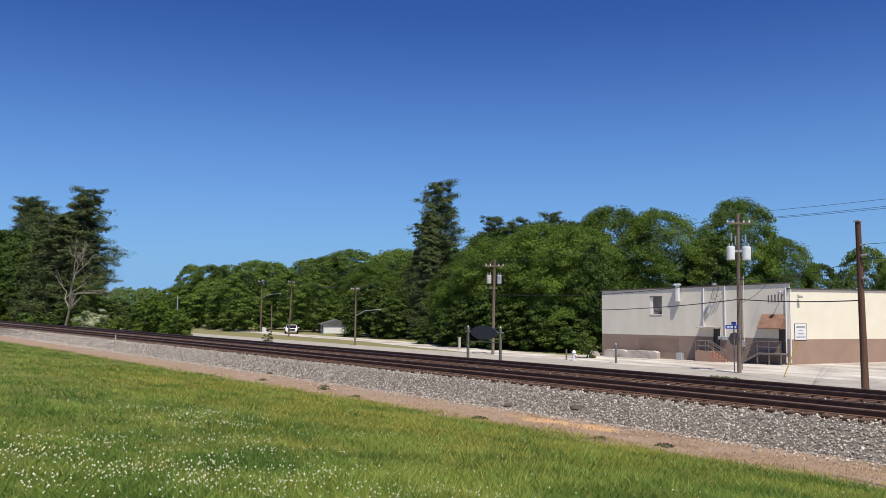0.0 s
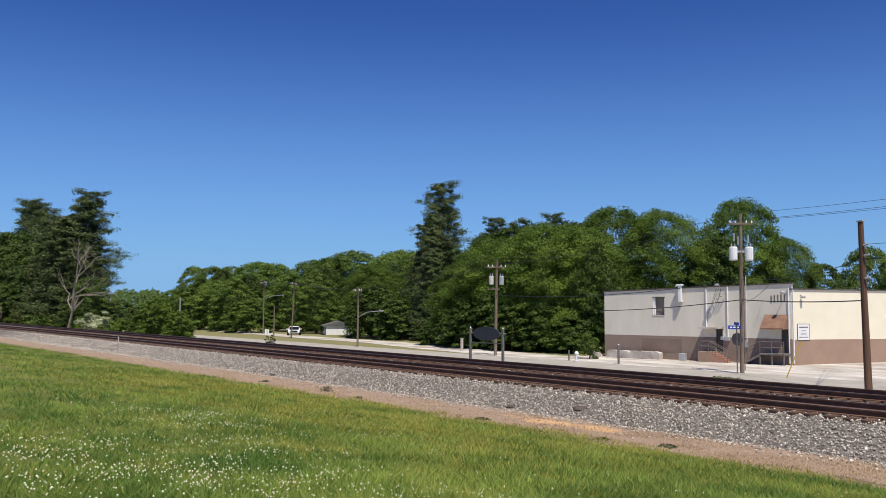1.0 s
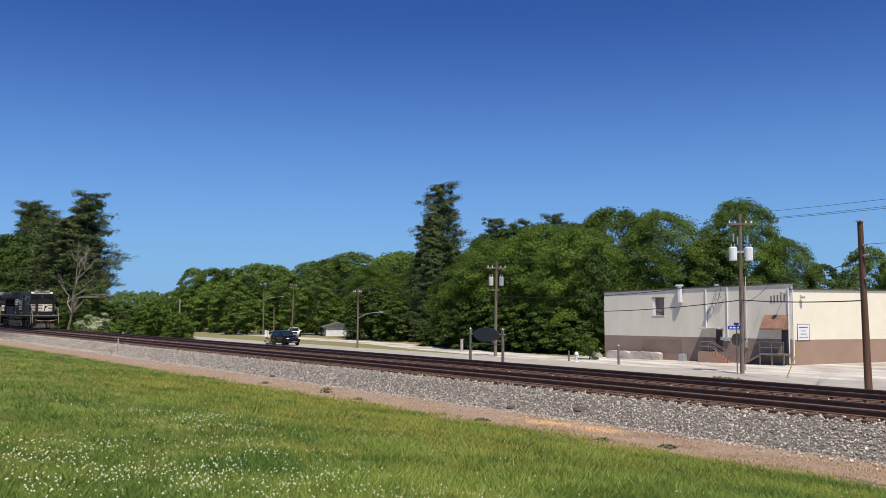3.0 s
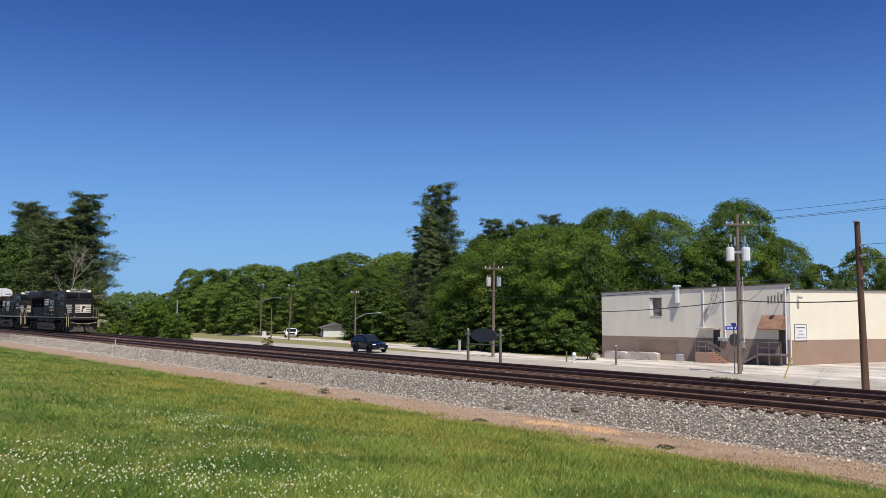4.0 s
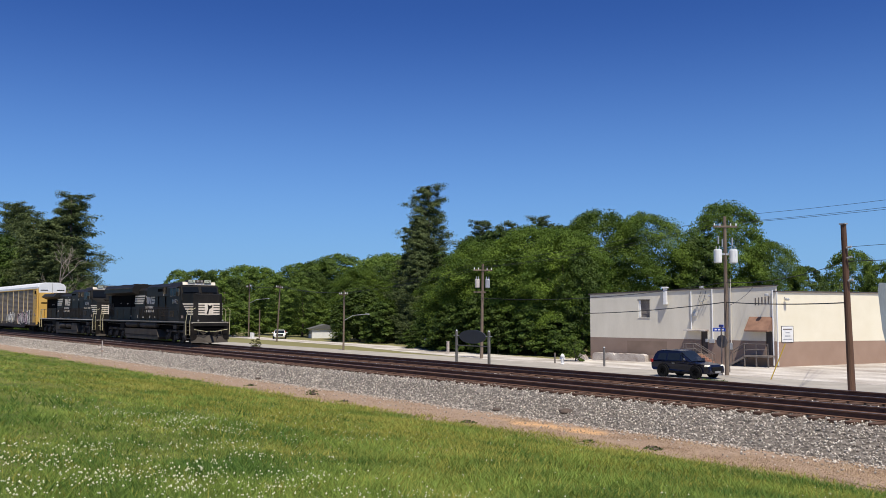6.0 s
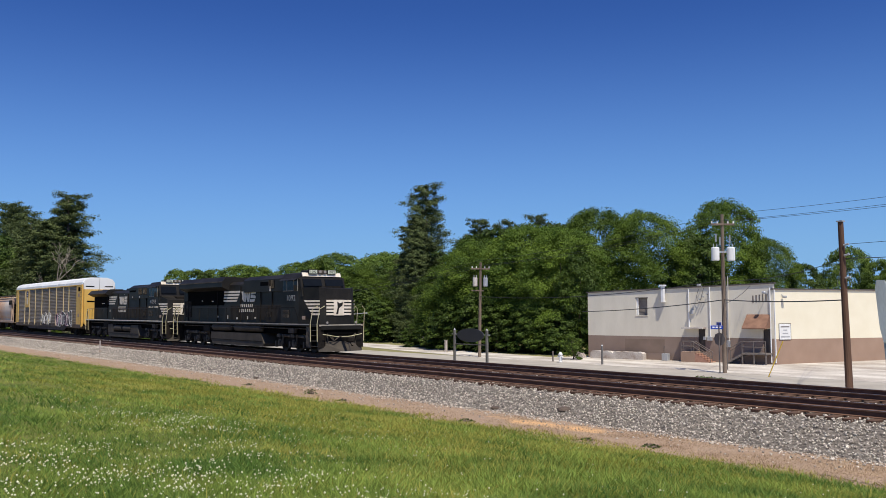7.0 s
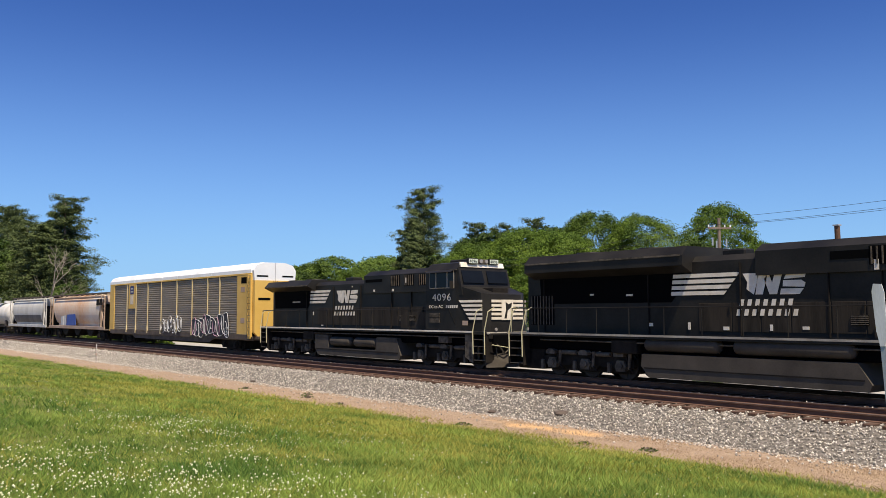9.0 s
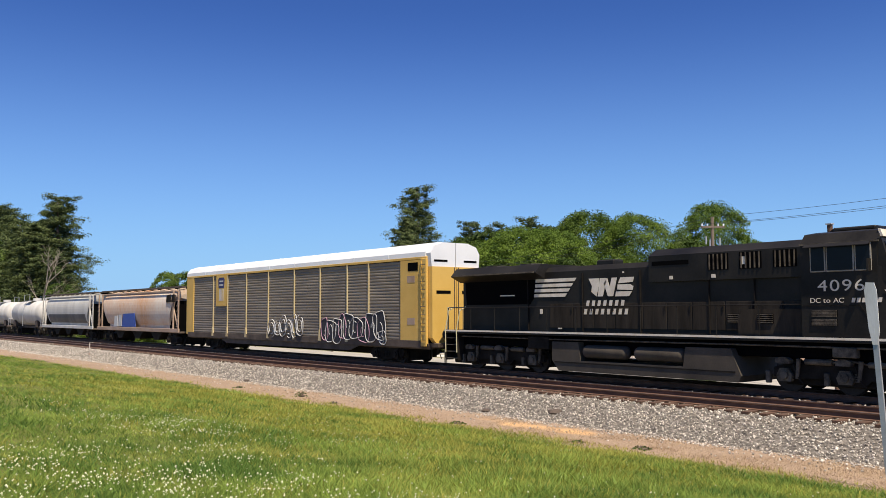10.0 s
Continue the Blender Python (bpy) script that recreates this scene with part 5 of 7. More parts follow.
def build_locomotives():
    locomotive(24.9, 21.6, "black diesel locomotive with white nose stripes, leading the train", "1092", dict(
        cab=(16.75, 19.0), nose=21.4, stripe0=0.75, rear=-0.75, hood0=-0.05, hood_z=4.42, rad=(0.3, 8.1, 4.0, 4.78), upper=(10.6, 16.7, 4.70), bays=1, bay_at=0.60, bay_step=0.2, stripe_end=20.3, edge=M_EDGE,
        tags=[(6.2, 2.0, 0.2, 0.12), (7.9, 1.9, 0.1, 0.25), (9.3, 1.9, 0.22, 0.12), (11.0, 1.9, 0.1, 0.2), (12.1, 1.95, 0.22, 0.1), (14.4, 3.7, 0.14, 0.3), (5.2, 3.1, 0.3, 0.07), (3.4, 3.15, 0.2, 0.06)],
        louvres=(13.6, 14.6), seams=(0.9, 6.2, 9.95, 12.95, 14.55, 15.9), recess=(13.1, 15.0, 4.05, 4.3), rear_grille=True, bands=(7.3, 9.35), device=10.12, cab_z=4.78, nose_z=3.86, nose_drop=0.06, nose_w=1.15, num_x=17.46, num_w=1.12, slogan="", tank=(6.2, 14.4), tank_prof=1.03, notch=None, tank_mat=M_TANK,
        air=((6.3, 9.4), (9.9, 13.9)), air_z=1.36, trucks=(3.3, 17.9), axles=(-1.75, 0.0, 1.75)))
    locomotive(1.25, 21.95, "black diesel locomotive with white nose stripes, second in the train", "4096", dict(
        cab=(17.2, 19.5), nose=21.6, stripe0=0.25, rear=0.0, hood0=0.7, hood_z=4.28, rad=(0.5, 5.9, 3.95, 4.42), upper=(11.2, 17.2, 4.7), bays=3, bay_at=0.41, bay_step=0.2, stripe_end=20.6, edge=M_STRIPE,
        tags=[(5.6, 2.4, 0.14, 0.2), (12.1, 3.6, 0.14, 0.12), (13.8, 3.6, 0.16, 0.12), (10.0, 3.9, 0.08, 0.06), (14.9, 4.0, 0.2, 0.25), (3.2, 3.15, 0.9, 0.05), (6.6, 1.8, 0.2, 0.05), (19.0, 1.9, 0.1, 0.1)],
        louvres=(14.3, 15.6), seams=(4.9, 7.9, 10.7, 13.6, 15.3), recess=(11.35, 12.9, 4.1, 4.25), rear_grille=False, bands=(5.35, 7.0), device=8.30, cab_z=4.88, nose_z=3.80, nose_drop=0.42, nose_w=1.3, num_x=17.72, num_w=1.36, slogan="DC to AC", tank=(6.7, 15.05), tank_prof=0.78, notch=(8.1, 12.95, 0.62), tank_mat=M_TANK,
        air=((8.25, 10.4), (10.7, 12.85)), air_z=0.98, trucks=(3.5, 18.4), axles=(-2.0, -0.1, 1.85)))


def build_autorack():
    ob = thing("autorack_car", Matrix(), "yellow and grey enclosed car carrier with white roof and spray-painted side", "freight car", "freight cars of the train")
    rolling.append((ob, 0.0))
    L, y = 28.5, 1.5
    part("underframe", prism([(-1.3, 0.75), (1.3, 0.75), (1.5, 1.05), (-1.5, 1.05)], -L + 0.05, -0.05), M_FRAME, ob)
    for s in (-1, 1):
        part("side_sill", box(-L + 0.3, -0.3, *sorted((s * 1.50, s * 1.55)), 0.82, 1.16, 0.01), M_FRAME, ob)
        part("top_rail", box(-L + 0.02, -0.02, *sorted((s * 1.47, s * 1.545)), 4.98, 5.10, 0.01), M_YELLOW, ob)
    # solid near-black fill added for the darkness inside the car
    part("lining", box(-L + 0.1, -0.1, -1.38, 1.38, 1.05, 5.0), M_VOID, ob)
    posts = [-27.35, -23.95, -21.7, -18.92, -15.92, -12.69, -9.76, -6.97, -4.93, -2.08]
    ribs = 24
    for s in (-1, 1):
        prof = [(s * 1.40, 1.16)]
        for i in range(ribs):
            z = 1.16 + 3.8 * i / ribs
            h = 3.8 / ribs
            prof += [(s * 1.455, z), (s * 1.487, z + h * 0.3), (s * 1.487, z + h * 0.7), (s * 1.455, z + h * 0.98)]
        prof += [(s * 1.40, 4.96)]
        for a, b in zip(posts, posts[1:]):
            w = (b - a) / 2
            for k in range(2):
                part("side_panel", prism(prof, a + k * w + 0.006, a + (k + 1) * w - 0.006), M_PANEL, ob, "weathered grey corrugated screen panel")
        for x in posts[1:-1]:
            bm = box(x - 0.045, x + 0.045, *sorted((s * 1.48, s * 1.55)), 1.1, 5.0, 0.01)
            prism([(x - 0.13, 0.95), (x + 0.13, 0.95), (x + 0.045, 1.55), (x - 0.045, 1.55)], *sorted((s * 1.49, s * 1.575)), bm, axis="y")
            part("side_post", bm, M_POST, ob, "faded yellow post")
        for a, b in ((-2.14, -0.02), (-L + 0.02, -27.3)):
            e = part("end_panel", box(a, b, *sorted((s * 1.44, s * 1.54)), 1.0, 4.98, 0.02), M_YELLOW, ob, "yellow corner panel")
            if b > -1:
                part("corner_post", box(-0.42, -0.0, *sorted((s * 1.542, s * 1.60)), 0.9, 5.0, 0.015), M_YELLOW, e)
                for z in (1.9, 3.9):
                    part("data_plate", box(-1.55, -0.95, s * 1.546 - 0.003, s * 1.546 + 0.003, z, z + 0.32), M_RUSTTAN, e)
                # plate painted with the shade of the panel's top cutout
                part("jacking_pad", box(-1.5, -0.7, s * 1.546 - 0.003, s * 1.546 + 0.003, 4.45, 4.85), M_VOID, e)
        lad = part("ladder", box(-0.36, -0.33, *sorted((s * 1.60, s * 1.64)), 1.1, 4.9), M_YELLOW, ob)
        for i in range(10):
            part("rung", tube((-0.36, s * 1.64, 1.2 + i * 0.39), (-0.02, s * 1.64, 1.2 + i * 0.39), 0.018, None, 6), M_FRAME, lad)
    # roof
    prof = [(-1.535, 5.10), (-1.52, 5.32), (-1.30, 5.62), (-0.75, 5.80), (0.75, 5.80), (1.30, 5.62), (1.52, 5.32), (1.535, 5.10)]
    part("roof", prism(prof, -L - 0.05, -0.12), M_ROOFWHITE, ob, "white corrugated roof")
    for i in range(1, 9):
        x = -L + L * i / 9
        part("roof_seam", prism([(a * 1.006, b + 0.012) for a, b in prof], x - 0.04, x + 0.04), M_ROOFWHITE, ob)
    # deep centre sill with brake gear between the trucks
    part("centre_sill", box(-L + 6.0, -6.2, -0.45, 0.45, 0.34, 0.8, 0.04), M_GRIME, ob)
    for x in (-9.5, -14.0, -19.0):
        part("brake_tank", tube((x, -0.9, 0.62), (x + 1.3, -0.9, 0.62), 0.2, None, 10), M_GRIME, ob)
    for s in (-1, 1):
        part("side_skirt", prism([(-L + 5.6, 0.82), (-L + 6.6, 0.52), (-6.8, 0.52), (-5.8, 0.82)], *sorted((s * 1.40, s * 1.46)), axis="y"), M_FRAME, ob)
    # folding end doors
    for s in (-1, 1):
        d = part("end_door", prism([(s * 0.02, 1.05), (s * 1.2, 1.05), (s * 1.44, 1.3), (s * 1.44, 4.62), (s * 0.02, 4.62)], -0.02, 0.28), M_YELLOW, ob, "yellow folding end door")
        part("door_hood", prism([(s * 0.02, 4.62), (s * 1.44, 4.62), (s * 1.5, 5.25), (s * 1.28, 5.6), (s * 0.75, 5.77), (s * 0.02, 5.77)], -0.12, 0.24), M_ROOFWHITE, d, "white upper door")
        # slots are raised plates, their inner shade put into the colour
        part("door_slot", box(0.275, 0.29, *sorted((s * 0.35, s * 1.2)), 3.35, 3.5), M_VOID, d)
        part("vent_slot", box(0.235, 0.25, *sorted((s * 0.5, s * 1.3)), 4.85, 4.95), M_VOID, d)
        part("door_rod", tube((0.3, s * 0.12, 1.1), (0.3, s * 0.12, 4.6), 0.02, None, 6), M_FRAME, d)
        for x0, x1 in ((-L - 0.28, -L + 0.02),):
            part("rear_end_door", prism([(s * 0.02, 1.05), (s * 1.44, 1.05), (s * 1.44, 5.0), (s * 0.02, 5.0)], x0, x1), M_YELLOW, ob)
    part("end_platform", box(-0.02, 0.55, -1.3, 1.3, 0.85, 1.05, 0.02), M_FRAME, ob)
    part("hand_brake", tube((0.45, -0.75, 1.45), (0.5, -0.75, 1.45), 0.25, None, 14), M_FRAME, ob)
    # railway shield panel, plain shapes
    sh = part("herald_panel", box(-23.4, -21.76, -1.572, -1.562, 2.95, 4.98), M_YELLOW, ob, "yellow panel with a shield")
    hx = -22.58
    part("shield", quad([(hx - 0.42, 4.15), (hx + 0.42, 4.15), (hx + 0.5, 4.7), (hx + 0.37, 4.85), (hx - 0.37, 4.85), (hx - 0.5, 4.7)], -1.573), plain("shield_blue", (0.03, 0.03, 0.12), 0.6), sh, "dark blue shield")
    for i in range(4):
        x = hx - 0.33 + i * 0.19
        part("shield_stripe", quad([(x, 3.3), (x + 0.1, 3.3), (x + 0.1, 4.1), (x, 4.1)], -1.573), M_CHALK, sh)
    for z in (4.3, 4.55):
        part("shield_bar", quad([(hx - 0.3, z), (hx + 0.3, z), (hx + 0.3, z + 0.1), (hx - 0.3, z + 0.1)], -1.58), M_CHALK, sh)
    # sprayed shapes: unreadable, so blocks with outlines
    rs = random.Random(3)

    def blob(x, z, w, h, fill, line, wide, y=-1.578):
        n = 26
        ph = rs.uniform(0, 6)
        p = [(x + w / 2 + w * 0.56 * math.copysign(abs(math.cos(t)) ** 0.7, math.cos(t)) * (1 + 0.14 * math.sin(2 * t + ph)), z + h / 2 + h * 0.54 * math.copysign(abs(math.sin(t)) ** 0.7, math.sin(t)) * (1 + 0.10 * math.cos(3 * t + ph))) for t in np.linspace(0, 2 * math.pi, n, endpoint=False)]
        b = part("sprayed_block", quad(p, y, 0.003), fill, ob, "spray-painted rounded block")
        part("outline", pipe([(u, y - 0.006, v) for u, v in p + p[:1]], wide, 4), line, b)
        cx, cz, r = x + w * rs.uniform(0.35, 0.65), z + h * rs.uniform(0.25, 0.6), w * rs.uniform(0.12, 0.25)
        part("outline", pipe([(cx + r * math.cos(t), y - 0.006, cz + 1.6 * r * math.sin(t)) for t in np.linspace(ph, ph + 4.4, 10)], wide * 0.7, 4), line, b)

    x = -9.5
    for i in range(9):
        w = rs.uniform(0.55, 1.1)
        blob(x, 0.95 + rs.uniform(-0.05, 0.25), w, rs.uniform(0.95, 1.35), M_INK, M_CHALK if i % 3 else M_PINKLINE, 0.022, -1.577 - 0.004 * (i % 3))
        x += w * 0.72
    blob(-3.9, 0.95, 0.6, 0.6, M_INK, M_CHALK, 0.022)
    x = -15.8
    for i in range(6):
        w, h = rs.uniform(0.5, 0.95), rs.uniform(0.9, 1.3)
        ph = rs.uniform(0, 6)
        for grow in (1.0, 0.6):
            p = [(x + w / 2 + grow * w * 0.55 * math.cos(t), 1.1 + h / 2 + grow * h * 0.5 * math.sin(t) * (1 + 0.15 * math.sin(2 * t + ph))) for t in np.linspace(ph, ph + 5.4, 16)]
            part("sprayed_line", pipe([(u, -1.577, v) for u, v in p], 0.028, 4), M_CHALK, ob, "pale sprayed line")
        x += w * 0.9
    for xc in (-3.9, -24.6):
        truck(xc, ob, (-0.89, 0.89), 0.42, M_GRIME)
    coupler(0.35, 1, ob)
    coupler(-L - 0.3, -1, ob)


def hopper(s_front, L, paint, lower, sill, label, marks, low_shade=False):
    """Covered hopper with bowed sides, slope ends, roof walk and discharge bays. x runs from -L to 0."""
    ob = thing("covered_hopper_car", Matrix(), label, "freight car", "freight cars of the train")
    rolling.append((ob, s_front))
    a = 1.35
    half = [(1.14, 1.3)] + [(1.5 * math.cos(t) ** 0.5, 2.8 + 1.5 * math.copysign(abs(math.sin(t)) ** 0.9, t)) for t in np.radians(np.linspace(-52, 84, 18))]
    prof = [(-y, z) for y, z in half] + half[::-1]
    bm = bmesh.new()
    rings = []
    for x, d in ((-L + a, 1), (-L + a + 1.0, 0), (-a - 1.0, 0), (-a, -1)):
        rings.append([bm.verts.new((x + d * 0.62 * max(0, 3.5 - z), y * (0.985 if d else 1), z)) for y, z in prof])
    for u, v in zip(rings, rings[1:]):
        for i in range(len(prof)):
            bm.faces.new([u[i], v[i], v[(i + 1) % len(prof)], u[(i + 1) % len(prof)]])
    bm.faces.new(rings[0]), bm.faces.new(rings[-1][::-1])
    bmesh.ops.recalc_face_normals(bm, faces=bm.faces[:])
    # near-black boxes added for the shade in the open ends
    for x0, x1 in ((-L + 0.9, -L + 2.6), (-2.6, -0.9)):
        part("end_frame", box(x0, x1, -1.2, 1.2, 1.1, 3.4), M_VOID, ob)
    # lower panels darker: the bowed side's shade put into their colour
    if low_shade:
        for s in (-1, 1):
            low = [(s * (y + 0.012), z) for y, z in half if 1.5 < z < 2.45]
            part("lower_side", prism(low + [(y - s * 0.02, z) for y, z in low[::-1]], -L + a + 1.3, -a - 1.3), M_LOWSHADE, ob, "dark lower side, shade painted in")
    part("hopper_body", bm, paint, ob)
    for s in (-1, 1):
        part("side_sill", box(-L + 0.1, -0.1, *sorted((s * 1.44, s * 1.55)), 1.05, 1.34, 0.02), sill, ob)
        part("roof_edge", box(-L + 0.9, -0.9, *sorted((s * 1.30, s * 1.42)), 4.08, 4.2, 0.02), sill, ob)
        for x in (-0.35, -L + 0.35, -1.3, -L + 1.3):
            part("end_post", box(x - 0.05, x + 0.05, *sorted((s * 1.42, s * 1.52)), 1.2, 4.15), sill, ob)
        for x, d in ((-0.4, -1), (-L + 0.4, 1)):
            part("end_strut", tube((x, s * 1.45, 1.3), (x + d * 1.2, s * 1.4, 3.2), 0.05, None, 6), sill, ob)
            for i in range(7):
                part("rung", tube((x + d * 0.0 - 0.2, s * 1.53, 1.5 + i * 0.38), (x + 0.25, s * 1.53, 1.5 + i * 0.38), 0.016, None, 5), sill, ob)
    part("end_shelf", box(-1.5, 0.0, -1.5, 1.5, 1.0, 1.12, 0.02), M_FRAME, ob)
    part("end_shelf", box(-L, -L + 1.5, -1.5, 1.5, 1.0, 1.12, 0.02), M_FRAME, ob)
    part("roof_walk", box(-L + 0.4, -0.4, -0.42, 0.42, 4.46, 4.52), M_FRAME, ob)
    for y in (-1.12, 1.12):
        part("running_board", box(-L + 0.3, -0.3, y - 0.14, y + 0.14, 4.36, 4.5, 0.01), M_FRAME, ob)
    for i in range(10):
        x = -L + 1.6 + i * (L - 3.2) / 9
        part("hatch", tube((x, -0.72, 4.3), (x, -0.72, 4.42), 0.3, None, 12), paint, ob)
        part("roof_bracket", box(x - 0.03, x + 0.03, -1.25, 1.25, 4.3, 4.46), M_GRIME, ob)
    for i in range(3):
        x = -L / 2 + (i - 1) * L * 0.22
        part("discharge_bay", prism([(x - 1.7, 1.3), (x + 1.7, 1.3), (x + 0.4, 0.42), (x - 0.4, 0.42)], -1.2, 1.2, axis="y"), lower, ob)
    for i, (x0, x1, z0, z1, m) in enumerate(marks):
        w = (x1 - x0)
        p = [(x0, z0), (x1, z0 + 0.03), (x1 - 0.1 * w, z1), (x0 + 0.1 * w, z1 - 0.05)]
        part("sprayed_block", quad(p, -1.5 if z1 < 2.7 else -1.525, 0.03), m, ob, "spray-painted block")
    for xc in (-2.0, -L + 2.0):
        truck(xc, ob, (-0.89, 0.89), 0.457, M_GRIME)
    coupler(-0.1, 1, ob)
    coupler(-L + 0.1, -1, ob)


def tank_car(s_front, L):
    ob = thing("tank_car", Matrix(), "off-white tank car with a railed top platform", "freight car", "freight cars of the train")
    rolling.append((ob, s_front))
    turn = Matrix(((0, 1, 0, 0), (1, 0, 0, 0), (0, 0, 1, 0), (0, 0, 0, 1)))
    r = 1.42
    rings = [(-L + 0.75, 0.3), (-L + 0.8, r * 0.6), (-L + 1.0, r * 0.86), (-L + 1.3, r), (-1.3, r), (-1.0, r * 0.86), (-0.8, r * 0.6), (-0.75, 0.3)]
    part("tank", lathe(rings, 28, None, Matrix.Translation((0, 0, 2.55)) @ turn), M_TANKWHITE, ob, smooth=True)
    for x in (-L * 0.3, -L * 0.5, -L * 0.7):
        part("tank_band", lathe([(x - 0.05, r + 0.012), (x + 0.05, r + 0.012)], 28, None, Matrix.Translation((0, 0, 2.55)) @ turn), M_TANKWHITE, ob)
    part("underframe", box(-L + 0.1, -0.1, -0.5, 0.5, 0.85, 1.12, 0.03), M_FRAME, ob)
    for x in (-2.2, -L + 2.2):
        part("saddle", box(x - 0.4, x + 0.4, -1.3, 1.3, 1.0, 1.75, 0.05), M_FRAME, ob)
    part("manway", tube((-L / 2, 0, 3.9), (-L / 2, 0, 4.3), 0.45, None, 14), M_TANKWHITE, ob)
    part("platform", box(-L / 2 - 1.3, -L / 2 + 1.3, -1.15, 1.15, 3.95, 3.99), M_GREYSTEEL, ob)
    for y in (-1.12, 1.12):
        part("platform_rail", pipe([(-L / 2 - 1.25, y, 3.97), (-L / 2 - 1.25, y, 4.65), (-L / 2 + 1.25, y, 4.65), (-L / 2 + 1.25, y, 3.97)], 0.03, 6), M_GREYSTEEL, ob)
        part("side_ladder", pipe([(-L / 2 - 0.2, y * 1.32, 1.1), (-L / 2 - 0.2, y * 1.32, 2.9), (-L / 2 - 0.2, y, 3.97)], 0.03, 6), M_GREYSTEEL, ob)
    for x in (-0.2, -L + 0.2):
        part("end_rail", pipe([(x, -1.3, 0.95), (x, -1.3, 1.9), (x, 1.3, 1.9), (x, 1.3, 0.95)], 0.03, 6), M_GREYSTEEL, ob)
        part("end_sill", box(x - 0.2, x + 0.2, -1.4, 1.4, 0.9, 1.1, 0.02), M_FRAME, ob)
    for xc in (-2.2, -L + 2.2):
        truck(xc, ob, (-0.89, 0.89), 0.457, M_GRIME)
    coupler(-0.1, 1, ob)
    coupler(-L + 0.1, -1, ob)


def build_train():
    build_locomotives()
    build_autorack()
    hopper(-29.9, 19.3, M_PINK, M_GRIME, M_RUSTTAN, "faded salmon covered hopper with blue and white spray paint", [(-12.6, -9.2, 1.36, 2.5, M_BLUE), (-14.6, -13.6, 1.36, 2.3, M_CHALK), (-13.5, -12.7, 1.4, 2.4, M_CHALK), (-2.6, -1.6, 3.3, 3.9, M_GRIME), (-1.55, -0.9, 3.3, 3.9, M_GRIME)])
    hopper(-50.35, 18.0, M_GREYHOP, M_GRIME, M_GREYHOP, "streaked grey covered hopper with shade painted on its lower half", [], True)
    tank_car(-69.35, 14.6)
    tank_car(-84.55, 14.6)

# ---- warehouse ----
WA, WB, WC, WD = Vector((-50.24, 54.42)), Vector((-35.0, 57.3)), Vector((-30.9, 76.9)), Vector((-48.6, 80.6))
M_RUSTAWN = mat("rust_brown_awning", (0.17, 0.085, 0.052), (0.29, 0.16, 0.10), 2, 0.7)
M_SIGNPOST = mat("dull_grey_sign_post", (0.10, 0.095, 0.09), (0.17, 0.16, 0.15), 3, 0.7)
M_PATCH = mat("darker_tan_paint", (0.19, 0.135, 0.10), (0.25, 0.18, 0.14), 1, 0.85)
# brown-grey panel colour holding the darkness of the recessed window
M_WINDARK = mat("weathered_window_board", (0.14, 0.115, 0.095), (0.30, 0.27, 0.235), 1.6, 0.8, 0.2, 12)
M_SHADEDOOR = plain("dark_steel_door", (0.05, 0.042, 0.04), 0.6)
M_RAILGREY = mat("dull_rail_paint", (0.10, 0.085, 0.075), (0.2, 0.17, 0.15), 3, 0.7)
M_REDSTEP = mat("red_painted_steps", (0.30, 0.15, 0.10), (0.44, 0.25, 0.18), 3, 0.85)
M_CONC = mat("stained_concrete", (0.30, 0.24, 0.20), (0.62, 0.58, 0.53), 0.9, 0.9, 0.4, 12, contrast=0.35)
M_BLUESIGN = plain("blue_street_sign", (0.015, 0.06, 0.42), 0.45)
M_YELLOWGUY = plain("yellow_guy_guard", (0.62, 0.42, 0.04), 0.5)


def on_wall(A, B):
    """Pose with x along the wall from A to B, y into the building and z up from the lot."""
    d = (B - A).normalized()
    return Matrix(((d.x, -d.y, 0, A.x), (d.y, d.x, 0, A.y), (0, 0, 1, 0), (0, 0, 0, 1)))


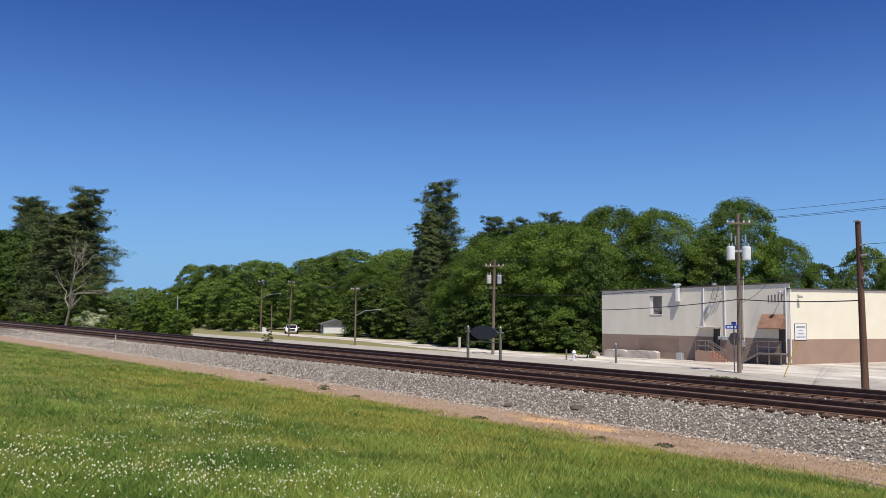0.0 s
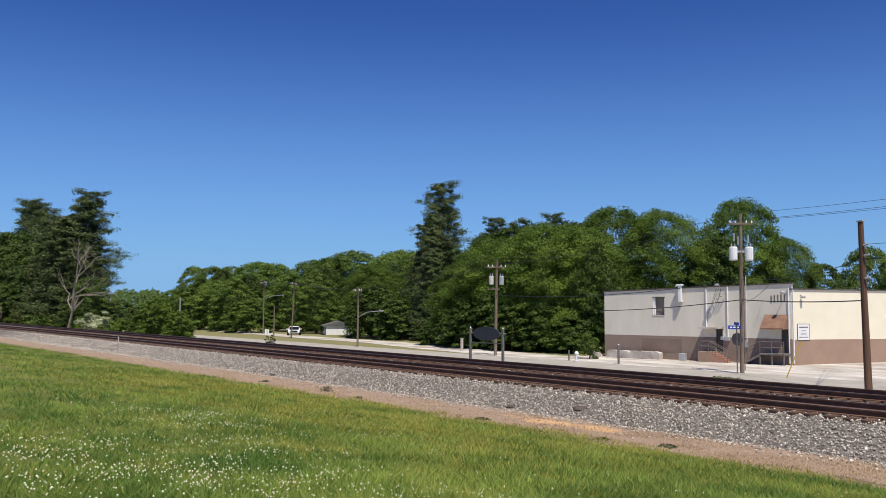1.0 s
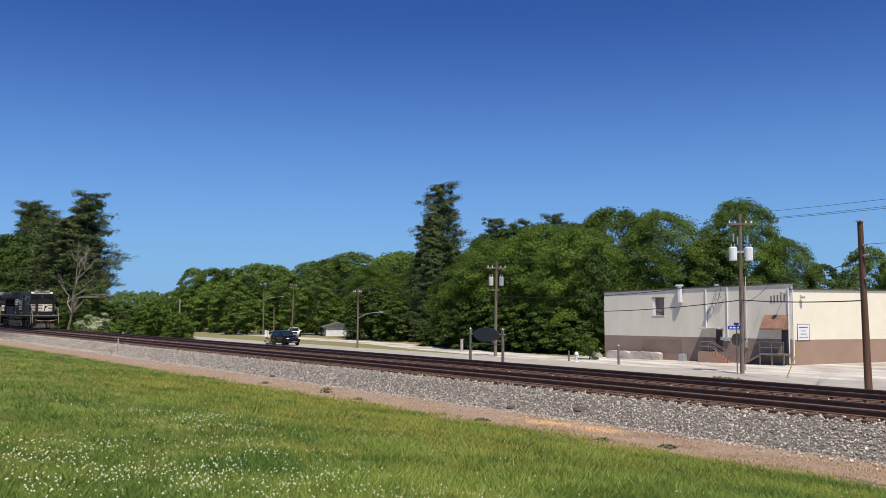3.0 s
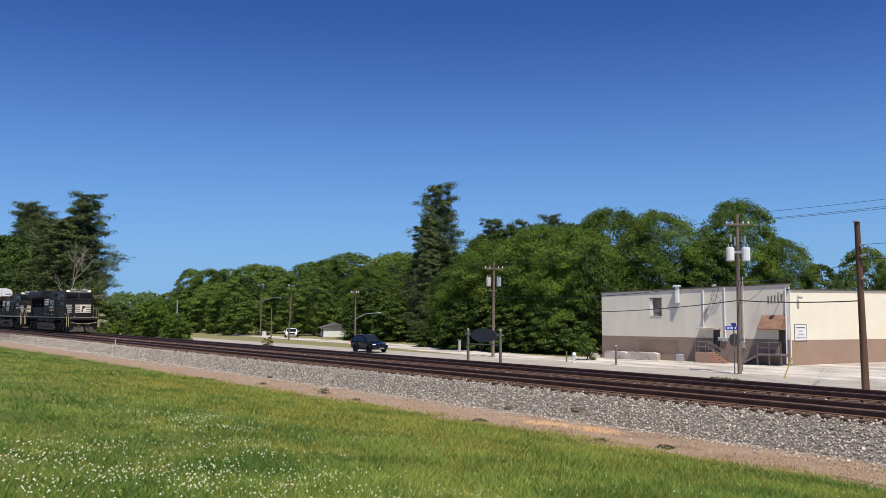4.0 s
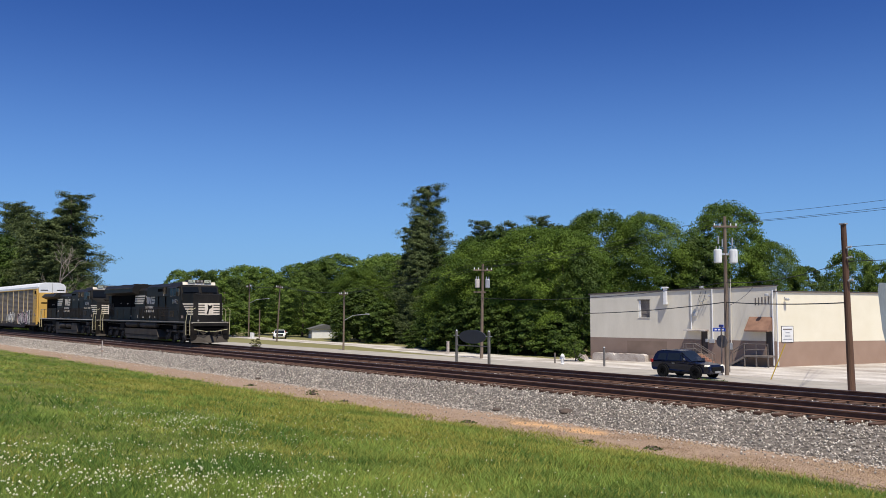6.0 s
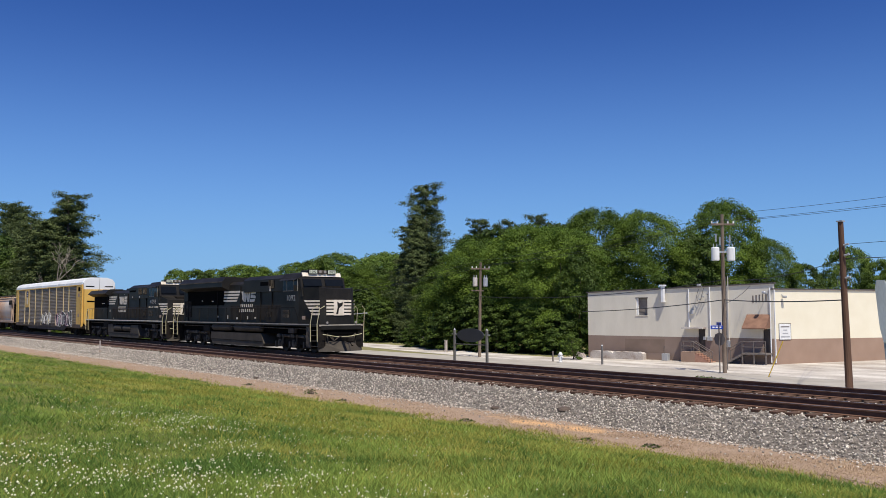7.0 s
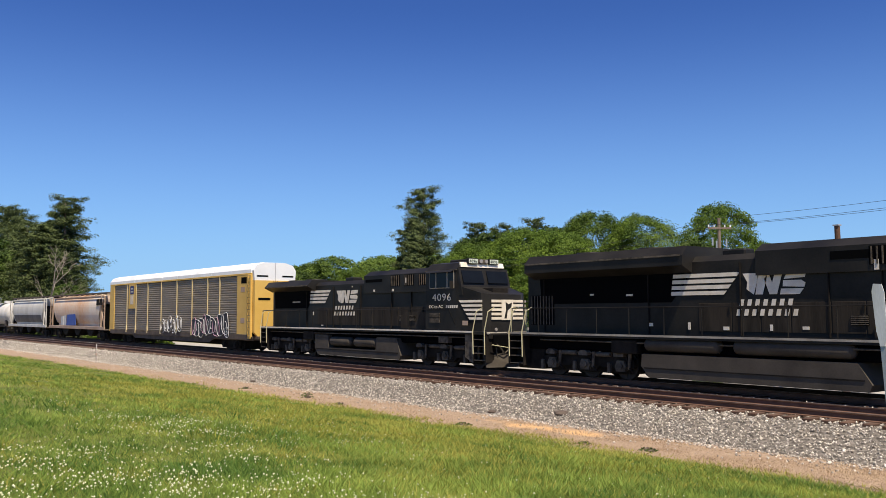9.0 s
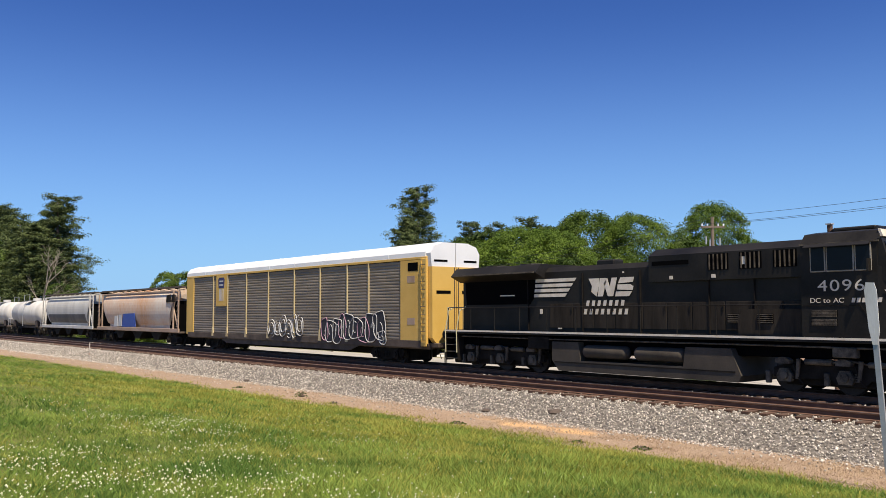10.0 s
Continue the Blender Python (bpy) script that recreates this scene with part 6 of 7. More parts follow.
def build_warehouse():
    ob = thing("warehouse", Matrix(), "low cream painted block warehouse with a tan base band", "warehouse")
    W = on_wall(WA, WB)
    L = (WB - WA).length

    def add(name, bm, m, label="", parent=ob, frame_=W):
        o = part(name, bm, m, parent, label)
        if parent is ob:
            o.matrix_basis = frame_
        return o

    # street wall, with the window and door openings cut through
    holes = [(4.5, 5.5, 1.98, 3.36), (9.75, 10.3, -0.75, 1.0), (14.72, 15.35, -0.72, 1.02)]

    def wall_cells(L, z0, z1a, z1b, holes, y0=0.0, y1=0.3):
        pieces = []
        xs = sorted({0, L, *[h[0] for h in holes], *[h[1] for h in holes]})
        for a, b in zip(xs, xs[1:]):
            cut = sorted((h[2], h[3]) for h in holes if h[0] <= a + 1e-6 and h[1] >= b - 1e-6)
            z = z0
            for lo, hi in cut:
                lo2, hi2 = max(lo, z0), hi
                if lo2 > z:
                    pieces.append(prism([(a, z), (b, z), (b, lo2), (a, lo2)], y0, y1, None, "y"))
                z = max(z, hi2)
            ta, tb = (z1a + (z1b - z1a) * v / L for v in (a, b))
            if z < min(ta, tb):
                pieces.append(prism([(a, z), (b, z), (b, tb), (a, ta)], y0, y1, None, "y"))
        return pieces

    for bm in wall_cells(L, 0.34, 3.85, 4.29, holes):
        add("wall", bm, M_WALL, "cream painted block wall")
    # lower front wall wears the tan with shade in its colour
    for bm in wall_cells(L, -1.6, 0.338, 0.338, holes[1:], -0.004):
        add("base_wall", bm, M_SHADEDADO, "tan painted lower wall")
    add("coping", prism([(-0.12, 3.85), (L + 0.1, 4.29), (L + 0.1, 4.38), (-0.12, 3.94)], -0.08, 0.35, axis="y"), M_COPING)
    S = on_wall(WB, WC)
    L2 = 20.0
    # side wall wears the cream with sunlight in its colour
    add("side_wall", prism([(0.0, 0.30), (L2, 0.18), (L2, 3.86), (0.0, 3.86)], 0.0, 0.3, axis="y"), M_SUNWALL, "cream block side wall with sunlight in its colour", ob, S)
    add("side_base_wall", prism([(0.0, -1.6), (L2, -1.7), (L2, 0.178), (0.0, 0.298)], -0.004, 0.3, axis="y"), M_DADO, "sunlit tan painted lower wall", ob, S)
    add("side_coping", box(-0.1, L2, -0.09, 0.3, 3.86, 3.95), M_COPING, "", ob, S)
    add("paint_patch", box(3.45, 6.95, -0.012, -0.005, -0.95, 0.12), M_PATCH, "darker repainted patch on the wall")
    rest = prism([(WA.x + 0.1, WA.y + 0.4), (WB.x - 0.5, WB.y + 0.3), (WC.x - 0.4, WC.y), (WC.x - 0.2, WC.y + 0.8), (WD.x, WD.y), (WA.x + 0.05, WA.y + 0.5)], -1.5, 3.7, axis="z")
    o = part("rear_block", rest, M_WALL, ob)
    part("roof", prism([(WA.x + 0.1, WA.y + 0.35), (WB.x - 0.3, WB.y + 0.35), (WC.x - 0.3, WC.y + 0.5), (WD.x, WD.y)], 3.7, 3.8, axis="z"), M_ROOF, ob)
    # window
    win = add("window", box(4.5, 5.5, 0.2, 0.24, 1.98, 3.36), M_WINDARK, "window recess as a dark brown-grey panel with pale reveals")
    part("frame", box(4.46, 4.66, 0.05, 0.2, 1.98, 3.36, 0.01), M_WHITE, win)
    part("lintel", box(4.44, 5.56, -0.02, 0.1, 3.36, 3.42), M_COPING, win)
    part("sill", box(4.45, 5.55, -0.04, 0.2, 1.94, 1.98, 0.01), M_WALL, win)
    part("flap", prism([(4.6, 2.35), (5.45, 2.2), (5.4, 3.3), (4.6, 3.3)], 0.17, 0.2, axis="y"), M_WINDARK, win)
    # vent duct, conduits, boxes and lamps
    d = add("vent_duct", box(6.87, 7.1, -0.34, -0.004, 3.0, 3.15, 0.02), M_WHITE, "white vent duct through the parapet")
    part("duct_riser", box(6.85, 7.12, -0.36, -0.1, 3.0, 4.28, 0.03), M_WHITE, d)
    part("duct_cap", box(6.76, 7.2, -0.44, -0.02, 4.26, 4.38, 0.03), M_WHITE, d)
    for x, z0, z1 in ((9.04, 0.95, 4.0), (10.74, 0.3, 4.15), (15.3, -1.4, 4.0)):
        add("conduit", tube((x, -0.06, z0), (x, -0.06, z1), 0.05, None, 8), M_WHITE, "white vertical conduit")
    for x, z, w, h in ((9.2, 2.1, 0.22, 0.3), (10.5, 0.1, 0.4, 0.3), (10.2, 0.15, 0.2, 0.25), (12.0, -0.35, 0.28, 0.5)):
        add("meter_box", box(x, x + w, -0.2, -0.004, z, z + h, 0.02), M_GREYSTEEL, "small grey meter box")
    for x, z in ((10.15, 4.15), (15.1, 3.5)):
        p = add("wall_lamp", pipe([(x, -0.0, z), (x, -0.5, z + 0.2)], 0.03, 6), M_GREYSTEEL)
        part("lamp_head", box(x - 0.12, x + 0.12, -0.75, -0.4, z + 0.05, z + 0.25, 0.05), M_GREYSTEEL, p)
    add("service_mast", tube((12.2, -0.08, -0.3), (12.2, -0.08, 4.9), 0.03, None, 8), M_WALL)
    for i in range(3):
        add("insulator", tube((10.0 + 0.3 * i, -0.1, 3.2 + 0.2 * i), (10.0 + 0.3 * i, -0.35, 3.25 + 0.2 * i), 0.05, None, 6), M_GREYSTEEL)
    add("drooping_cable", pipe([(9.9, -0.1, 4.0), (9.7, -0.12, 3.4), (9.9, -0.12, 2.9), (10.1, -0.12, 3.3), (10.3, -0.1, 4.1)], 0.015, 5), M_BLACKWIRE)
    # number on the parapet, shown as plain bars
    for i in range(5):
        x = 14.0 + i * 0.24
        add("number_bar", prism([(x, 2.92 + i * 0.03), (x + 0.09, 2.92 + i * 0.03), (x + 0.09, 3.45 + i * 0.03), (x, 3.45 + i * 0.03)], -0.02, 0.001, axis="y"), M_RAILGREY, "grey bar on the wall")
    # first door with canopy, landing and steps
    add("door_jamb", box(9.75, 10.3, 0.12, 0.2, -0.75, 1.0), M_SHADEDOOR, "dark recessed door")
    add("door_canopy", prism([(8.72, 0.98), (10.4, 0.98), (10.4, 1.10), (8.72, 1.10)], -0.75, 0.0, axis="y"), M_CONC, "flat concrete canopy")
    st = add("stair", box(8.75, 9.9, -1.0, -0.004, -1.5, -0.72, 0.01), M_DADO, "concrete stair with red treads and rails")
    for i in range(5):
        part("tread", box(9.9 + i * 0.24, 10.14 + i * 0.24, -1.0, -0.05, -1.5, -0.86 - i * 0.14, 0.01), M_REDSTEP, st)
    for y in (-1.0, -0.55):
        part("stair_rail", pipe([(8.8, y, -0.72), (8.8, y, 0.05), (9.75, y, 0.05), (11.1, y, -0.72), (11.1, y, -1.48)], 0.03, 6), M_RAILGREY, st)
        part("mid_rail", pipe([(8.8, y, -0.32), (9.75, y, -0.32), (11.1, y, -1.1)], 0.025, 6), M_RAILGREY, st)
        part("newel", tube((9.6, y, -0.72), (9.6, y, 0.05), 0.03, None, 6), M_RAILGREY, st)
    # corner door with rust-coloured awning, landing and long stair
    add("corner_door", box(14.72, 15.35, 0.12, 0.2, -0.72, 1.02), M_SHADEDOOR, "dark recessed door")
    aw = add("awning", prism([(-0.0, 2.08), (-1.0, 1.12), (-1.0, 1.02), (0.0, 1.98)], 13.55, 15.25), M_RUSTAWN, "rust-brown sloped metal awning")
    for x in (13.55, 15.22):
        part("awning_side", prism([(-0.005, 1.1), (-1.0, 1.02), (-0.005, 1.99)], x, x + 0.03), M_RUSTAWN, aw)
    ld = add("landing", box(13.6, 15.4, -1.3, -0.004, -0.8, -0.68, 0.01), M_RAILGREY, "steel landing with rails and stair")
    for x in (13.65, 14.5, 15.35):
        part("landing_leg", box(x - 0.04, x + 0.04, -1.28, -1.2, -1.5, -0.8), M_RAILGREY, ld)
    for z in (-0.25, 0.15):
        part("landing_rail", pipe([(13.65, -1.27, z), (15.38, -1.27, z)], 0.028, 6), M_RAILGREY, ld)
    for x in (13.65, 14.5, 15.36):
        part("landing_post", tube((x, -1.27, -0.7), (x, -1.27, 0.15), 0.028, None, 6), M_RAILGREY, ld)
    for i in range(5):
        part("tread", box(13.35 - i * 0.25, 13.6 - i * 0.25, -1.25, -0.3, -0.88 - i * 0.14, -0.83 - i * 0.14), M_RAILGREY, ld)
    for y in (-1.25, -0.3):
        part("stair_rail", pipe([(13.62, y, 0.15), (12.35, y, -0.6), (12.35, y, -1.48)], 0.028, 6), M_RAILGREY, ld)
        part("stringer", prism([(13.6, -0.72), (12.25, -1.5), (12.45, -1.5), (13.6, -0.9)], y - 0.03, y + 0.03, axis="y"), M_RAILGREY, ld)
    # notice on the sunlit wall: unreadable text as bars
    nt = add("notice_board", box(0.5, 1.62, -0.04, -0.004, 0.26, 1.38, 0.01), M_WHITE, "white notice board with unreadable dark bars", ob, S)
    part("notice_edge", box(0.46, 1.66, -0.03, -0.003, 0.22, 1.42), M_SHADEDOOR, nt)
    for i, (a, b) in enumerate(((0.62, 1.48), (0.85, 1.25), (0.8, 1.32), (0.62, 1.5))):
        part("text_bar", box(a, b, -0.046, -0.038, 1.14 - i * 0.24, 1.22 - i * 0.24), M_GREYSTEEL if i else M_RAILGREY, nt)
    fl = add("flood_lamp", box(0.75, 1.0, -0.4, -0.1, 3.25, 3.42, 0.05), M_GREYSTEEL, "grey flood lamp", ob, S)
    part("lamp_arm", tube((0.87, -0.2, 3.35), (0.87, 0.0, 3.5), 0.03, None, 6), M_GREYSTEEL, fl)
    add("downpipe", box(0.02, 0.1, -0.09, -0.005, -1.4, 3.86), M_WHITE, "white corner downpipe", ob, S)


def build_lot_things():
    W = on_wall(WA, WB)
    ob = thing("loading_curb", W, "long spalled concrete barrier block beside the wall", "concrete barrier")
    rs = random.Random(5)
    top = [(0.75 + i * 0.158, -0.92 + 0.05 * rs.random() - (0.14 if i in (0, 13, 30) else 0)) for i in range(31)]
    bm = prism([(5.49, -1.5), *reversed(top), (0.72, -1.5)], -0.92, -0.3, axis="y")
    part("block", bm, M_CONC, ob)
    bm = prism([(-0.7, -1.5), (0.15, -1.5), (0.0, -1.25), (-0.35, -0.95), (-0.5, -1.1)], -1.0, -0.5, axis="y")
    o = part("rubble_slab", bm, M_CONC)
    o.matrix_world = W
    tagged(o, "broken pale concrete slab on the lot", "rubble")
    o = thing("trash_bin", W, "small grey steel bin beside the wall", "bin")
    part("body", box(7.0, 7.5, -0.7, -0.25, -1.5, -0.95, 0.03), M_GREYSTEEL, o)
    part("pump_handle", pipe([(7.15, -0.5, -0.95), (7.12, -0.5, -0.5), (7.2, -0.5, -0.35)], 0.03, 6), M_RAILGREY, o)
    # bollard by the road, hydrant, short post
    b = thing("bollard", pose(-43.0, 48.0, -1.5), "grey steel pipe bollard", "bollard")
    part("pipe", tube((0, 0, 0), (0, 0, 1.35), 0.08, None, 10), M_SIGNPOST, b)
    part("cap", tube((0, 0, 1.35), (0, 0, 1.42), 0.09, 0.04, 10), M_GREYSTEEL, b)
    h = thing("fire_hydrant", pose(-46.6, 47.4, -1.5), "white painted fire hydrant", "hydrant")
    part("barrel", lathe([(0, 0.14), (0.05, 0.16), (0.08, 0.12), (0.55, 0.12), (0.58, 0.17), (0.63, 0.17), (0.75, 0.1), (0.8, 0.04)], 12, None, Matrix.Rotation(math.pi / 2, 4, "X")), M_WHITE, h)
    for s in (-1, 1):
        part("outlet", tube((0, 0, 0.45), (s * 0.24, 0, 0.45), 0.07, None, 8), M_WHITE, h)
    p = thing("marker_post", pose(-48.0, 48.0, -1.5), "short dark steel post", "post")
    part("stake", tube((0, 0, 0), (0, 0, 0.8), 0.06, None, 8), M_RAILGREY, p)
    # street name sign over the back of an octagonal sign
    s = thing("street_sign", pose(-32.6, 47.2, -1.5), "blue street name sign above a dark octagonal sign back", "street sign")
    part("post", tube((0, 0, 0), (0, 0, 3.1), 0.04, None, 8), M_RAILGREY, s)
    part("octagon", tube((0, 0.04, 2.1), (0, 0.07, 2.1), 0.42, None, 8), M_RAILGREY, s)
    pl = part("name_plate", box(-0.5, 0.25, -0.02, 0.02, 2.72, 2.95, 0.005), M_BLUESIGN, s)
    pl.rotation_euler.z = radians(40)
    pl2 = part("name_plate", box(-0.3, 0.3, -0.02, 0.02, 2.97, 3.15, 0.005), M_BLUESIGN, s)
    pl2.rotation_euler.z = radians(-30)
    for i in range(3):
        part("text_bar", box(-0.4 + i * 0.2, -0.26 + i * 0.2, -0.026, -0.019, 2.79, 2.88), M_WHITE, pl)
    g = thing("guy_wire", pose(-28.9, 46.6, -1.5), "yellow plastic guy wire guard leaning from the ground", "guy wire")
    part("guard", tube((0, 0, 0), (0.80, 0.3, 2.1), 0.032, None, 8), M_YELLOWGUY, g)
    # large oval sign seen from behind
    o = thing("oval_sign", pose(-46.45, 38.5, -1.45), "dark oval sign board between two grey posts", "sign", "")
    for x in (-1.74, 1.74):
        p = part("post", box(x - 0.08, x + 0.08, -0.08, 0.08, 0, 2.55, 0.02), M_SIGNPOST, o)
        part("bracket", box(x - 0.3, x + 0.3, -0.03, 0.03, 2.2, 2.26), M_GREYSTEEL, p)
        part("finial", tube((x, 0, 2.55), (x, 0, 2.66), 0.07, 0.01, 8), M_GREYSTEEL, p)
    bm = prism([(1.42 * math.cos(a), 2.18 + 0.47 * math.sin(a)) for a in np.linspace(0, 2 * math.pi, 40, endpoint=False)], -0.04, 0.04, axis="y")
    part("board", bm, M_DARKSIGN, o, "dark slate oval board")
    part("crossbar", box(-1.7, 1.7, -0.03, 0.03, 1.52, 1.58), M_SIGNPOST, o)
    # shrub by the warehouse, trackside posts
    m = thing("milepost", pose(-63.9, 18.9, -0.72), "thin pale wooden stake at the ballast edge", "post")
    part("stake", box(-0.035, 0.035, -0.035, 0.035, 0, 1.12, 0.01), M_CONC, m)
    part("stain", box(-0.037, 0.037, -0.037, 0.037, 0.3, 0.45), M_RUSTTAN, m)
    w = thing("whistle_post", pose(-7.40, 16.0, -0.75, 0, -3.2, 0), "pale weathered steel marker post with a long blade", "marker post")
    part("post", prism([(-0.045, 0), (0.045, 0), (0.05, 3.0), (-0.05, 3.0)], -0.02, 0.02, axis="y"), M_GREYSTEEL, w)
    bl = part("blade", prism([(-0.045, 2.62), (0.045, 2.62), (0.10, 2.85), (0.115, 3.6), (0.08, 3.74), (-0.07, 3.76), (-0.11, 3.62), (-0.09, 2.9)], -0.035, -0.021, axis="y"), M_WHITEWASH, w, "whitewashed blade with worn edges")
    for x, y, r in ((-19.2, 19.7, 0.24), (-23.9, 19.8, 0.14), (-21.9, 19.2, 0.16), (-39.0, 18.9, 0.13)):
        bm = bmesh.new()
        bmesh.ops.create_icosphere(bm, subdivisions=2, radius=r)
        for v in bm.verts:
            v.co *= 1 + 0.3 * noise.noise(v.co * 6 + Vector((x, y, 0)))
            v.co.z *= 0.5
        rk = part("rock", bm, M_FRAME)
        rk.location = (x, y, -0.62 if y > 19.5 else -0.76)
        tagged(rk, "dark angular rock lying on the ballast edge", "rock", "trackside rocks")


# ---- poles and wires ----
def pole(x, y, h, r, m, label, lean=0.0, arms=(), z=-1.5):
    ob = thing("utility_pole", pose(x, y, z, 0, lean, 0), label, "utility pole", "utility poles along the road")
    part("shaft", tube((0, 0, -0.3), (0, 0, h), r, r * 0.72, 12), m, ob, smooth=False)
    for az, half in arms:
        c = part("crossarm", box(-half, half, -0.14, -0.04, az - 0.06, az + 0.06, 0.01), M_WOODPOLE, ob)
        for k in (-0.9, -0.45, 0.45, 0.9):
            part("insulator", tube((half * k, -0.09, az + 0.06), (half * k, -0.09, az + 0.22), 0.045, 0.03, 8), M_WHITE, c)
    return ob


def transformer(parent, x, z, h=0.95, r=0.28, m=None):
    t = part("transformer", lathe([(0, r * 0.9), (0.05, r), (h - 0.06, r), (h, r * 0.85)], 16, None, Matrix.Translation((x, -0.12, z)) @ Matrix.Rotation(math.pi / 2, 4, "X")), m or M_WHITE, parent, "pale steel transformer can")
    for k in (-0.1, 0.1):
        part("bushing", tube((x + k, -0.12, z + h), (x + k, -0.12, z + h + 0.22), 0.035, 0.025, 8), M_GREYSTEEL, t)
    return t


def cable(name, a, b, sag, r=0.011, label="thin black overhead wire", n=14):
    a, b = Vector(a), Vector(b)
    pts = []
    for i in range(n + 1):
        t = i / n
        p = a.lerp(b, t)
        p.z -= sag * 4 * t * (1 - t)
        pts.append(p)
    tagged(part(name, pipe(pts, r, 5), M_BLACKWIRE), label, "overhead wire", "overhead wires")


def build_poles():
    a = pole(-32.46, 47.5, 9.95, 0.135, M_WOODPOLE, "grey wooden utility pole with two white transformers", 0.4, ((9.3, 0.75),))
    a.rotation_euler.z = radians(52)
    for x in (-0.5, 0.48):
        transformer(a, x, 7.0, 0.85, 0.25)
    for x, z in ((-0.45, 8.2), (0.42, 8.1), (-0.2, 8.0)):
        part("fuse_cutout", tube((x, -0.1, z), (x, -0.12, z + 0.5), 0.05, None, 8), M_GREYSTEEL, a)
    part("riser_conduit", tube((0.16, -0.06, 0.2), (0.13, -0.06, 6.0), 0.03, None, 8), M_RAILGREY, a)
    part("bracket", box(-0.5, 0.5, -0.1, 0.06, 7.5, 7.62), M_GREYSTEEL, a)
    b = pole(-21.4, 41.4, 8.1, 0.18, M_REDPOLE, "brown creosoted utility pole leaning slightly", -1.1, (), -1.35)
    part("top_cap", box(-0.15, 0.15, -0.15, 0.15, 8.06, 8.12), M_GREYSTEEL, b)
    for z in (5.3, 6.4, 6.9):
        part("insulator", tube((0.15, -0.1, z), (0.4, -0.1, z + 0.05), 0.05, None, 8), M_GREYSTEEL, b)
    c = pole(-56.6, 47.9, 8.0, 0.14, M_WOODPOLE, "brown wooden utility pole with transformers behind the sign", 1.0, ((7.45, 0.8),))
    c.rotation_euler.z = radians(52)
    for x in (-0.45, 0.42):
        transformer(c, x, 5.95, 0.75, 0.2, M_CONC if x < 0 else M_GREYSTEEL)
    part("bracket", box(-0.75, 0.3, -0.1, 0.05, 5.55, 5.65), M_WOODPOLE, c)
    d = pole(-77.3, 46.9, 6.1, 0.105, M_WOODPOLE, "slim wooden pole with crossarm and street lamp", 0.6, ((5.7, 0.8),))
    e = pole(-104.5, 53.2, 7.4, 0.105, M_WOODPOLE, "slim wooden pole leaning over the verge", 6.0, ((7.1, 0.95),))
    f = pole(-124.5, 58.6, 8.2, 0.10, M_WOODPOLE, "grey pole with crossarm and street lamp", 0.3, ((7.7, 1.1),))
    g = pole(-152.5, 66.8, 7.6, 0.14, M_WOODPOLE, "far wooden utility pole", 0.2, ())
    hh = pole(-123.3, 45.0, 5.4, 0.1, M_GREYSTEEL, "thin pale pole among shrubs", 0.5, ())
    k = pole(-117.5, 57.0, 4.2, 0.1, M_WOODPOLE, "short thin pole by the verge", 0.2, ())
    for o, z, ln in ((d, 3.0, 2.2), (f, 5.2, 2.8)):
        arm = part("lamp_arm", pipe([(0, 0, z), (ln * 0.4, 0.6 * ln * 0.4, z + 0.55), (ln, 0.6 * ln, z + 0.7)], 0.035, 6), M_GREYSTEEL, o)
        part("lamp_head", box(ln - 0.1, ln + 0.45, 0.6 * ln - 0.12, 0.6 * ln + 0.12, z + 0.64, z + 0.76, 0.03), M_GREYSTEEL, arm)
    # primary wires from pole to pole, then off towards the viewer's side of the road
    for off, dz in ((-0.5, 0.0), (0.0, 0.45), (0.5, 0.0)):
        cable("overhead_wire", (-56.6 + off * 0.5, 47.9 + off * 0.6, 6.2 + dz), (-32.4 + off * 0.5, 47.5 + off * 0.6, 8.0 + dz), 0.35)
        cable("overhead_wire", (-32.4 + off * 0.5, 47.5 + off * 0.6, 8.0 + dz), (8 + off, 44.5 + off, 9.8 + dz), 0.7)
        cable("overhead_wire", (-77.3 + off * 0.5, 46.9 + off * 0.6, 4.4 + dz * 0.6), (-56.6 + off * 0.5, 47.9 + off * 0.6, 6.2 + dz), 0.3)
        cable("overhead_wire", (-124.5 + off * 0.5, 58.6 + off * 0.6, 6.4), (-104.0 + off * 0.5, 53.2 + off * 0.6, 5.8), 0.25)
        cable("overhead_wire", (-103.8 + off * 0.5, 53.2 + off * 0.6, 5.8), (-77.3 + off * 0.5, 46.9 + off * 0.6, 4.4), 0.3)
    cable("service_cable", (-56.6, 47.9, 3.6), (-32.4, 47.5, 4.3), 0.5, 0.02)
    cable("service_cable", (-32.4, 47.5, 4.3), (-21.5, 41.4, 4.9), 0.35, 0.018)
    cable("service_cable", (-21.4, 41.4, 4.9), (8, 36, 6.2), 0.5, 0.018)
    cable("service_cable", (-21.4, 41.4, 5.6), (8, 36, 7.4), 0.5, 0.012)
    cable("service_cable", (-32.4, 47.5, 3.05), (-50.4, 53.9, 2.3), 0.15, 0.03)
    cable("service_cable", (-32.4, 47.5, 3.05), (-21.5, 41.4, 2.9), 0.1, 0.03)
    cable("service_cable", (-32.4, 47.5, 2.8), (-36.5, 56.8, 4.2), 0.2, 0.015)
    for off in (0.0, 0.5, 1.1):
        cable("guy_cable", (-21.5, 41.4, 5.0), (-29.0 - off, 57.0, 3.9), 0.02, 0.012)


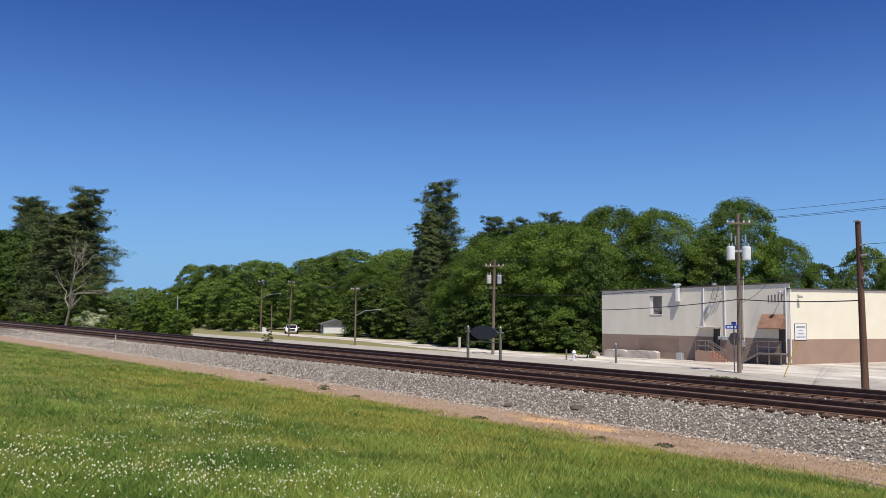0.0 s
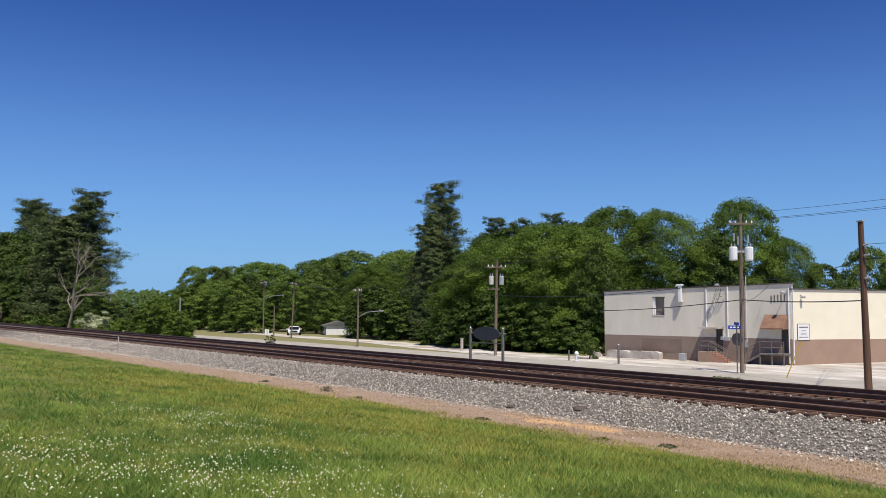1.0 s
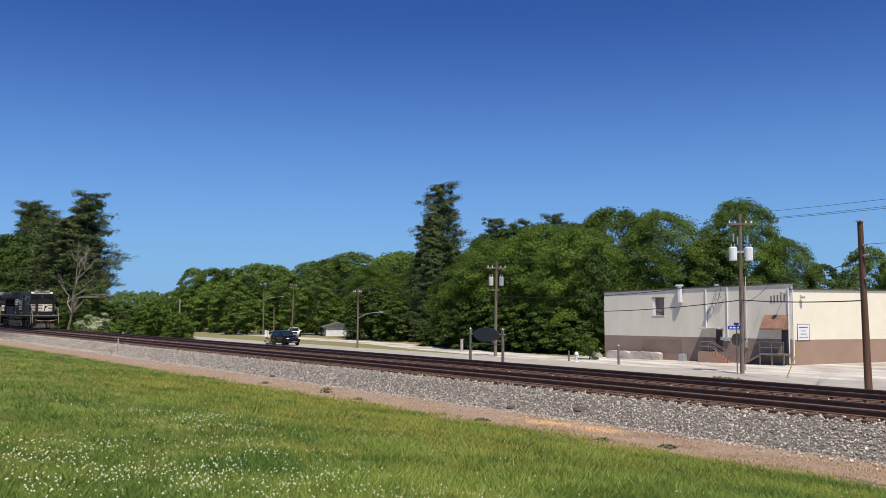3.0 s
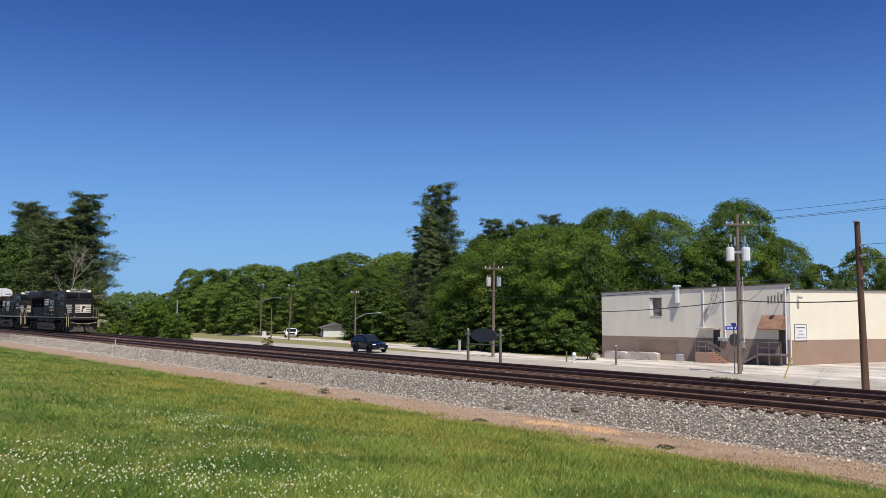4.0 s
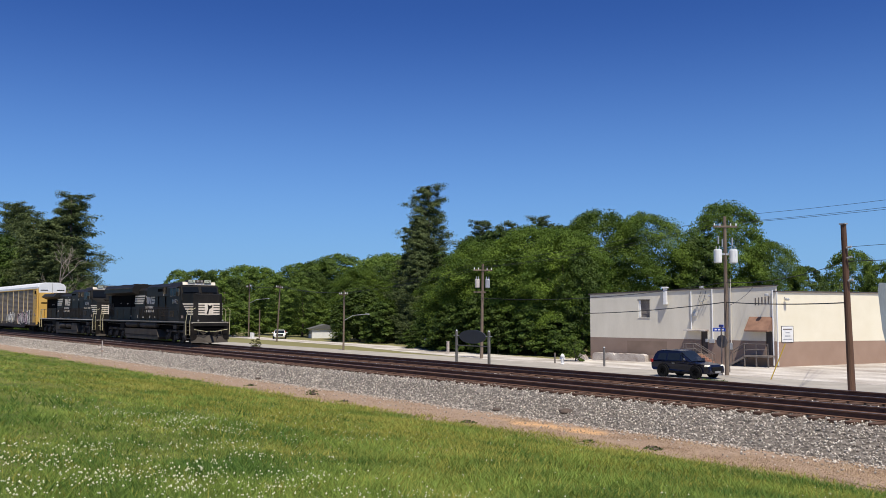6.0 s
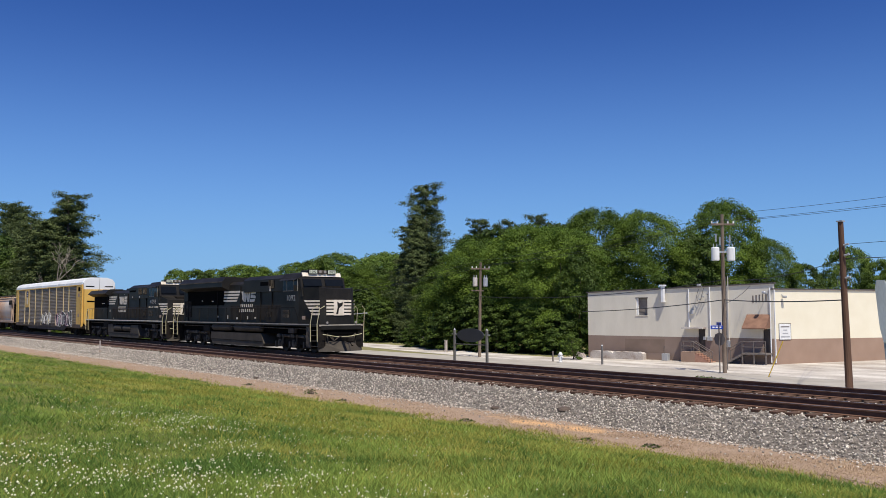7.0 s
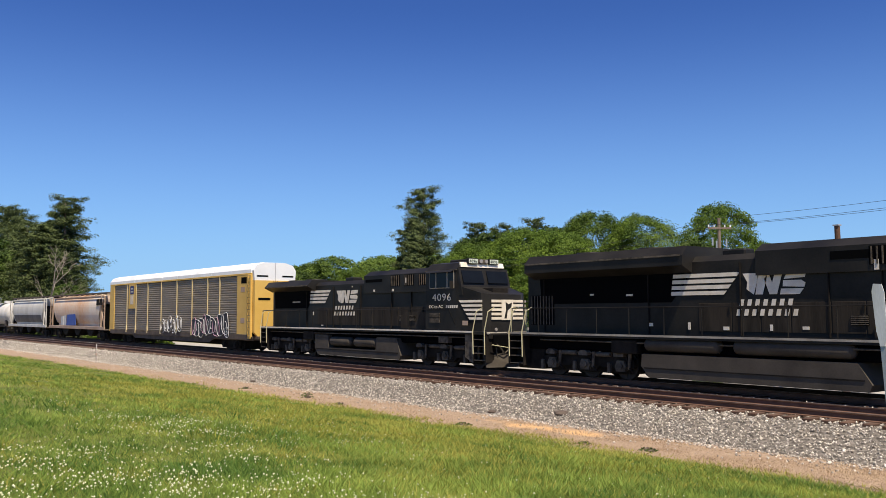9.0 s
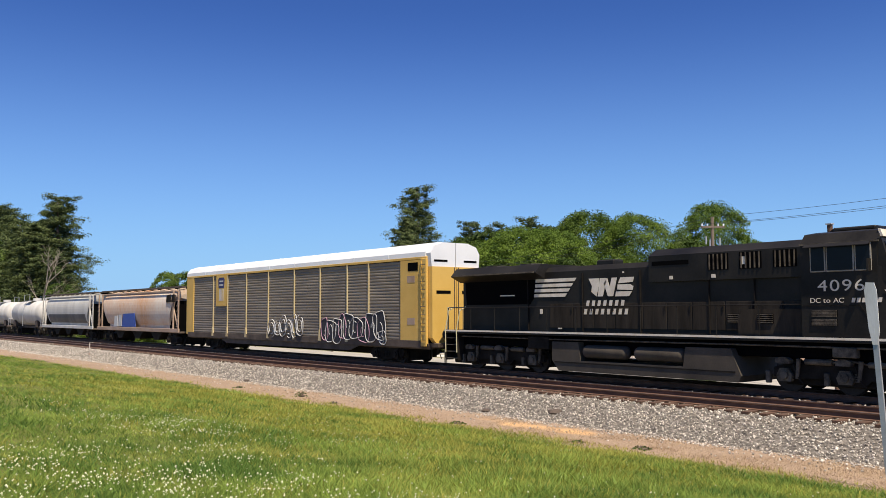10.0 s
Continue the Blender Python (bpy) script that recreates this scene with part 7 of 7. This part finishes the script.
# ---- far house, parked car and small roadside things ----
def build_roadside():
    h = thing("house", pose(-114.5, 66.0, -1.5, 0, 0, -22), "small white house under trees with a grey roof", "house")
    part("wall", box(-1.9, 1.9, -2.0, 2.0, 0, 1.35), M_WHITE, h)
    part("roof", prism([(-2.4, 1.35), (2.4, 1.35), (0, 2.05)], -2.15, 2.15), M_ROOF, h)
    for x in (-1.5, 0.6):
        w = part("window", box(x, x + 0.8, -2.03, -1.95, 0.55, 1.15), M_GLASS, h)
        part("frame", box(x - 0.06, x + 0.86, -2.02, -1.96, 0.52, 0.6), M_WHITE, w)
    for i in range(3):
        p = thing("white_post", pose(-119.5 + i * 1.1, 56.6 - i * 0.3, -1.5), "short white painted post by the drive", "post", "white posts by the drive")
        part("stake", box(-0.08, 0.08, -0.08, 0.08, 0, 0.85, 0.02), M_WHITE, p)
    m = thing("mailbox", pose(-74.5, 55.6, -1.5), "white roadside mailbox on a post", "mailbox")
    part("post", box(-0.06, 0.06, -0.06, 0.06, 0, 0.9), M_WOODPOLE, m)
    part("box", prism([(-0.35, 0.9), (0.35, 0.9), (0.35, 1.15), (0.22, 1.3), (-0.22, 1.3), (-0.35, 1.15)], -0.22, 0.22, axis="y"), M_WHITE, m)
    e = thing("electric_cabinet", pose(-64.9, 50.8, -1.5), "pale utility cabinet beside the road", "utility cabinet")
    part("body", box(-0.11, 0.11, -0.11, 0.11, 0, 1.1, 0.03), M_CONC, e)
    part("lid", box(-0.13, 0.13, -0.13, 0.13, 1.1, 1.15, 0.02), M_CONC, e)


M_NAVY = mat("dark_navy_car_paint", (0.005, 0.007, 0.020), (0.008, 0.012, 0.034), 1, 0.2, 0.0, 10)
M_TYRE = plain("black_tyre_rubber", (0.01, 0.01, 0.01), 0.9)
M_TYRE.node_tree.nodes["Principled BSDF"].inputs["Specular IOR Level"].default_value = 0.15
M_RIM = plain("silver_alloy_rim", (0.45, 0.45, 0.46), 0.3, 0.7)
M_CARGLASS = plain("tinted_car_glass", (0.015, 0.02, 0.025), 0.05)
M_TAIL = plain("red_tail_lamp", (0.35, 0.01, 0.01), 0.3)


def suv(name, label, paint, L=4.6, H=1.69, wid=0.92):
    """A compact SUV or saloon in mesh parts; x runs from -L at the tail to 0 at the nose."""
    ob = thing(name, Matrix(), label, "car")
    k = H / 1.69
    sill, belt = 0.3, 1.0 * k
    outline = [(-L + 0.12, sill + 0.1), (-L + 0.02, 0.55), (-L, 0.8), (-L + 0.06, belt), (-1.75, belt + 0.02), (-1.3, belt - 0.01), (-0.5, belt - 0.09), (-0.12, 0.82), (0.0, 0.58), (-0.06, sill)]

    def section(pts, half_lo, half_hi, zlo, zhi):
        bm = bmesh.new()
        ring = []
        for s in (-1, 1):
            ring.append([bm.verts.new((x, s * (half_lo + (half_hi - half_lo) * min(1, max(0, (z - zlo) / (zhi - zlo)))) * (0.86 if x > -0.15 or x < -L + 0.05 else 1), z)) for x, z in pts])
        n = len(pts)
        bm.faces.new(ring[0]), bm.faces.new(ring[1][::-1])
        for i in range(n):
            bm.faces.new([ring[0][i], ring[1][i], ring[1][(i + 1) % n], ring[0][(i + 1) % n]])
        bmesh.ops.recalc_face_normals(bm, faces=bm.faces[:])
        bmesh.ops.bevel(bm, geom=bm.edges[:], offset=0.06, segments=3, affect="EDGES")
        return bm

    part("body", section(outline, wid, wid - 0.02, sill, belt), paint, ob, smooth=False)
    cab = [(-L + 0.08, belt - 0.03), (-L + 0.28, H - 0.16), (-L + 0.55, H - 0.03), (-L + 1.6, H), (-2.15, H - 0.05), (-1.28, belt - 0.02)]
    roof = part("cabin", section(cab, wid - 0.04, wid - 0.26, belt, H), paint, ob)
    for s in (-1, 1):
        def edge(z):
            return s * (wid - 0.04 - 0.22 * (z - belt) / (H - belt) + 0.006)
        for pts in ([(-L + 0.5, belt + 0.08), (-L + 1.15, belt + 0.08), (-L + 1.15, H - 0.18), (-L + 0.6, H - 0.2)], [(-L + 1.25, belt + 0.08), (-L + 2.15, belt + 0.08), (-L + 2.15, H - 0.16), (-L + 1.25, H - 0.16)], [(-L + 2.25, belt + 0.08), (-1.62, belt + 0.08), (-2.2, H - 0.18), (-L + 2.25, H - 0.16)]):
            bm = bmesh.new()
            f = [bm.verts.new((x, edge(z), z)) for x, z in pts]
            g = [bm.verts.new((x, edge(z) - s * 0.03, z)) for x, z in pts]
            bm.faces.new(f), bm.faces.new(g[::-1])
            for i in range(4):
                bm.faces.new([f[i], f[(i + 1) % 4], g[(i + 1) % 4], g[i]])
            bmesh.ops.recalc_face_normals(bm, faces=bm.faces[:])
            part("side_window", bm, M_CARGLASS, roof)
        part("roof_rail", tube((-L + 0.7, s * (wid - 0.3), H + 0.0), (-2.2, s * (wid - 0.3), H - 0.01), 0.02, None, 6), M_RIM, roof)
        part("mirror", box(-1.72, -1.56, *sorted((s * wid, s * (wid + 0.18))), belt + 0.05, belt + 0.2, 0.03), paint, ob)
        part("headlight", box(-0.36, -0.1, *sorted((s * (wid - 0.34), s * (wid - 0.07))), 0.73, 0.82, 0.03), M_LAMP, ob)
        part("tail_lamp", box(-L + 0.0, -L + 0.2, *sorted((s * (wid - 0.3), s * (wid - 0.02))), 0.85, 1.05, 0.02), M_TAIL, ob)
        part("door_handle", box(-2.6, -2.4, *sorted((s * (wid - 0.02), s * (wid + 0.02))), belt - 0.12, belt - 0.08), M_RIM, ob)
        part("sill_trim", box(-3.4, -1.3, *sorted((s * (wid - 0.06), s * (wid + 0.005))), sill - 0.04, sill + 0.1, 0.01), M_TYRE, ob)
        for x in (-0.92, -L + 0.95):
            part("wheel_arch", lathe([(s * (wid - 0.1), 0.42), (s * (wid + 0.004), 0.42)], 20, None, Matrix.Translation((x, 0, 0.38))), M_TYRE, ob)
    part("windshield", prism([(-2.1, H - 0.09), (-1.36, belt + 0.03), (-1.33, belt + 0.05), (-2.08, H - 0.06)], -wid + 0.24, wid - 0.24, axis="y"), M_CARGLASS, roof)
    part("rear_window", prism([(-L + 0.13, belt + 0.1), (-L + 0.28, H - 0.2), (-L + 0.26, H - 0.2), (-L + 0.1, belt + 0.1)], -wid + 0.25, wid - 0.25, axis="y"), M_CARGLASS, roof)
    part("grille", box(-0.08, 0.02, -0.5, 0.5, 0.45, 0.72, 0.02), M_TYRE, ob)
    part("front_plate", box(0.0, 0.03, -0.26, 0.26, 0.36, 0.48), M_RIM, ob)
    wheels = []
    for x in (-0.92, -L + 0.95):
        for s in (-1, 1):
            bm = lathe([(-0.1, 0.2), (-0.11, 0.33), (-0.07, 0.36), (0.07, 0.36), (0.11, 0.33), (0.1, 0.2)], 24)
            w = part("tyre", bm, M_TYRE, ob)
            w.location = (x, s * (wid - 0.06), 0.36)
            rim = lathe([(-0.06, 0.06), (-0.065, 0.08), (-0.02, 0.09), (0.02, 0.09), (0.065, 0.08), (0.06, 0.06)], 12)
            for q in range(5):
                a = q * 2 * math.pi / 5
                d = Vector((math.cos(a), 0, math.sin(a)))
                e = Vector((-d.z, 0, d.x)) * 0.045
                for y0 in (-0.1, 0.06):
                    vs = [rim.verts.new(p + Vector((0, yy, 0))) for yy in (y0, y0 + 0.04) for p in (d * 0.05 - e, d * 0.05 + e, d * 0.23 + e, d * 0.23 - e)]
                    for qd in ((0, 1, 2, 3), (7, 6, 5, 4), (0, 4, 5, 1), (1, 5, 6, 2), (2, 6, 7, 3), (3, 7, 4, 0)):
                        rim.faces.new([vs[i] for i in qd])
            part("rim", rim, M_RIM, w)
            wheels.append((w, (x, s * (wid - 0.06), 0.36)))
    return ob, wheels


def build_cars():
    global moving_car, car_wheels
    moving_car, car_wheels = suv("suv_car", "dark navy compact SUV with its headlights lit, driving", M_NAVY, 4.25, 1.62, 0.87)
    parked, _ = suv("saloon_car", "white saloon car parked by the far verge", M_WHITE, 4.4, 1.27)
    parked.matrix_world = pose(-113.5, 58.2, -1.5, 0, 0, -28)


def build_shrubs():
    def shrub(x, y, z, h, w, leaf, n, label, size):
        ob = thing("shrub", pose(x, y, z), label, "shrub", "shrubs")
        part("stem", limbs(h * 0.7, 0.04, w * 0.6, 6, 0, 0.1), M_BARK, ob)
        v, f = crown_broad(h, w, 0.0, 12, n, size)
        soup("foliage", v, f, leaf, ob)

    shrub(-49.0, 51.2, -1.5, 2.1, 1.05, L_FAR, 5200, "small leafy green shrub beside the lot", 0.06)
    shrub(-119.0, 32.4, -1.3, 3.2, 2.9, L_BLOOM, 9000, "pale flowering shrub beside the track", 0.12)
    shrub(-113.0, 33.0, -1.3, 2.2, 2.0, L_OAK, 2200, "low green shrub beside the track", 0.16)
    shrub(-81.2, 39.0, -1.5, 1.2, 0.7, L_STRAWLEAF, 2600, "small brown-green shrub on the verge", 0.045)
    shrub(-127.5, 33.2, -1.3, 2.6, 2.4, L_OAK, 2600, "low green shrub below a bare tree", 0.16)
    shrub(-160.0, 33.5, -1.3, 2.6, 3.0, L_DARK, 2600, "low dark shrub beside the track", 0.2)
    for i, (x, y) in enumerate(((-30.6, 42.4), (-29.9, 42.3), (-29.2, 42.1), (-24.2, 38.2))):
        shrub(x, y, -1.5, 0.14, 0.55, L_FAR, 420, "low tuft of green weeds at the road edge", 0.035)
    for x, y, h in ((-30.2, 16.9, 0.20), (-27.0, 16.4, 0.08), (-19.8, 16.2, 0.10), (-35.5, 16.8, 0.07), (-15.0, 16.1, 0.10), (-13.4, 16.6, 0.08)):
        shrub(x, y, -0.78, h, 0.28, L_DARK, 130, "small dark weed tuft on the clay strip", 0.03)
    # bare pale tree
    ob = thing("bare_tree", pose(-139.0, 33.6, -1.3) @ Matrix.Scale(1.14, 4), "pale leafless tree with spreading twisted limbs", "tree")
    bm = bmesh.new()
    rs = random.Random(11)

    def grow(p, d, ln, r, depth):
        q = p + d * ln
        tube(p, q, r, r * 0.72, 6 if r > 0.05 else 4, bm)
        if depth == 0 or r < 0.012:
            return
        for i in range(2 if depth > 1 else 3):
            nd = (d + Vector((rs.uniform(-0.9, 0.9), rs.uniform(-0.7, 0.7), rs.uniform(-0.25, 0.5)))).normalized()
            grow(q, nd, ln * rs.uniform(0.62, 0.9), r * 0.66, depth - 1)

    grow(Vector((0, 0, 0)), Vector((0.38, 0.1, 1)).normalized(), 3.0, 0.2, 1)
    grow(Vector((1.05, 0.25, 2.8)), Vector((0.2, 0, 1)).normalized(), 2.9, 0.17, 6)
    grow(Vector((1.0, 0.2, 3.0)), Vector((-0.9, 0, 0.45)).normalized(), 2.5, 0.09, 5)
    grow(Vector((1.4, 0.2, 4.0)), Vector((0.95, -0.1, 0.25)).normalized(), 2.5, 0.09, 5)
    part("trunk", bm, M_BAREBARK, ob)


# ---- lawn ----
M_BLADE = leaf_mat("grass_blades", (0.092, 0.19, 0.035), (0.41, 0.435, 0.10), 0.45, 0.6, 0.7, 0.41, 0.60)
M_STRAW = leaf_mat("yellowed_grass_blades", (0.31, 0.315, 0.05), (0.54, 0.485, 0.11), 0.4, 0.6)
M_STRAWBROWN = leaf_mat("dead_straw", (0.36, 0.25, 0.15), (0.62, 0.47, 0.31), 0.3, 0.8, 0.9)
M_TUFT = leaf_mat("lush_grass_blades", (0.065, 0.150, 0.028), (0.33, 0.42, 0.085), 0.45, 0.6, 0.5, 0.41, 0.60)
M_CLOVER = plain("white_clover_bloom", (0.76, 0.74, 0.50), 0.9)


def scatter(k, near, far):
    """Places on the lawn, thinning out with the distance from its middle."""
    a = np.radians(rng.uniform(14, 87, k))
    top = np.minimum(far / np.cos(a), 75)
    r = near * np.exp(rng.random(k) * np.log(top / near))
    return -r * np.sin(a), r * np.cos(a)


def blades(name, k, near, far, hmin, hmax, material, label, clump=0.0, least=0.0, zone=None):
    x, y = scatter(k, near, far)
    x, y = x[y > least], y[y > least]
    if zone:
        inside = np.exp(-((x - zone[0]) / zone[2]) ** 2 - ((y - zone[1]) / zone[3]) ** 2)
        keep = rng.random(len(x)) < np.maximum(zone[4], inside)
        x, y = x[keep], y[keep]
    k = len(x)
    if clump:
        f = np.sin(x * 0.55 + 1.3 * np.sin(y * 0.4)) * np.cos(y * 0.75 + 0.6 * np.sin(x * 0.33)) + 0.5 * np.sin(x * 3.1 + 2 * np.sin(y * 2.3)) * np.cos(y * 3.7 + 1.5 * np.sin(x * 1.9)) + 0.25 * rng.normal(0, 1, k)
        keep = f > clump
        x, y = x[keep], y[keep]
    k = len(x)
    z = lawn_height(x, y)
    dist = np.hypot(x, y)
    a = rng.uniform(0, 2 * math.pi, k)
    h = rng.uniform(hmin, hmax, k) * (0.6 + 0.9 * (0.5 + 0.5 * np.sin(x * 1.1 + y + np.sin(y * 2.3)) * np.cos(y * 1.7 + np.sin(x * 1.9))))
    w = rng.uniform(0.004, 0.008, k) * (0.7 + dist * 0.07)
    lean = rng.normal(0, 0.8, (k, 2)) * h[:, None]
    c, s = np.cos(a) * w, np.sin(a) * w
    p = np.stack([x, y, z - 0.01], 1)
    v = np.stack([p + np.stack([c, s, 0 * c], 1), p - np.stack([c, s, 0 * c], 1), p + np.column_stack([lean, h])], 1).reshape(-1, 3)
    tagged(soup(name, v, np.arange(3 * k).reshape(-1, 3), material), label, "grass", kind="stuff")


def tufts(name, count, per, material, label, near):
    """Separate tufts of longer blades that fan out from a root."""
    cx, cy = scatter(count, near, 15.2)
    grow = 0.6 + 0.7 * (0.5 + 0.5 * np.sin(cx * 0.45 + 1.1 * np.sin(cy * 0.5)) * np.cos(cy * 0.6)) * rng.uniform(0.5, 1.2, count)
    rad = rng.uniform(0.08, 0.34, count) * grow
    x = np.repeat(cx, per) + rng.normal(0, 1, count * per) * np.repeat(rad, per) * 1.5
    y = np.repeat(cy, per) + rng.normal(0, 1, count * per) * np.repeat(rad, per) * 0.8
    k = count * per
    h = rng.uniform(0.06, 0.17, k) * np.repeat(grow, per)
    w = rng.uniform(0.004, 0.008, k) * (0.7 + np.hypot(x, y) * 0.07)
    a = rng.uniform(0, 2 * math.pi, k)
    lean = rng.normal(0, 0.8, (k, 2)) * h[:, None]
    p = np.stack([x, y, lawn_height(x, y) - 0.01], 1)
    side = np.stack([np.cos(a) * w, np.sin(a) * w, 0 * w], 1)
    v = np.stack([p + side, p - side, p + np.column_stack([lean, h])], 1).reshape(-1, 3)
    tagged(soup(name, v, np.arange(3 * k).reshape(-1, 3), material), label, "grass", kind="stuff")


def build_wide_lawn():
    """Thin cover of blades over the rest of the lawn."""
    k = 60000
    x, y = rng.uniform(-60, 30, k), rng.uniform(-18, 15.5, k)
    z = lawn_height(x, y)
    d = rng.normal(0, 0.05, (k, 2))
    p = np.stack([x, y, z - 0.01], 1)
    v = np.stack([p + np.array([0.012, 0, 0]), p - np.array([0.012, 0, 0]), p + np.column_stack([d, rng.uniform(0.05, 0.12, k)])], 1).reshape(-1, 3)
    tagged(soup("lawn_grass", v, np.arange(3 * k).reshape(-1, 3), M_BLADE), "sparse green grass over the wider lawn", "grass", kind="stuff")


def build_lawn():
    build_wide_lawn()
    blades("grass", 330000, 4.0, 15.9, 0.03, 0.075, M_BLADE, "short green lawn grass with uneven tufts")
    tufts("tall_grass", 3400, 46, M_TUFT, "longer green grass tufts in the lawn", 5.0)
    tufts("dead_grass_tufts", 350, 30, M_STRAW, "yellow dead grass tufts in the lawn", 8.0)
    blades("dry_grass", 420000, 9.0, 16.4, 0.045, 0.11, M_STRAW, "yellowed dry grass in the lawn", 0.0, 5.5, (-26.0, 11.8, 15.0, 3.6, 0.06))
    blades("straw", 240000, 15.0, 19.2, 0.006, 0.04, M_STRAWBROWN, "brown dead straw lying on the clay strip", 0.0, 14.6)
    # clover grows in loose drifts, thickest on the nearer slope
    k = 95000
    x, y = scatter(k, 5.5, 14.0)
    drift = np.full(k, 0.012)
    for cx, cy, rx, ry, amount in ((-15.5, 6.3, 2.2, 0.9, 0.5), (-11.0, 2.4, 2.4, 1.2, 0.5), (-8.2, 3.9, 1.6, 0.8, 0.42), (-18.5, 5.4, 3.5, 0.7, 0.34), (-12.5, 5.0, 2.5, 0.8, 0.2), (-20.0, 10.6, 3.0, 0.6, 0.10), (-7.2, 5.6, 1.5, 1.0, 0.12), (-15.0, 8.8, 3.0, 0.8, 0.08)):
        drift += amount * np.exp(-((x - cx) / rx) ** 2 - ((y - cy) / ry) ** 2)
    drift *= np.clip(0.55 + 0.9 * np.sin(x * 2.9 + 2 * np.sin(y * 1.7)) * np.cos(y * 3.3 + x), 0.1, 1.5)
    keep = rng.random(k) < drift
    x, y = x[keep], y[keep]
    k = len(x)
    z = lawn_height(x, y) + rng.uniform(0.05, 0.12, k)
    o = np.array([(1, 0, 0), (-1, 0, 0), (0, 1, 0), (0, -1, 0), (0, 0, 1), (0, 0, -1)], float)
    fc = np.array([(0, 2, 4), (2, 1, 4), (1, 3, 4), (3, 0, 4), (2, 0, 5), (1, 2, 5), (3, 1, 5), (0, 3, 5)])
    v = o[None] * rng.uniform(0.0075, 0.0150, (k, 1, 1)) + np.stack([x, y, z], 1)[:, None]
    ob = soup("clover_blooms", v.reshape(-1, 3), (fc[None] + (np.arange(k) * 6)[:, None, None]).reshape(-1, 3), M_CLOVER)
    tagged(ob, "white clover blooms scattered in the lawn", "flowers", kind="stuff")


def motions():
    for ob, s in rolling:
        walk(ob, [(0.0, pose(S0 + s, TRACK_FAR, 0)), (10.0, pose(S0 + s + 10 * SPEED, TRACK_FAR, 0))])
    for ob, p, r, v in spinners:
        turn = math.degrees(v / r / FPS)
        walk(ob, [(i / FPS, pose(*p, 0, (i * turn) % 360, 0)) for i in range(301)])
    walk(moving_car, [(0.0, pose(-133.6, 44.3, -1.5)), (1.5, pose(-110.9, 44.3, -1.5)), (2.5, pose(-94.8, 44.3, -1.5)), (4.5, pose(-59.1, 44.3, -1.5)), (5.0, pose(-49.85, 44.3, -1.5)), (5.5, pose(-40.4, 44.3, -1.5)), (10.0, pose(44.5, 44.3, -1.5))])
    for ob, p in car_wheels:
        walk(ob, [(i / FPS, pose(*p, 0, (i * 26.3) % 360, 0)) for i in range(301)])


build_ground()
build_road()
build_track()
build_warehouse()
build_lot_things()
build_poles()
build_roadside()
build_trees()
build_shrubs()
build_far_woods()
build_train()
build_cars()
build_lawn()
build_stones()
build_ties()
motions()
